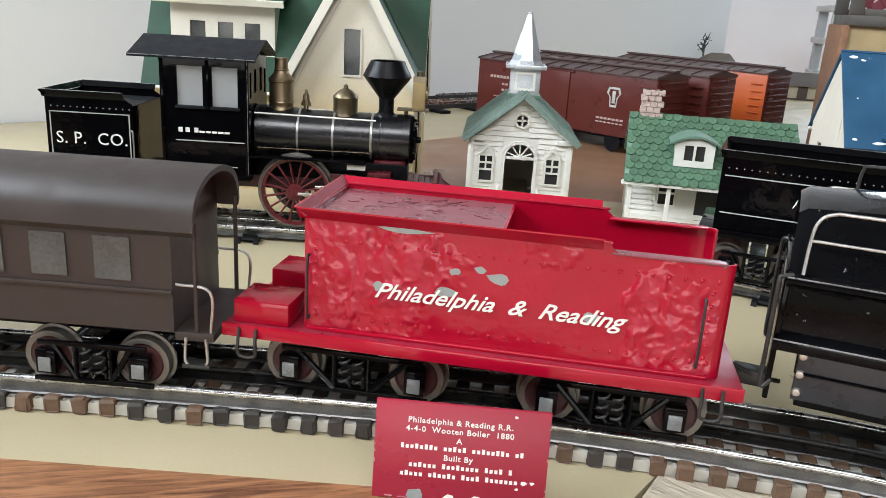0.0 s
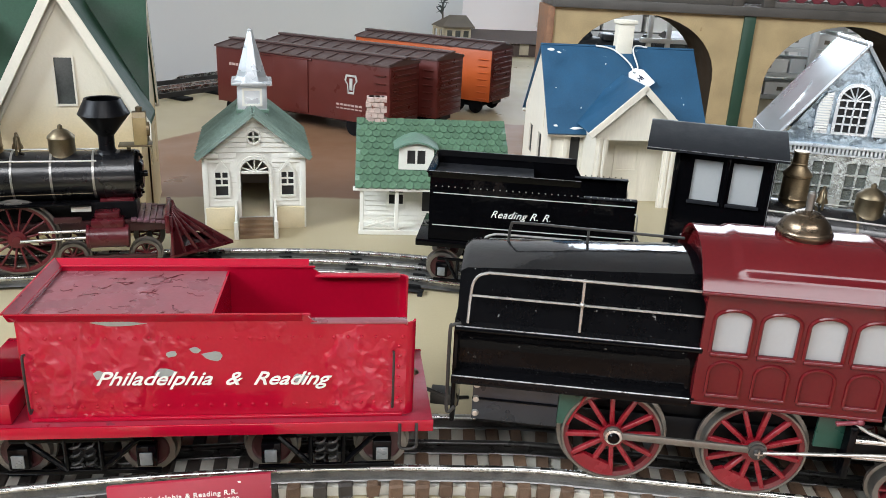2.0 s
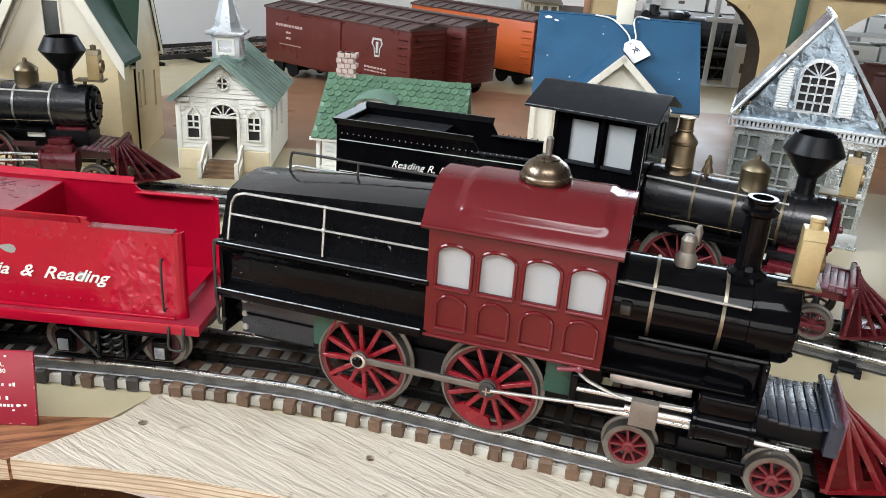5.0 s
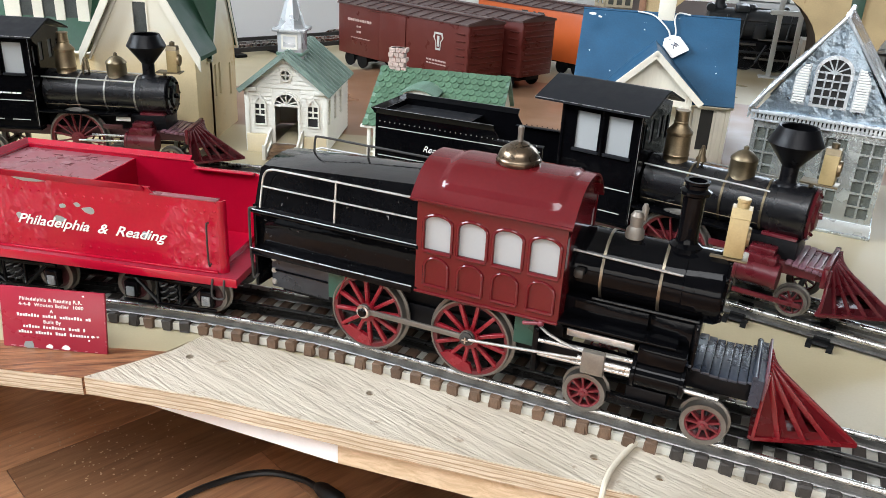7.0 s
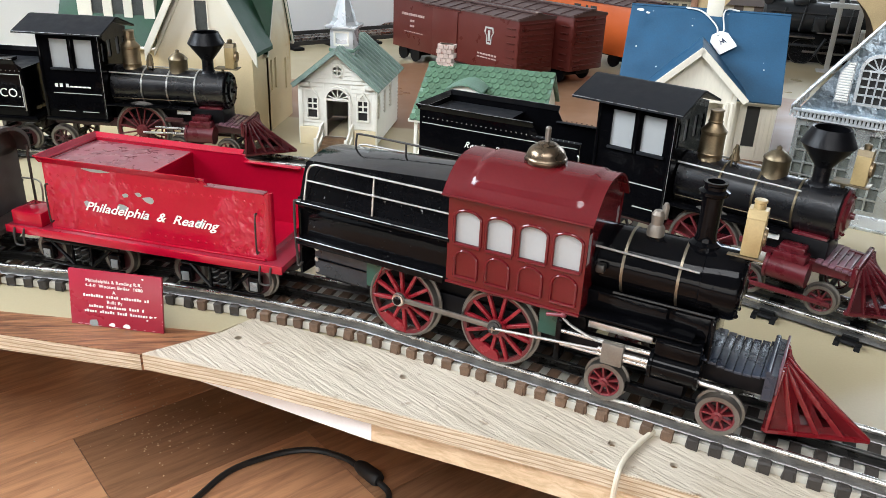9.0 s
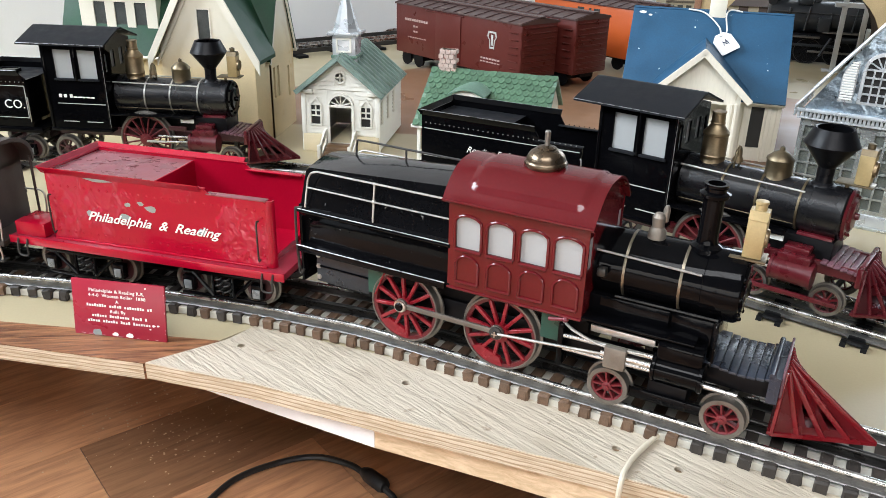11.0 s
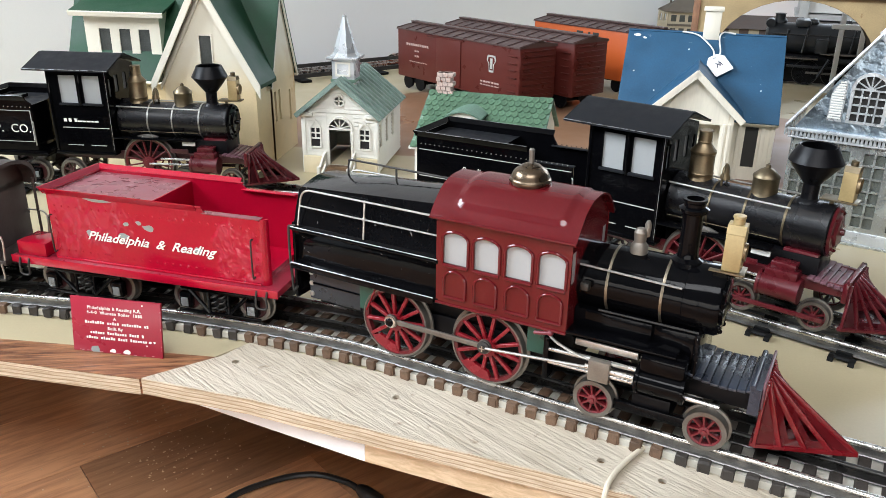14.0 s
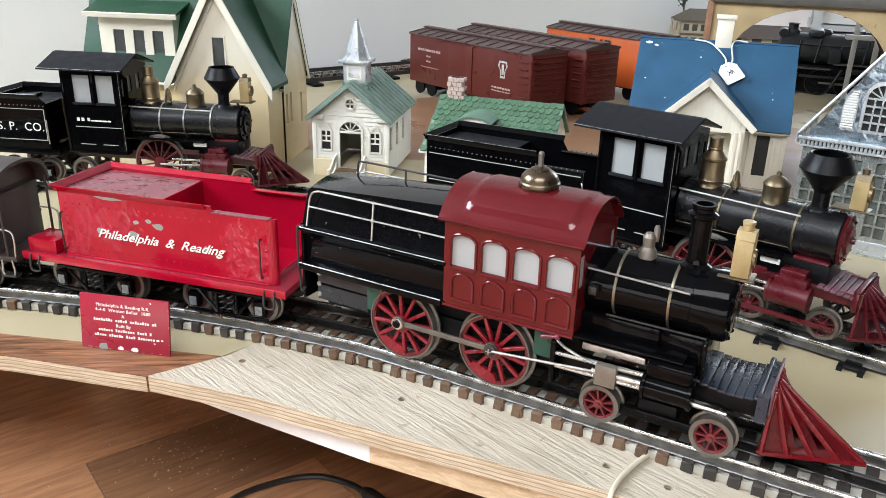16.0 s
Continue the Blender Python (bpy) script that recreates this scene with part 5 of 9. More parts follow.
    for s, nm in ((0.0375, "cab_rear"), (0.1335, "cab_front")):
        bm = pierced(B(), [(-0.0350, 0.074), (0.0350, 0.074), (0.0350, 0.1388), (0.022, 0.1515), (0.0, 0.1575), (-0.022, 0.1515), (-0.0350, 0.1388)], [rect(-0.0335, -0.0255, 0.108, 0.130), rect(0.0255, 0.0335, 0.108, 0.130)], 0.0012, Matrix.Translation((s + 0.0012, 0, 0)) @ Matrix.Rotation(radians(90), 4, "Z"))
        part(nm, bm, "cab_red", e, smooth=False)
    part("front_pane", box(B(), 0.1336, 0.1340, -0.0340, 0.0340, 0.1075, 0.1305), "pane", e, smooth=False)
    def roofline(w, top, n=14, drop=0.1345):
        pts = []
        for i in range(n + 1):
            a = math.pi * i / n
            x = -math.cos(a)
            pts.append((x * w, drop + (top - drop) * (1 - abs(x) ** 2.6)))
        return pts
    # one pressed sheet: overhanging eaves and a raised panel with rounded corners
    bm = B()
    ns, na, s0, s1 = 44, 48, 0.0335, 0.1380
    outer = roofline(0.0390, 0.1598, na, 0.1382)
    arc = [0.0]
    for a, b in zip(outer, outer[1:]):
        arc.append(arc[-1] + math.hypot(b[0] - a[0], b[1] - a[1]))
    top, low = [], []
    for i in range(ns + 1):
        x = s0 + (s1 - s0) * i / ns
        ra, rb = [], []
        for k, (y, z) in enumerate(outer):
            a, b = outer[max(k - 1, 0)], outer[min(k + 1, na)]
            n = Vector((0, -(b[1] - a[1]), b[0] - a[0])).normalized()
            # distance inside a rounded rectangle
            qx, qy = abs(x - 0.0895) - (0.0395 - 0.006), abs(arc[k] - arc[-1] / 2) - (0.0365 - 0.006)
            d = 0.006 - (math.hypot(max(qx, 0), max(qy, 0)) + min(max(qx, qy), 0))
            f = min(max(d / 0.0028, 0), 1)
            p = Vector((x, y, z)) + n * (0.0014 * f * f * (3 - 2 * f))
            ra.append(bm.verts.new(p))
            rb.append(bm.verts.new(Vector((x, y * 0.972, z - 0.0016))))
        top.append(ra)
        low.append(rb)
    for i in range(ns):
        for k in range(na):
            bm.faces.new((top[i][k], top[i + 1][k], top[i + 1][k + 1], top[i][k + 1]))
            bm.faces.new((low[i][k], low[i][k + 1], low[i + 1][k + 1], low[i + 1][k]))
        for k in (0, na):
            bm.faces.new((top[i][k], top[i + 1][k], low[i + 1][k], low[i][k]))
    for i in (0, ns):
        for k in range(na):
            bm.faces.new((top[i][k], top[i][k + 1], low[i][k + 1], low[i][k]))
    part("cab_roof", bm, "cab_red", e, "curved glossy maroon cab roof with raised panel")
    for o in (-1, 1):
        part("eave_bead", rod(B(), (s0, o * 0.0388, 0.1384), (s1, o * 0.0388, 0.1384), 0.0010), "cab_red", e)
    # bell
    bm = lathe(B(), [(0.0132, 0.1600), (0.0140, 0.1612), (0.0144, 0.1625), (0.0140, 0.1640), (0.0131, 0.1648), (0.0129, 0.1658), (0.0120, 0.1682), (0.0104, 0.1702), (0.0080, 0.1718), (0.0066, 0.1724), (0.0064, 0.1732), (0.0040, 0.1742), (0.0022, 0.1746), (0, 0.1748)], 36, Matrix.Translation((0.0893, 0, 0)))
    bl = part("bell", bm, "bronze", e, "tarnished brass bell dome on the roof")
    bm = lathe(B(), [(0.0021, 0.1735), (0.0018, 0.176), (0.0020, 0.1835), (0.0012, 0.1845), (0, 0.1848)], 14, Matrix.Translation((0.0893, 0, 0)))
    part("bell_post", bm, "tyre", bl)
    # boiler and smokebox
    AX = Matrix.Rotation(radians(90), 4, "Y")
    bm = lathe(B(), [(0, 0), (0.0222, 0), (0.0222, 0.068), (0.0228, 0.0685), (0.0228, 0.088), (0.0215, 0.0905), (0.0, 0.0905)], 48, Matrix.Translation((0.1340, 0, 0.1055)) @ AX)
    part("boiler", bm, "black", e, "glossy black boiler")
    for s in (0.1535, 0.1885):
        bm = lathe(B(), [(0.0222, 0), (0.0227, 0.0001), (0.0227, 0.0018), (0.0222, 0.0019)], 48, Matrix.Translation((s, 0, 0.1055)) @ AX)
        part("boiler_band", bm, "band_tan", e, "thin tarnished metal band")
    bm = lathe(B(), [(0.0, 0.0035), (0.004, 0.0035), (0.006, 0.002), (0.015, 0.0015), (0.0165, 0.0)], 32, Matrix.Translation((0.2245, 0, 0.1055)) @ AX)
    part("smokebox_door", bm, "black", e)
    for k in range(10):
        a = 2 * math.pi * k / 10
        bm = B()
        bmesh.ops.create_icosphere(bm, subdivisions=2, radius=0.0016, matrix=Matrix.Translation((0.2248, 0.0195 * math.cos(a), 0.1055 + 0.0195 * math.sin(a))))
        part("door_bolt", bm, "black", e)
    for o in (-1, 1):
        bm = tube(B(), [(0.136, o * 0.0215, 0.1195), (0.2015, o * 0.0225, 0.1175)], 0.0008, 1)
        part("boiler_rail", bm, "tinwire", e)
        bm = tube(B(), [(0.151, o * 0.0222, 0.0905), (0.215, o * 0.0226, 0.0905)], 0.0008, 1)
        part("boiler_pipe", bm, "iron", e)
        part("running_board", box(B(), 0.134, 0.206, o * 0.024 - 0.012, o * 0.024 + 0.012, 0.0752, 0.0772, 0.0005), "black", e)
        part("check_valve", box(B(), 0.139, 0.145, o * 0.0255 - 0.003, o * 0.0255 + 0.003, 0.104, 0.110, 0.0012), "iron", e)
    part("boiler_cradle", box(B(), 0.1345, 0.1865, -0.0225, 0.0225, 0.0660, 0.0890, 0.001), "black", e, "black casing below the boiler")
    part("saddle", box(B(), 0.186, 0.214, -0.020, 0.020, 0.052, 0.088, 0.002), "black", e)
    part("smokebox_brace", box(B(), 0.2135, 0.2165, -0.024, 0.024, 0.058, 0.09, 0.0008), "black_worn", e)
    # chimney, whistle, lantern
    bm = lathe(B(), [(0.0105, 0.1255), (0.0098, 0.1285), (0.0068, 0.1305), (0.0062, 0.134), (0.0064, 0.159), (0.0088, 0.1605), (0.0092, 0.1625), (0.0066, 0.1640), (0.0066, 0.166), (0.0074, 0.167), (0.0074, 0.1685), (0.0052, 0.1685), (0.005, 0.150), (0, 0.150)], 28, Matrix.Translation((0.198, 0, 0)))
    part("chimney", bm, "black", e, "glossy black flanged chimney")
    bm = lathe(B(), [(0.006, 0.127), (0.0055, 0.132), (0.0038, 0.1345), (0.0042, 0.141), (0.0026, 0.1435), (0, 0.1445)], 18, Matrix.Translation((0.1675, -0.0012, 0)))
    lathe(bm, [(0.0018, 0.138), (0.0022, 0.146), (0.0012, 0.1485), (0, 0.149)], 12, Matrix.Translation((0.1712, 0.001, 0)))
    part("whistle", bm, "tan_grey", e, "small tarnished whistle dome")
    bm = box(B(), 0.2125, 0.2335, -0.008, 0.008, 0.1262, 0.1278, 0.0005)
    part("lantern_bracket", bm, "brass_dull", e)
    bm = box(B(), 0.2195, 0.2305, -0.0065, 0.0065, 0.1278, 0.1520, 0.0008)
    ln = part("headlamp", bm, "lamp_tan", e, "tan painted box headlamp")
    bm = B()
    prism(bm, [(-0.0065, 0.152), (0.0065, 0.152), (0.0042, 0.1572), (-0.0042, 0.1572)], 0.2195, 0.2305)
    part("lamp_roof", bm, "lamp_tan", ln)
    bm = lathe(B(), [(0.0035, 0.157), (0.0034, 0.1605), (0.0039, 0.161), (0.0037, 0.1625), (0, 0.163)], 16, Matrix.Translation((0.225, 0, 0)))
    part("lamp_chimney", bm, "lamp_tan", ln)
    bm = lathe(B(), [(0, 0.0006), (0.0045, 0.0006), (0.0055, 0.0016), (0.0060, 0.0)], 20, Matrix.Translation((0.2305, 0, 0.140)) @ AX)
    part("lens_ring", bm, "brass", ln)
    # pilot deck, beam and pilot
    # the blue of reflected sky is put into the black of deck and beam
    for k in range(8):
        s = 0.2105 + k * 0.0053
        z = 0.0632 - 0.0036 * math.sin(math.pi * min(1, (k + 0.5) / 9))
        part("deck_slat", box(B(), s, s + 0.0050, -0.0242, 0.0242, z - 0.002, z, 0.0005), "blue_black", e, "ribbed blue-black deck slat")
    
    part("deck_support", box(B(), 0.2105, 0.252, -0.021, 0.021, 0.046, 0.0588, 0.001), "black_matt", e)
    part("buffer_beam", prism(B(), [(-0.0255, 0.046), (0.0255, 0.046), (0.0255, 0.0640), (-0.0255, 0.0640)], 0.2500, 0.2565), "blue_black", e, "blue-black buffer beam", smooth=False)
    part("beam_lip", rod(B(), (0.2512, -0.0255, 0.0645), (0.2512, 0.0255, 0.0645), 0.0018), "blue_black", e)
    part("beam_face", box(B(), 0.2566, 0.2582, -0.0235, 0.0235, 0.0500, 0.0690, 0.0006), "deck_lilac", e, "pale lilac beam face")
    bm = B()
    slab(bm, [(0.2545, -0.0215), (0.2580, -0.0225), (0.3150, -0.001), (0.3150, 0.001), (0.2580, 0.0225), (0.2545, 0.0215)], 0.0220, 0.0245)
    part("pilot_base", bm, "pilot_red", e, "dark red pilot")
    part("pilot_plate", pierced(B(), [(-0.0205, 0.0615), (0.0205, 0.0615), (0.0185, 0.0665), (-0.0185, 0.0665)], [], 0.002, Matrix.Translation((0.2585, 0, 0)) @ Matrix.Rotation(radians(90), 4, "Z")), "pilot_red", e)
    for k in range(9):
        f = k / 8
        y = -0.0215 + 0.043 * f
        xf = 0.2575 + 0.0565 * (1 - abs(2 * f - 1))
        ytop = y * 0.78
        a, b = Vector((xf, y, 0.0235)), Vector((0.2585, ytop, 0.0645))
        d = (b - a)
        ln2 = d.length
        q = d.to_track_quat("Z", "Y").to_matrix().to_4x4()
        bm = box(B(), -0.0011, 0.0011, -0.0016, 0.0016, 0, ln2, 0.0003, Matrix.Translation(a) @ q)
        part("pilot_bar", bm, "pilot_red", e)
    # sheet between the bars, with two slots a side
    def on(f, t):
        y = -0.0215 + 0.043 * f
        p, q = Vector((0.2568 + 0.0565 * (1 - abs(2 * f - 1)), y, 0.0235)), Vector((0.2580, y * 0.78, 0.0645))
        return p + (q - p) * t
    for o in (0, 1):
        for k in range(4):
            f0, f1 = (k / 8, (k + 1) / 8) if o == 0 else (1 - k / 8, 1 - (k + 1) / 8)
            for t0, t1 in (((0.0, 0.13), (0.46, 1.0)) if k in (1, 2) else ((0.0, 1.0),)):
                bm = B()
                bm.faces.new([bm.verts.new(v) for v in (on(f0, t0), on(f1, t0), on(f1, t1), on(f0, t1))])
                bmesh.ops.solidify(bm, geom=list(bm.faces), thickness=0.0009)
                part("pilot_sheet", bm, "pilot_red", e, smooth=False)
            if k in (1, 2):
                fm = f0 + (f1 - f0) * 0.5
                bm = B()
                bm.faces.new([bm.verts.new(v) for v in (on(f0, 0.13), on(fm, 0.13), on(f0 + (f1 - f0) * 0.7, 0.46), on(f0, 0.46))])
                bmesh.ops.solidify(bm, geom=list(bm.faces), thickness=0.0009)
                part("pilot_sheet", bm, "pilot_red", e, smooth=False)


def plaque():
    e = thing("name_plaque", pose(-0.0965, -0.003, 0.0006, -8, 0, -2.0), "small red plaque with white typed text standing on the board", "plaque")
    part("plate", box(B(), -0.0383, 0.0383, 0.0, 0.0022, 0.0, 0.0455, 0.0003), "plaque", e)
    part("prop", box(B(), -0.012, 0.012, 0.0022, 0.02, 0.0, 0.012, 0.0006), "varnish", e)
    lines = [("Philadelphia & Reading R.R.", 0.0375, 0.0305), ("4-4-0  Wooten Boiler  1880", 0.0335, 0.0300), ("A", 0.0292, 0), ("", 0.0252, 0.0265), ("Built By", 0.0210, 0), ("", 0.0168, 0.0225), ("", 0.0125, 0.0262)]
    for words, z, half in lines:
        if words:
            text("typed_line", words, 0.0036, Matrix.Translation((-0.001, -0.0002, z - 0.0012)) @ FACE @ Matrix.Diagonal((1.02, 1, 1, 1)), "letter", e, spacing=1.12, depth=0.0001, align="CENTER", bold=0.00006)
        else:
            x = -half
            rng = random.Random(int(z * 1e5))
            while x < half:
                n = rng.randrange(4, 9)
                for k in range(n):
                    if x < half:
                        part("typed_bar", box(B(), x, x + 0.00135, -0.0003, 0.0002, z - 0.0010, z + rng.choice((0.0006, 0.0006, 0.0012))), "letter", e, smooth=False)
                    x += 0.0021
                x += 0.0021
    # paint rubbed thin along the rim
    rng = random.Random(8)
    for k in range(26):
        x, z = (rng.uniform(-0.037, 0.037), rng.uniform(0.0003, 0.0011)) if k % 3 else (rng.choice((-0.0379, 0.0379)), rng.uniform(0.002, 0.044))
        w = rng.uniform(0.0004, 0.0014)
        part("rubbed_rim", box(B(), x - (w if k % 3 else 0.0002), x + (w if k % 3 else 0.0002), -0.0003, 0.0001, z, z + (0.0004 if k % 3 else w)), "rim_pale", e, smooth=False)
    rng = random.Random(3)
    for x, z, w in ((-0.0195, 0.0028, 0.006), (-0.004, 0.0022, 0.003), (0.008, 0.0022, 0.0035), (0.0285, 0.0125, 0.0016), (0.032, 0.0128, 0.0012), (0.0255, 0.0095, 0.001), (0.023, 0.0425, 0.0011)):
        pl = [(x + w * math.cos(2 * math.pi * k / 7) * rng.uniform(0.5, 1.1), z + w * 0.55 * math.sin(2 * math.pi * k / 7) * rng.uniform(0.6, 1.3)) for k in range(7)]
        part("chip", pierced(B(), pl, [], 0.0003, Matrix.Translation((0, -0.0003, 0))), "bare" if w > 0.004 else "letter", e)


near_tender()
near_engine()
plaque()


# ---------------------------------------------------------------- the two older engines on the second track
def balloon_engine(m, label, front, letters, bands):
    e = thing("steam_locomotive", m, label, "locomotive", "old-time engines on the second track")
    AX = Matrix.Rotation(radians(90), 4, "Y")
    gear = "wheel_dark" if front == "black" else "cab_red_dull"
    # boiler with flared rear, bands, front
    bm = lathe(B(), [(0, 0), (0.0238, 0), (0.0238, 0.022), (0.0215, 0.040), (0.0215, 0.1085), (0.0222, 0.109), (0.0222, 0.1345), (0.0205, 0.1365), (0, 0.1365)], 44, Matrix.Translation((-0.086, 0, 0.0935)) @ AX)
    part("boiler", bm, "black_satin", e, "polished black boiler")
    for s in (-0.0500, -0.0195, 0.0140):
        r = 0.0222 if s < -0.045 else 0.0216
        bm = lathe(B(), [(r, 0), (r + 0.0006, 0.0001), (r + 0.0006, 0.0019), (r, 0.002)], 40, Matrix.Translation((s, 0, 0.0935)) @ AX)
        part("boiler_band", bm, bands, e, "thin tarnished boiler band")
    for o in (-1, 1):
        part("hand_rail", tube(B(), [(-0.086, o * 0.0215, 0.1125), (0.019, o * 0.0225, 0.1115)], 0.0009, 1), "tinwire", e)
        part("boiler_stripe", tube(B(), [(-0.083, o * 0.0238, 0.083), (0.014, o * 0.0225, 0.083)], 0.0004, 1), "brass_dull", e)
    bm = lathe(B(), [(0.0222, 0), (0.0205, 0.0022), (0.014, 0.0026), (0.012, 0.0046), (0.003, 0.0052), (0.0025, 0.008), (0, 0.008)], 36, Matrix.Translation((0.0502, 0, 0.0935)) @ AX)
    for k in range(8):
        a = 2 * math.pi * k / 8
        bmesh.ops.create_icosphere(bm, subdivisions=1, radius=0.0016, matrix=Matrix.Translation((0.0530, 0.0172 * math.cos(a), 0.0935 + 0.0172 * math.sin(a))))
    part("smokebox_front", bm, front, e)
    # cab
    z0, z1 = 0.0575, 0.1572
    ops = [rect(-0.1478, -0.1262, 0.1172, 0.1500), rect(-0.1184, -0.0968, 0.1172, 0.1500)]
    for o in (-1, 1):
        y = -0.034 if o < 0 else 0.0326
        part("cab_side", pierced(B(), rect(-0.1600, -0.0885, z0, z1), ops, 0.0014, Matrix.Translation((0, y, 0))), "black", e, "glossy black cab side", smooth=False)
        yo = -0.0347 if o < 0 else 0.0347
        for x0, x1 in ((-0.1478, -0.1262), (-0.1184, -0.0968)):
            yp = y + 0.0016 if o < 0 else y - 0.0007
            pn = part("window_pane", pierced(B(), rect(x0 - 0.001, x1 + 0.001, 0.1162, 0.151), [], 0.0005, Matrix.Translation((0, yp, 0))), "pane", e, "frosted pale window pane", smooth=False)
            part("window_sill", box(B(), x0 - 0.0018, x1 + 0.0018, yo - 0.0012, yo + 0.0012, 0.1145, 0.1170, 0.0004), "blackroof", pn)
            part("stripe", box(B(), x0 + 0.001, x1 - 0.001, yo - 0.0002, yo + 0.0002, 0.0655, 0.0664), "stripe", e, smooth=False)
        part("stripe", box(B(), -0.1500, -0.0915, yo - 0.0002, yo + 0.0002, 0.0870, 0.0879), "stripe", e, smooth=False)
        part("corner_post", box(B(), -0.1620, -0.1590, o * 0.034 - 0.0012, o * 0.034 + 0.0012, z0, z1, 0.0005), "black", e)
        part("middle_post", box(B(), -0.1236, -0.1210, yo - 0.0007, yo + 0.0007, 0.1145, z1, 0.0004), "black", e)
        part("corner_post", box(B(), -0.0905, -0.0875, o * 0.034 - 0.0012, o * 0.034 + 0.0012, z0, z1, 0.0005), "black", e)
    bm = pierced(B(), [(-0.034, z0), (0.034, z0), (0.034, z1), (0.0, z1 + 0.009), (-0.034, z1)], [rect(-0.030, -0.024, 0.125, 0.146), rect(0.024, 0.030, 0.125, 0.146), rect(-0.015, -0.006, 0.128, 0.148), rect(0.006, 0.015, 0.128, 0.148)], 0.0014, Matrix.Translation((-0.0875, 0, 0)) @ Matrix.Rotation(radians(90), 4, "Z"))
    part("cab_front", bm, "black", e, smooth=False)
    part("front_pane", box(B(), -0.0902, -0.0898, -0.031, 0.031, 0.124, 0.149), "pane", e, smooth=False)
    part("cab_floor", box(B(), -0.163, -0.087, -0.036, 0.036, 0.0545, 0.0578, 0.0005), "black", e)
    outer = [(-0.0440, 0.1580), (-0.003, 0.1722), (0.003, 0.1722), (0.0440, 0.1580)]
    bm = prism(B(), outer + [(y, z - 0.0020) for y, z in reversed(outer)], -0.1850, -0.0800)
    part("cab_roof", bm, "blackroof", e, "matt dark cab roof with rear overhang")
    # eave and cab corner highlights, drawn as thin pale lines
    for o in (-1, 1):
        part("worn_edge", tube(B(), [(-0.1850, o * 0.0441, 0.1579), (-0.0800, o * 0.0441, 0.1579)], 0.0004, 1, 6), "edge_glint", e, "pale line painting the edge highlight")
        part("worn_edge", tube(B(), [(-0.0884, o * 0.0353, 0.060), (-0.0884, o * 0.0353, 0.155)], 0.0003, 1, 6), "edge_glint", e)
    # domes, bell, chimney, lamp
    bm = lathe(B(), [(0.0125, 0.112), (0.0118, 0.1165), (0.0108, 0.118), (0.0106, 0.121), (0.0112, 0.122), (0.0106, 0.123), (0.0104, 0.139), (0.0112, 0.140), (0.0112, 0.142), (0.0098, 0.1435), (0.0064, 0.1475), (0.0060, 0.1490), (0.0066, 0.150), (0.0058, 0.151), (0.0056, 0.1585), (0.0062, 0.159), (0.0060, 0.160), (0, 0.160)], 30, Matrix.Translation((-0.0668, 0, -0.0016)))
    part("steam_dome", bm, "brass", e, "tall turned brass steam dome")
    bm = lathe(B(), [(0.0125, 0.112), (0.0112, 0.1155), (0.0108, 0.117), (0.0108, 0.129), (0.0114, 0.130), (0.0110, 0.1315), (0.006, 0.1362), (0.0022, 0.138), (0.0020, 0.1405), (0, 0.142)], 28, Matrix.Translation((-0.0100, 0, -0.0026)))
    part("sand_dome", bm, "brass_dull", e, "small brass sand dome")
    bm = lathe(B(), [(0.0046, 0.1185), (0.0044, 0.1205), (0.0030, 0.1235), (0.0028, 0.1275), (0.0014, 0.1295), (0.0012, 0.132), (0, 0.1325)], 18, Matrix.Translation((-0.0448, 0, 0)))
    bl = part("bell", bm, "brass", e, "small brass bell")
    part("bell_yoke", tube(B(), [(-0.0448, -0.007, 0.114), (-0.0448, -0.007, 0.124), (-0.0448, -0.003, 0.130), (-0.0448, 0.003, 0.130), (-0.0448, 0.007, 0.124), (-0.0448, 0.007, 0.114)], 0.001), "brass_dull", bl)
    bm = lathe(B(), [(0.0105, 0.112), (0.0095, 0.1145), (0.0070, 0.1165), (0.0066, 0.119), (0.0068, 0.129), (0.0205, 0.1468), (0.0215, 0.1480), (0.0155, 0.1600), (0.0150, 0.1612), (0.0135, 0.1606), (0.0175, 0.148), (0.005, 0.13), (0, 0.13)], 36, Matrix.Translation((0.0262, 0, 0)))
    part("balloon_chimney", bm, "black_matt", e, "black flared balloon chimney")
    part("lamp_bracket", box(B(), 0.036, 0.064, -0.008, 0.008, 0.1195, 0.1210, 0.0004), "brass_dull", e)
    part("bracket_post", rod(B(), (0.044, 0, 0.113), (0.044, 0, 0.1196), 0.0018), "brass_dull", e)
    bm = box(B(), 0.0492, 0.0605, -0.0066, 0.0066, 0.1210, 0.1450, 0.0008)
    ln = part("headlamp", bm, "lamp_tan", e, "tan painted box headlamp")
    bm = prism(B(), [(-0.0066, 0.1450), (0.0066, 0.1450), (0.0040, 0.1495), (-0.0040, 0.1495)], 0.0492, 0.0605)
    part("lamp_roof", bm, "brass_dull", ln)
    bm = lathe(B(), [(0.0028, 0.149), (0.0030, 0.1535), (0, 0.1548)], 14, Matrix.Translation((0.0549, 0, 0)))
    part("lamp_chimney", bm, "brass_dull", ln)
    bm = lathe(B(), [(0, 0.0006), (0.005, 0.0006), (0.0062, 0.0022), (0.0066, 0.0)], 20, Matrix.Translation((0.0605, 0, 0.134)) @ AX)
    part("lens_ring", bm, "brass", ln)
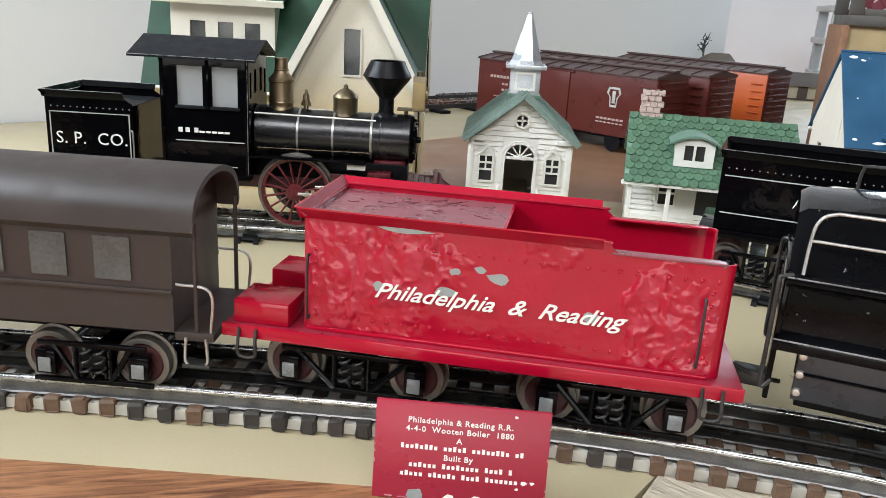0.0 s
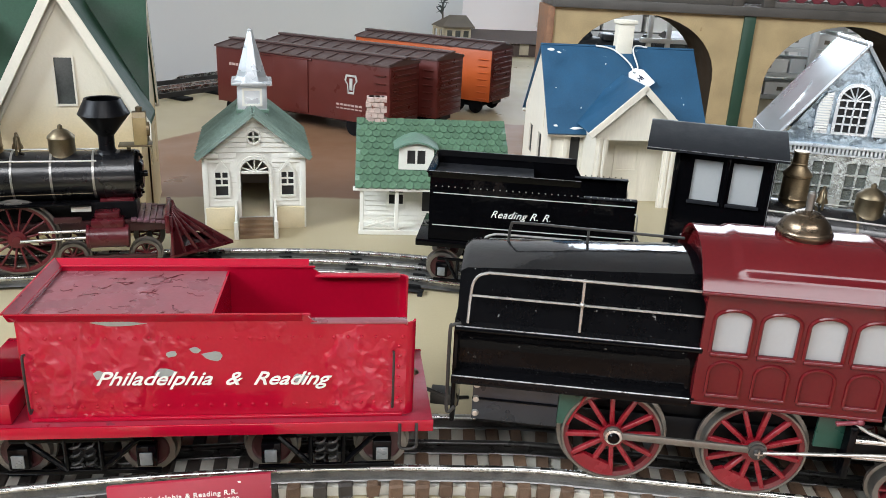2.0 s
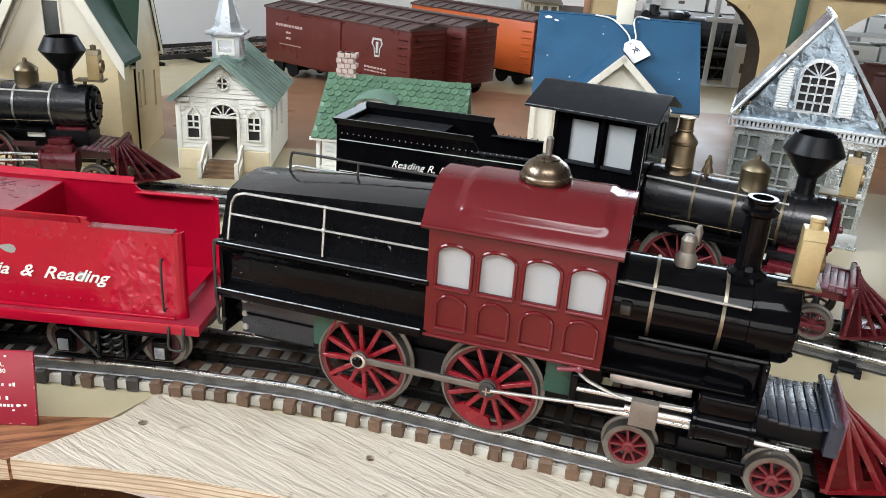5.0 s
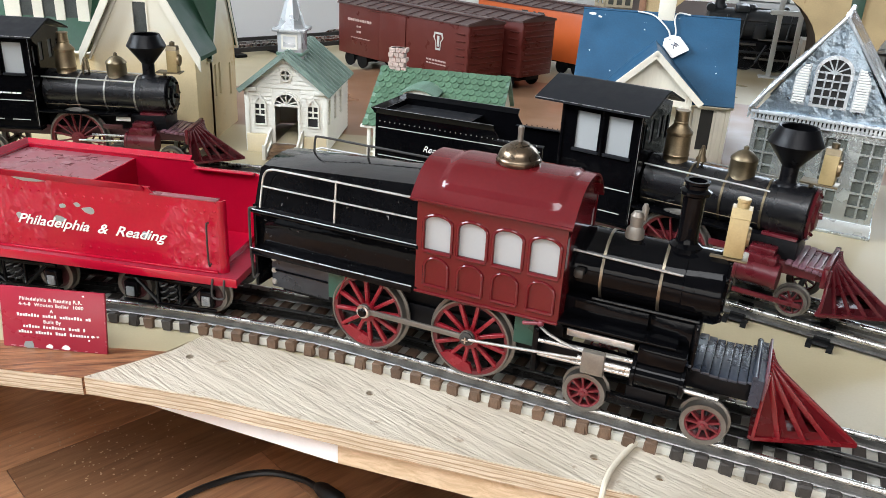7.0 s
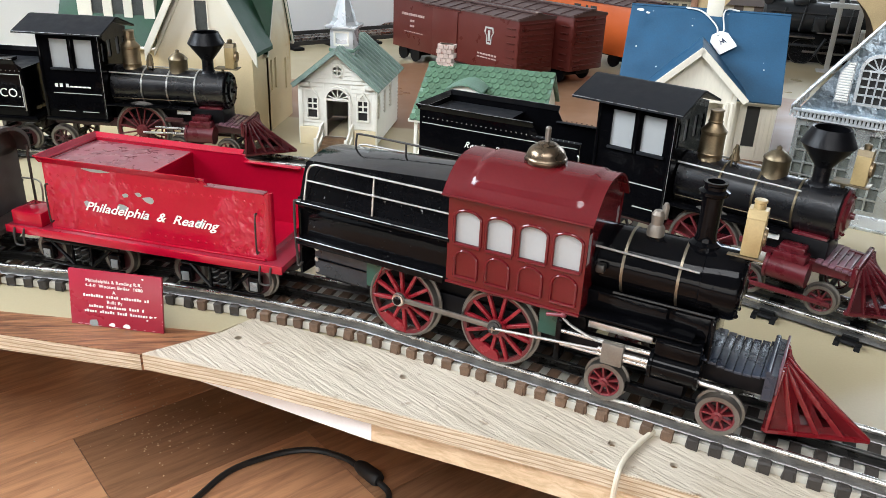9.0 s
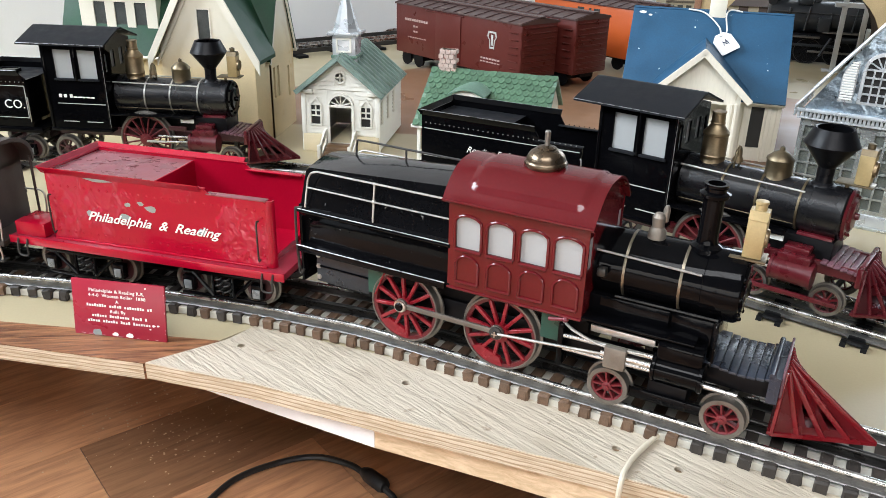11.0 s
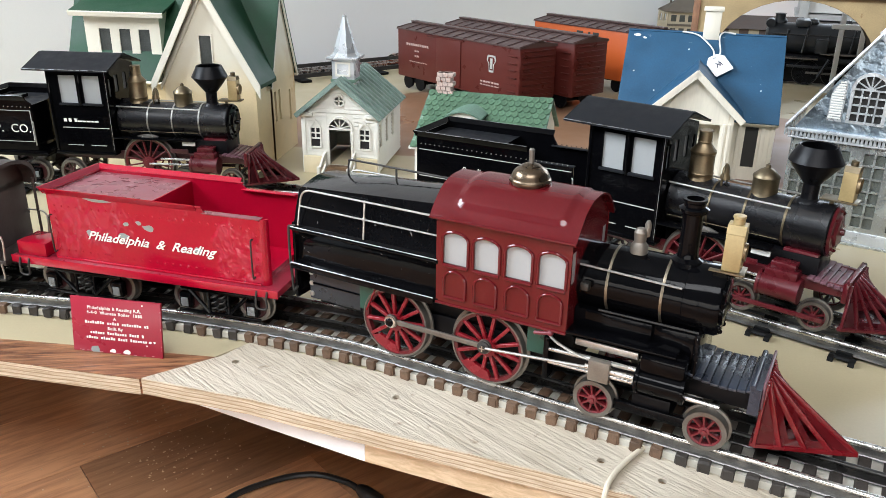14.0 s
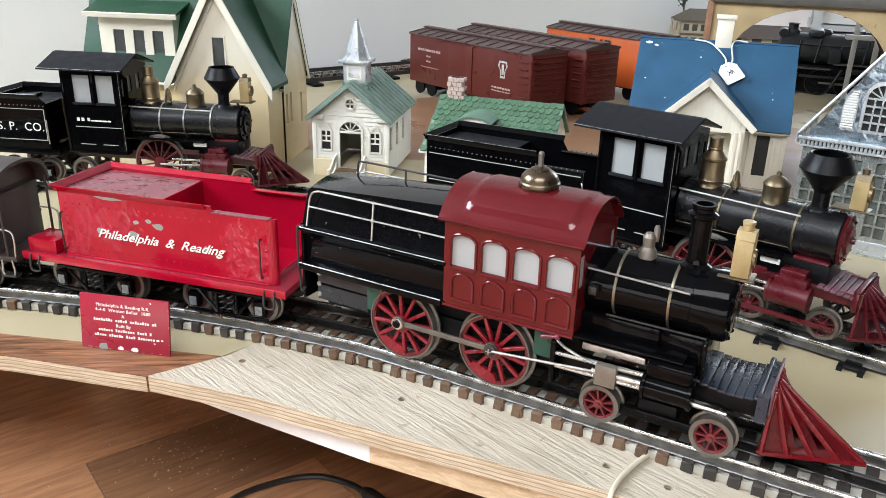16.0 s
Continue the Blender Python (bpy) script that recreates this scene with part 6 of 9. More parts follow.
    # frame and running gear
    for o in (-1, 1):
        part("frame_bar", box(B(), -0.16, 0.072, o * 0.021 - 0.002, o * 0.021 + 0.002, 0.047, 0.0575, 0.0006), gear, e, "dull dark frame bar")
        spoked_wheel(e, -0.0485, o * 0.0315, 0.0465, 0.0318, 16, o, "driving_wheel", colour="wheel_maroon")
        for s in (-0.0065, 0.0535):
            spoked_wheel(e, s, o * 0.0305, 0.0275, 0.0128, 8, o, "truck_wheel", colour="wheel_maroon")
        spoked_wheel(e, -0.150, o * 0.0305, 0.030, 0.0155, 8, o, "trailing_wheel", colour="wheel_dark")
        bm = box(B(), -0.012, 0.062, o * 0.0345 - 0.0012, o * 0.0345 + 0.0012, 0.0255, 0.0295, 0.0005)
        part("truck_frame", bm, gear, e)
        bm = rod(B(), (0.0070, o * 0.0330, 0.0470), (0.0410, o * 0.0330, 0.0465), 0.0098, seg=28)
        rod(bm, (0.0070, o * 0.0330, 0.0470), (0.0095, o * 0.0330, 0.0470), 0.0106, seg=28)
        rod(bm, (0.0385, o * 0.0330, 0.0465), (0.0410, o * 0.0330, 0.0465), 0.0106, seg=28)
        part("cylinder", bm, "cab_red_dull", e, "chipped maroon steam cylinder")
        part("steam_chest", box(B(), 0.0110, 0.0375, o * 0.0295 - 0.0075, o * 0.0295 + 0.0075, 0.0540, 0.0625, 0.0016), "cab_red_dull", e)
        part("chest_cover", box(B(), 0.0140, 0.0345, o * 0.0265 - 0.0065, o * 0.0265 + 0.0065, 0.0620, 0.0680, 0.0014), "cab_red_dull", e)
        part("chest_plate", box(B(), -0.0040, 0.0120, o * 0.0300 - 0.0010, o * 0.0300 + 0.0010, 0.0690, 0.0735, 0.0004), "white_paint", e, "small white plate")
        part("guide_bar", rod(B(), (-0.03, o * 0.0365, 0.0535), (0.010, o * 0.0365, 0.0535), 0.0014), "steel", e)
        part("piston_rod", rod(B(), (-0.045, o * 0.0375, 0.0465), (0.010, o * 0.0365, 0.0475), 0.0014), "steel", e)
        part("side_plate", box(B(), -0.018, 0.004, o * 0.034 - 0.001, o * 0.034 + 0.001, 0.0605, 0.0655, 0.0004), gear, e)
        part("running_board", box(B(), -0.087, 0.012, o * 0.029 - 0.007, o * 0.029 + 0.007, 0.0755, 0.0775, 0.0005), "black", e)
    for s in (-0.0485, -0.0065, 0.0535, -0.150):
        part("axle", rod(B(), (s, -0.027, 0.0465 if s == -0.0485 else 0.0275), (s, 0.027, 0.0465 if s == -0.0485 else 0.0275), 0.0025), "iron", e)
    part("frame_deck", box(B(), -0.085, 0.048, -0.019, 0.019, 0.050, 0.0735, 0.001), "black_matt", e)
    part("saddle", box(B(), 0.018, 0.046, -0.018, 0.018, 0.052, 0.076, 0.001), "cab_red_dull", e)
    # pilot: deck, beam, bars
    # sky reflected in the slats is put into their pale lilac colour
    for k in range(6):
        x = 0.0425 + k * 0.0052
        part("deck_slat", box(B(), x, x + 0.0048, -0.0265, 0.0265, 0.0565 - 0.0006 * k, 0.0588 - 0.0006 * k, 0.0005), "deck_lilac", e, "maroon deck slat with sky sheen in its colour")
    part("buffer_beam", box(B(), 0.0708, 0.0752, -0.030, 0.030, 0.045, 0.0620, 0.0012), "cab_red_dull", e, "maroon buffer beam")
    part("pilot_base", slab(B(), [(0.0732, -0.033), (0.0768, -0.0335), (0.1300, -0.001), (0.1300, 0.001), (0.0768, 0.0335), (0.0732, 0.033)], 0.0228, 0.0252), "cab_red_dull", e)
    for k in range(11):
        f = k / 10
        y = -0.031 + 0.062 * f
        a, b = Vector((0.0762 + 0.0528 * (1 - abs(2 * f - 1)), y, 0.0243)), Vector((0.0762, y * 0.8, 0.060))
        d = b - a
        bm = box(B(), -0.0012, 0.0012, -0.0014, 0.0014, 0, d.length, 0.0003, Matrix.Translation(a) @ d.to_track_quat("Z", "Y").to_matrix().to_4x4())
        part("pilot_bar", bm, "cab_red_dull", e)
    for k in range(10):
        f0, f1 = k / 10, (k + 1) / 10
        ya, yb = -0.031 + 0.062 * f0, -0.031 + 0.062 * f1
        pa, pb = Vector((0.0758 + 0.0528 * (1 - abs(2 * f0 - 1)), ya, 0.0243)), Vector((0.0758 + 0.0528 * (1 - abs(2 * f1 - 1)), yb, 0.0243))
        qa, qb = Vector((0.0758, ya * 0.8, 0.060)), Vector((0.0758, yb * 0.8, 0.060))
        for t0, t1 in (((0.0, 0.16), (0.42, 1.0)) if k in (1, 2, 3, 6, 7, 8) else ((0.0, 1.0),)):
            bm = B()
            bm.faces.new([bm.verts.new(v) for v in (pa.lerp(qa, t0), pb.lerp(qb, t0), pb.lerp(qb, t1), pa.lerp(qa, t1))])
            bmesh.ops.solidify(bm, geom=list(bm.faces), thickness=0.0008)
            part("pilot_sheet", bm, "cab_red_dull", e, smooth=False)
    if letters == "bars":
        for x, w in ((-0.1475, 0.0036), (-0.1415, 0.0036), (-0.1340, 0.0034), (-0.1298, 0.0048), (-0.1242, 0.0044), (-0.1190, 0.0040), (-0.1142, 0.0050), (-0.1084, 0.0044)):
            part("name_bar", box(B(), x, x + w, -0.0349, -0.0345, 0.0945, 0.0962 if w > 0.0037 else 0.0985), "letter", e, smooth=False)
    return e


def far_tender(m, label, s0, s1, top, words, size, tx, long):
    e = thing("tender", m, label, "train tender", "old-time engines on the second track")
    part("deck", box(B(), s0 - 0.012, s1 + 0.012, -0.038, 0.038, 0.0500, 0.0562, 0.0006), "black", e)
    step = s0 + (s1 - s0) * 0.72
    outline = [(s0, 0.057), (s1, 0.057), (s1, top - 0.010), (step + 0.006, top - 0.010), (step, top), (s0, top)] if long else [(s0, 0.057), (s1, 0.057), (s1, top - 0.004), (s1 - 0.006, top), (s0, top)]
    for y in (-0.036, 0.0348):
        o = -1 if y < 0 else 1
        part("side_plate", pierced(B(), outline, [], 0.0012, Matrix.Translation((0, y, 0))), "black", e, "glossy black riveted side plate", smooth=False)
        yo = -0.0364 if y < 0 else 0.0364
        end = step if long else s1 - 0.006
        part("flared_lip", prism(B(), [(yo, top - 0.001), (yo + o * 0.0035, top + 0.0045), (yo + o * 0.0035, top + 0.0055), (yo - o * 0.0012, top + 0.001)], s0 - 0.003, end), "black", e)
        for z in ((0.0700, 0.0990) if long else (0.0680, top - 0.013)):
            part("stripe", box(B(), s0 + 0.002, s1 - 0.002, yo - 0.0002, yo + 0.0002, z - 0.0004, z + 0.0004), "stripe", e, smooth=False)
        for x in (() if long else (s0 + 0.002, s1 - 0.003)):
            part("stripe", box(B(), x, x + 0.001, yo - 0.0002, yo + 0.0002, 0.068, top - 0.013), "stripe", e, smooth=False)
        bm = B()
        k = int((s1 - s0) / 0.0055)
        for i in range(k):
            bmesh.ops.create_icosphere(bm, subdivisions=1, radius=0.0007, matrix=Matrix.Translation((s0 + 0.004 + i * 0.0055, yo, top - 0.0085)))
        tagged(part("rivets", bm, "tinwire" if y < 0 else "black", e), kind="stuff")
        # the lip's highlight is drawn as a thin pale line
        part("worn_edge", tube(B(), [(s0 - 0.002, yo + o * 0.0036, top + 0.0055), (end, yo + o * 0.0036, top + 0.0055)], 0.0003, 1, 6), "edge_glint", e, "pale line painting the lip highlight")
        if long:
            part("top_flange", box(B(), step, s1, min(yo, yo - o * 0.006), max(yo, yo - o * 0.006), top - 0.0102, top - 0.0092, 0.0003), "blackroof", e)
        part("grab_iron", tube(B(), [(s1 - 0.001, o * 0.0365, 0.064), (s1 + 0.001, o * 0.039, 0.067), (s1 + 0.001, o * 0.039, 0.09), (s1 - 0.001, o * 0.0365, 0.093)], 0.0007), "tinwire", e)
    part("rear_plate", box(B(), s0 - 0.0012, s0, -0.036, 0.036, 0.0562, top), "black", e)
    part("rear_lip", prism(B(), [(-0.0398, 0), (0.0398, 0), (0.0398, 0.001), (-0.0398, 0.001)], 0, 0.006, Matrix.Translation((s0 - 0.0045, 0, top + 0.0045)) @ Matrix.Rotation(radians(42), 4, "Y")), "black", e)
    cd = s0 + (s1 - s0) * (0.50 if long else 1.0)
    part("coal_deck", box(B(), s0, cd, -0.0348, 0.0348, top - 0.0065, top - 0.0055), "blackroof", e, "dull dark coal deck", smooth=False)
    part("bulkhead", box(B(), cd, cd + 0.0012, -0.0348, 0.0348, 0.0562, top - 0.0055), "black", e)
    if not long:
        part("filler_hatch", box(B(), s0 + 0.018, s0 + 0.04, -0.012, 0.012, top - 0.0055, top - 0.001, 0.001), "black", e)
    text("lettering", words, size, Matrix.Translation((tx, -0.0369, 0.0805 if long else 0.0795)) @ FACE, "letter", e, "pale serif lettering" if not long else "pale script lettering", shear=0.42 if long else 0.0, spacing=1.05, bold=-0.00003 if long else 0.0)
    if long:
        plain_truck(e, s0 + 0.012, s0 + 0.058, 0.0285, 0.0138)
        plain_truck(e, s1 - 0.058, s1 - 0.012, 0.0285, 0.0138)
    else:
        plain_truck(e, s0 + 0.012, s1 - 0.008, 0.0285, 0.0138)
    part("drawbar", box(B(), s1, s1 + 0.03, -0.004, 0.004, 0.044, 0.048, 0.0006), "iron", e)


E1M, E2M = pose(-0.2035, 0.400, 0, 0, 0, 2.0), pose(0.4255, 0.1560, 0, 0, 0, -31.0)
balloon_engine(E1M, "black old-time engine with brass domes and balloon chimney", "black", "bars", "tinwire")
balloon_engine(E2M, "black old-time engine with maroon smokebox front and brass domes", "cab_red_dull", "", "brass_dull")
far_tender(E1M, "short black tender with white company letters", -0.258, -0.186, 0.1190, "S. P.  CO.", 0.0145, -0.2515, False)
far_tender(pose(0.4495, 0.2080, 0, 0, 0, -20.4), "black riveted tender with pale script lettering", -0.366, -0.191, 0.1135, "Reading R. R.", 0.0092, -0.3140, True)


def coach():
    e = thing("passenger_coach", pose(-0.229, 0.0855, 0, 0, 0, -1.5), "dark brown passenger coach coupled behind the red tender", "railway coach")
    n = 14
    def line(w, top, drop):
        return [(-w * math.cos(math.pi * i / n), drop + (top - drop) * math.sin(math.pi * i / n) ** 0.7) for i in range(n + 1)]
    bm = prism(B(), [(-0.033, 0.048), (0.033, 0.048), (0.033, 0.103), (-0.033, 0.103)], -0.30, -0.012)
    part("body", bm, "coach", e, "dark brown coach body", smooth=False)
    o = line(0.036, 0.126, 0.101)
    part("roof", prism(B(), o + [(-0.033, 0.100), ][:0] + [(y * 0.93, z - 0.003) for y, z in reversed(o)], -0.312, 0.0), "coach", e, "curved dark brown roof")
    part("roof_core", prism(B(), [(y * 0.92, z - 0.003) for y, z in o] , -0.30, -0.012), "coach", e)
    for y in (-0.0335, 0.0335):
        for k in range(8):
            x = -0.05 - k * 0.032
            part("window", box(B(), x, x + 0.018, y - 0.0004, y + 0.0004, 0.074, 0.096), "glass_dark", e, "dark coach window", smooth=False)
        part("waist_rail", box(B(), -0.30, -0.012, y - 0.0008, y + 0.0008, 0.068, 0.0705, 0.0003), "coach", e)
    part("platform", box(B(), -0.012, 0.008, -0.033, 0.033, 0.044, 0.0485, 0.0006), "coach", e)
    for y in (-0.031, 0.031):
        part("end_rail", tube(B(), [(0.006, y, 0.048), (0.006, y, 0.070), (-0.011, y, 0.073)], 0.0008), "tinwire", e)
        part("roof_post", rod(B(), (-0.001, y, 0.048), (-0.001, y, 0.104), 0.0012), "coach", e)
        part("step", box(B(), -0.008, 0.006, y - 0.004, y + 0.004, 0.030, 0.032, 0.0004), "iron", e)
        part("step_hanger", tube(B(), [(-0.006, y * 1.08, 0.046), (-0.006, y * 1.08, 0.032), (0.004, y * 1.08, 0.032), (0.004, y * 1.08, 0.046)], 0.0008), "tinwire", e)
    part("underframe", box(B(), -0.30, 0.0, -0.012, 0.012, 0.037, 0.048), "black_matt", e)
    part("coupler", box(B(), 0.006, 0.022, -0.0035, 0.0035, 0.040, 0.046, 0.0008), "brass_dull", e)
    plain_truck(e, -0.078, -0.030, 0.0285, 0.0138)
    plain_truck(e, -0.285, -0.235, 0.0285, 0.0138)


coach()


# ---------------------------------------------------------------- buildings
def church():
    e = thing("model_church", pose(-0.0488, 0.5134, 0, 0, 0, -1.6) @ Matrix.Diagonal((1, 1, 1.03, 1)), "ivory toy church with green roof and silver spire", "model church")
    W, D, ZW, ZP = 0.0510, 0.145, 0.081, 0.121
    gable = [(-W, 0.002), (W, 0.002), (W, ZW), (0, ZP), (-W, ZW)]
    door = arch(-0.0155, 0.0155, 0.0125, 0.0755, 0.0145, 10)
    wins = []
    for c in (-0.0345, 0.0345):
        wins.append([(c - 0.0068, 0.036), (c + 0.0068, 0.036), (c + 0.0068, 0.0615), (c, 0.0705), (c - 0.0068, 0.0615)])
    ros = [(0.0062 * math.cos(2 * math.pi * i / 16), 0.0985 + 0.0062 * math.sin(2 * math.pi * i / 16)) for i in range(16)]
    part("front_wall", pierced(B(), gable, [door, *wins, ros], 0.003), "white", e, "ivory clapboard front", smooth=False)
    part("rear_wall", pierced(B(), gable, [], 0.003, Matrix.Translation((0, D - 0.003, 0))), "white", e, smooth=False)
    for o in (-1, 1):
        hs = [rect(0.016 + k * 0.036, 0.027 + k * 0.036, 0.034, 0.066) for k in range(3)]
        m = Matrix.Translation((W if o > 0 else -W + 0.003, 0.0, 0)) @ Matrix.Rotation(radians(90), 4, "Z")
        part("side_wall", pierced(B(), rect(0.0031, D - 0.0031, 0.002, ZW), hs, 0.003, m), "white", e, smooth=False)
        for k in range(3):
            part("side_window", box(B(), o * (W - 0.0022) - 0.0003, o * (W - 0.0022) + 0.0003, 0.016 + k * 0.036, 0.027 + k * 0.036, 0.034, 0.066), "step_brown", e, smooth=False)
    # lapped boards
    for k in range(15):
        z = 0.004 + k * 0.0052
        for x0, x1 in (((-W, -0.0435), (-0.0255, -0.0185), (0.0185, 0.0255), (0.0435, W)) if 0.031 < z < 0.07 else ((-W, -0.0185), (0.0185, W))):
            part("clapboard", prism(B(), [(-0.0012, z), (0, z), (0, z + 0.0046), (-0.0002, z + 0.0046)], x0, x1), "white", e, smooth=False)
        for o in (-1, 1):
            for y0, y1 in (((0.0, 0.0145), (0.0285, 0.0505), (0.0645, 0.0865), (0.1005, D)) if 0.031 < z < 0.067 else ((0.0, D),)):
                if o < 0:
                    y0, y1 = D - y1, D - y0
                bm = prism(B(), [(-0.001, z), (0, z), (0, z + 0.0046), (-0.0002, z + 0.0046)], y0, y1, Matrix.Translation((o * W, 0 if o > 0 else D, 0)) @ Matrix.Rotation(radians(90 * o), 4, "Z"))
                part("clapboard", bm, "white", e, smooth=False)
    for k in range(7):
        z = 0.0825 + k * 0.0052
        h = W * (ZP - z - 0.0046) / (ZP - ZW)
        for x0, x1 in (((-h, -0.0075), (0.0075, h)) if 0.089 < z + 0.002 < 0.106 else ((-h, h),)):
            if x1 - x0 > 0.003:
                part("clapboard", prism(B(), [(-0.0012, z), (0, z), (0, z + 0.0046), (-0.0002, z + 0.0046)], x0, x1), "white", e, smooth=False)
    for x in (-W, W):
        part("corner_post", box(B(), x - 0.003, x + 0.003, -0.0022, 0.004, 0.0, ZW - 0.003, 0.0006), "white", e)
    # yellowed foundation blocks either side of the steps
    for o in (-1, 1):
        part("plinth", box(B(), min(o * 0.0225, o * (W + 0.001)), max(o * 0.0225, o * (W + 0.001)), -0.0042, 0.0, 0.0, 0.0235, 0.0006), "ivory_stained", e, "yellowed ivory foundation block")
        part("eave_return", box(B(), min(o * 0.037, o * (W + 0.003)), max(o * 0.037, o * (W + 0.003)), -0.0045, 0.0, ZW - 0.004, ZW + 0.001, 0.0005), "white", e)
    # door with fan light
    ring = arch(-0.0185, 0.0185, 0.0125, 0.0785, 0.0175, 12)
    part("door_frame", pierced(B(), ring, [arch(-0.0150, 0.0150, 0.0126, 0.0752, 0.0142, 12)], 0.0022, Matrix.Translation((0, -0.0024, 0))), "white", e)
    bm = box(B(), -0.0155, 0.0155, -0.0016, 0.0004, 0.0595, 0.0625, 0.0004)
    for a in (90, 55, 125, 20, 160):
        rod(bm, (0, -0.0006, 0.0615), (0.0138 * math.cos(radians(a)), -0.0006, 0.0615 + 0.0132 * math.sin(radians(a))), 0.0008, seg=6)
    part("fan_light", bm, "white", e)
    part("doorway_floor", box(B(), -0.0155, 0.0155, 0.0, D - 0.01, 0.010, 0.0125), "ivory_stained", e)
    for c in (-0.0345, 0.0345):
        ring = [(c - 0.0085, 0.0345), (c + 0.0085, 0.0345), (c + 0.0085, 0.0625), (c, 0.0745), (c - 0.0085, 0.0625)]
        hole = [(c - 0.0064, 0.0362), (c + 0.0064, 0.0362), (c + 0.0064, 0.0612), (c, 0.0698), (c - 0.0064, 0.0612)]
        w = part("window", pierced(B(), ring, [hole], 0.0022, Matrix.Translation((0, -0.0024, 0))), "white", e, "pointed ivory window frame")
        bm = box(B(), c - 0.0009, c + 0.0009, -0.0012, 0.0004, 0.0475, 0.068)
        for z in (0.0475, 0.0545, 0.0622):
            box(bm, c - 0.0065, c + 0.0065, -0.0012, 0.0004, z - 0.0009, z + 0.0009)
        pierced(bm, [(c - 0.0066, 0.0615), (c + 0.0066, 0.0615), (c, 0.0700)], [], 0.0012, Matrix.Translation((0, -0.0004, 0)))
        part("window_grille", bm, "white", w, smooth=False)
        part("pane", box(B(), c - 0.0066, c + 0.0066, 0.0016, 0.002, 0.036, 0.0690), "dark", w, smooth=False)
    bm = lathe(B(), [(0.0060, 0), (0.0080, 0), (0.0080, 0.0022), (0.0060, 0.0022), (0.0060, 0)], 24, Matrix.Translation((0, 0, 0.0985)) @ Matrix.Rotation(radians(90), 4, "X"))
    rw = part("rose_window", bm, "white", e)
    bm = box(B(), -0.0008, 0.0008, -0.001, 0.0005, 0.0925, 0.1045)
    box(bm, -0.006, 0.006, -0.001, 0.0005, 0.0977, 0.0993)
    part("rose_cross", bm, "white", rw, smooth=False)
    # front steps with hand rails
    for k in range(4):
        part("step", box(B(), -0.0175, 0.0175, -0.036 + 0.008 * k, 0.0 if k == 3 else -0.028 + 0.008 * k + 0.006, 0.0, 0.0032 + 0.003 * k), "step_brown", e, "worn brown step", smooth=False)
    for o in (-1, 1):
        bm = pierced(B(), [(-0.036, 0.0), (0.0, 0.0), (0.0, 0.031), (-0.012, 0.029), (-0.032, 0.017), (-0.036, 0.017)], [[(-0.029, 0.004), (-0.006, 0.014), (-0.006, 0.022), (-0.029, 0.0115)]], 0.0025, Matrix.Translation((o * 0.0205 + 0.00125, 0, 0)) @ Matrix.Rotation(radians(90), 4, "Z"))
        part("stair_rail", bm, "white", e, "ivory stair rail")
        part("newel_post", box(B(), o * 0.0205 - 0.0022, o * 0.0205 + 0.0022, -0.039, -0.0345, 0.0, 0.0185, 0.0005), "white", e)
    # roof of lapped strips
    slope = math.hypot(W + 0.009, ZP - 0.078)
    ang = math.atan2(ZP + 0.003 - 0.0765, W + 0.009)
    for o in (-1, 1):
        m = Matrix.Translation((0, 0, ZP + 0.0035)) @ (Matrix.Identity(4) if o > 0 else Matrix.Diagonal((-1, 1, 1, 1))) @ Matrix.Rotation(ang, 4, "Y")
        part("roof_slope", box(B(), 0.0, slope + 0.002, -0.010, D + 0.008, -0.0028, 0.0, 0, m), "green_pale", e, "pale green lapped roof", smooth=False)
        n = 11
        for k in range(n):
            y = -0.010 + (D + 0.018) * k / n
            bm = prism(B(), [(y, 0.0002), (y + 0.0118, 0.0002), (y + 0.0118, 0.0010), (y, 0.0034)], 0.0, slope + 0.002, m)
            part("roof_strip", bm, "green_pale", e, smooth=False)
        part("barge_board", box(B(), 0.0, slope + 0.001, -0.011, -0.009, -0.0028, 0.0005, 0.0003, m), "green_pale", e, smooth=False)
    # tower and spire
    yt = 0.038
    part("tower", box(B(), -0.0155, 0.0155, yt - 0.0155, yt + 0.0155, 0.104, 0.1475, 0.0006), "silver_flat", e, "silver painted tower")
    part("tower_band", box(B(), -0.0172, 0.0172, yt - 0.0172, yt + 0.0172, 0.1185, 0.1225, 0.0006), "green_roof", e)
    part("tower_panel", pierced(B(), rect(-0.0105, 0.0105, 0.126, 0.1445), [rect(-0.0080, 0.0080, 0.1285, 0.142)], 0.0012, Matrix.Translation((0, yt - 0.0167, 0))), "white", e)
    part("cornice", box(B(), -0.0212, 0.0212, yt - 0.0212, yt + 0.0212, 0.1475, 0.1515, 0.001), "silver_flat", e)
    bm = lathe(B(), [(0.0195, 0.1515), (0.0165, 0.1555), (0.0028, 0.2000), (0.0030, 0.2015), (0, 0.2035)], 8, Matrix.Translation((0, yt, 0)) @ Matrix.Rotation(radians(22.5), 4, "Z"))
    part("spire", bm, "silver_flat", e, "bright silver faceted spire", smooth=False)


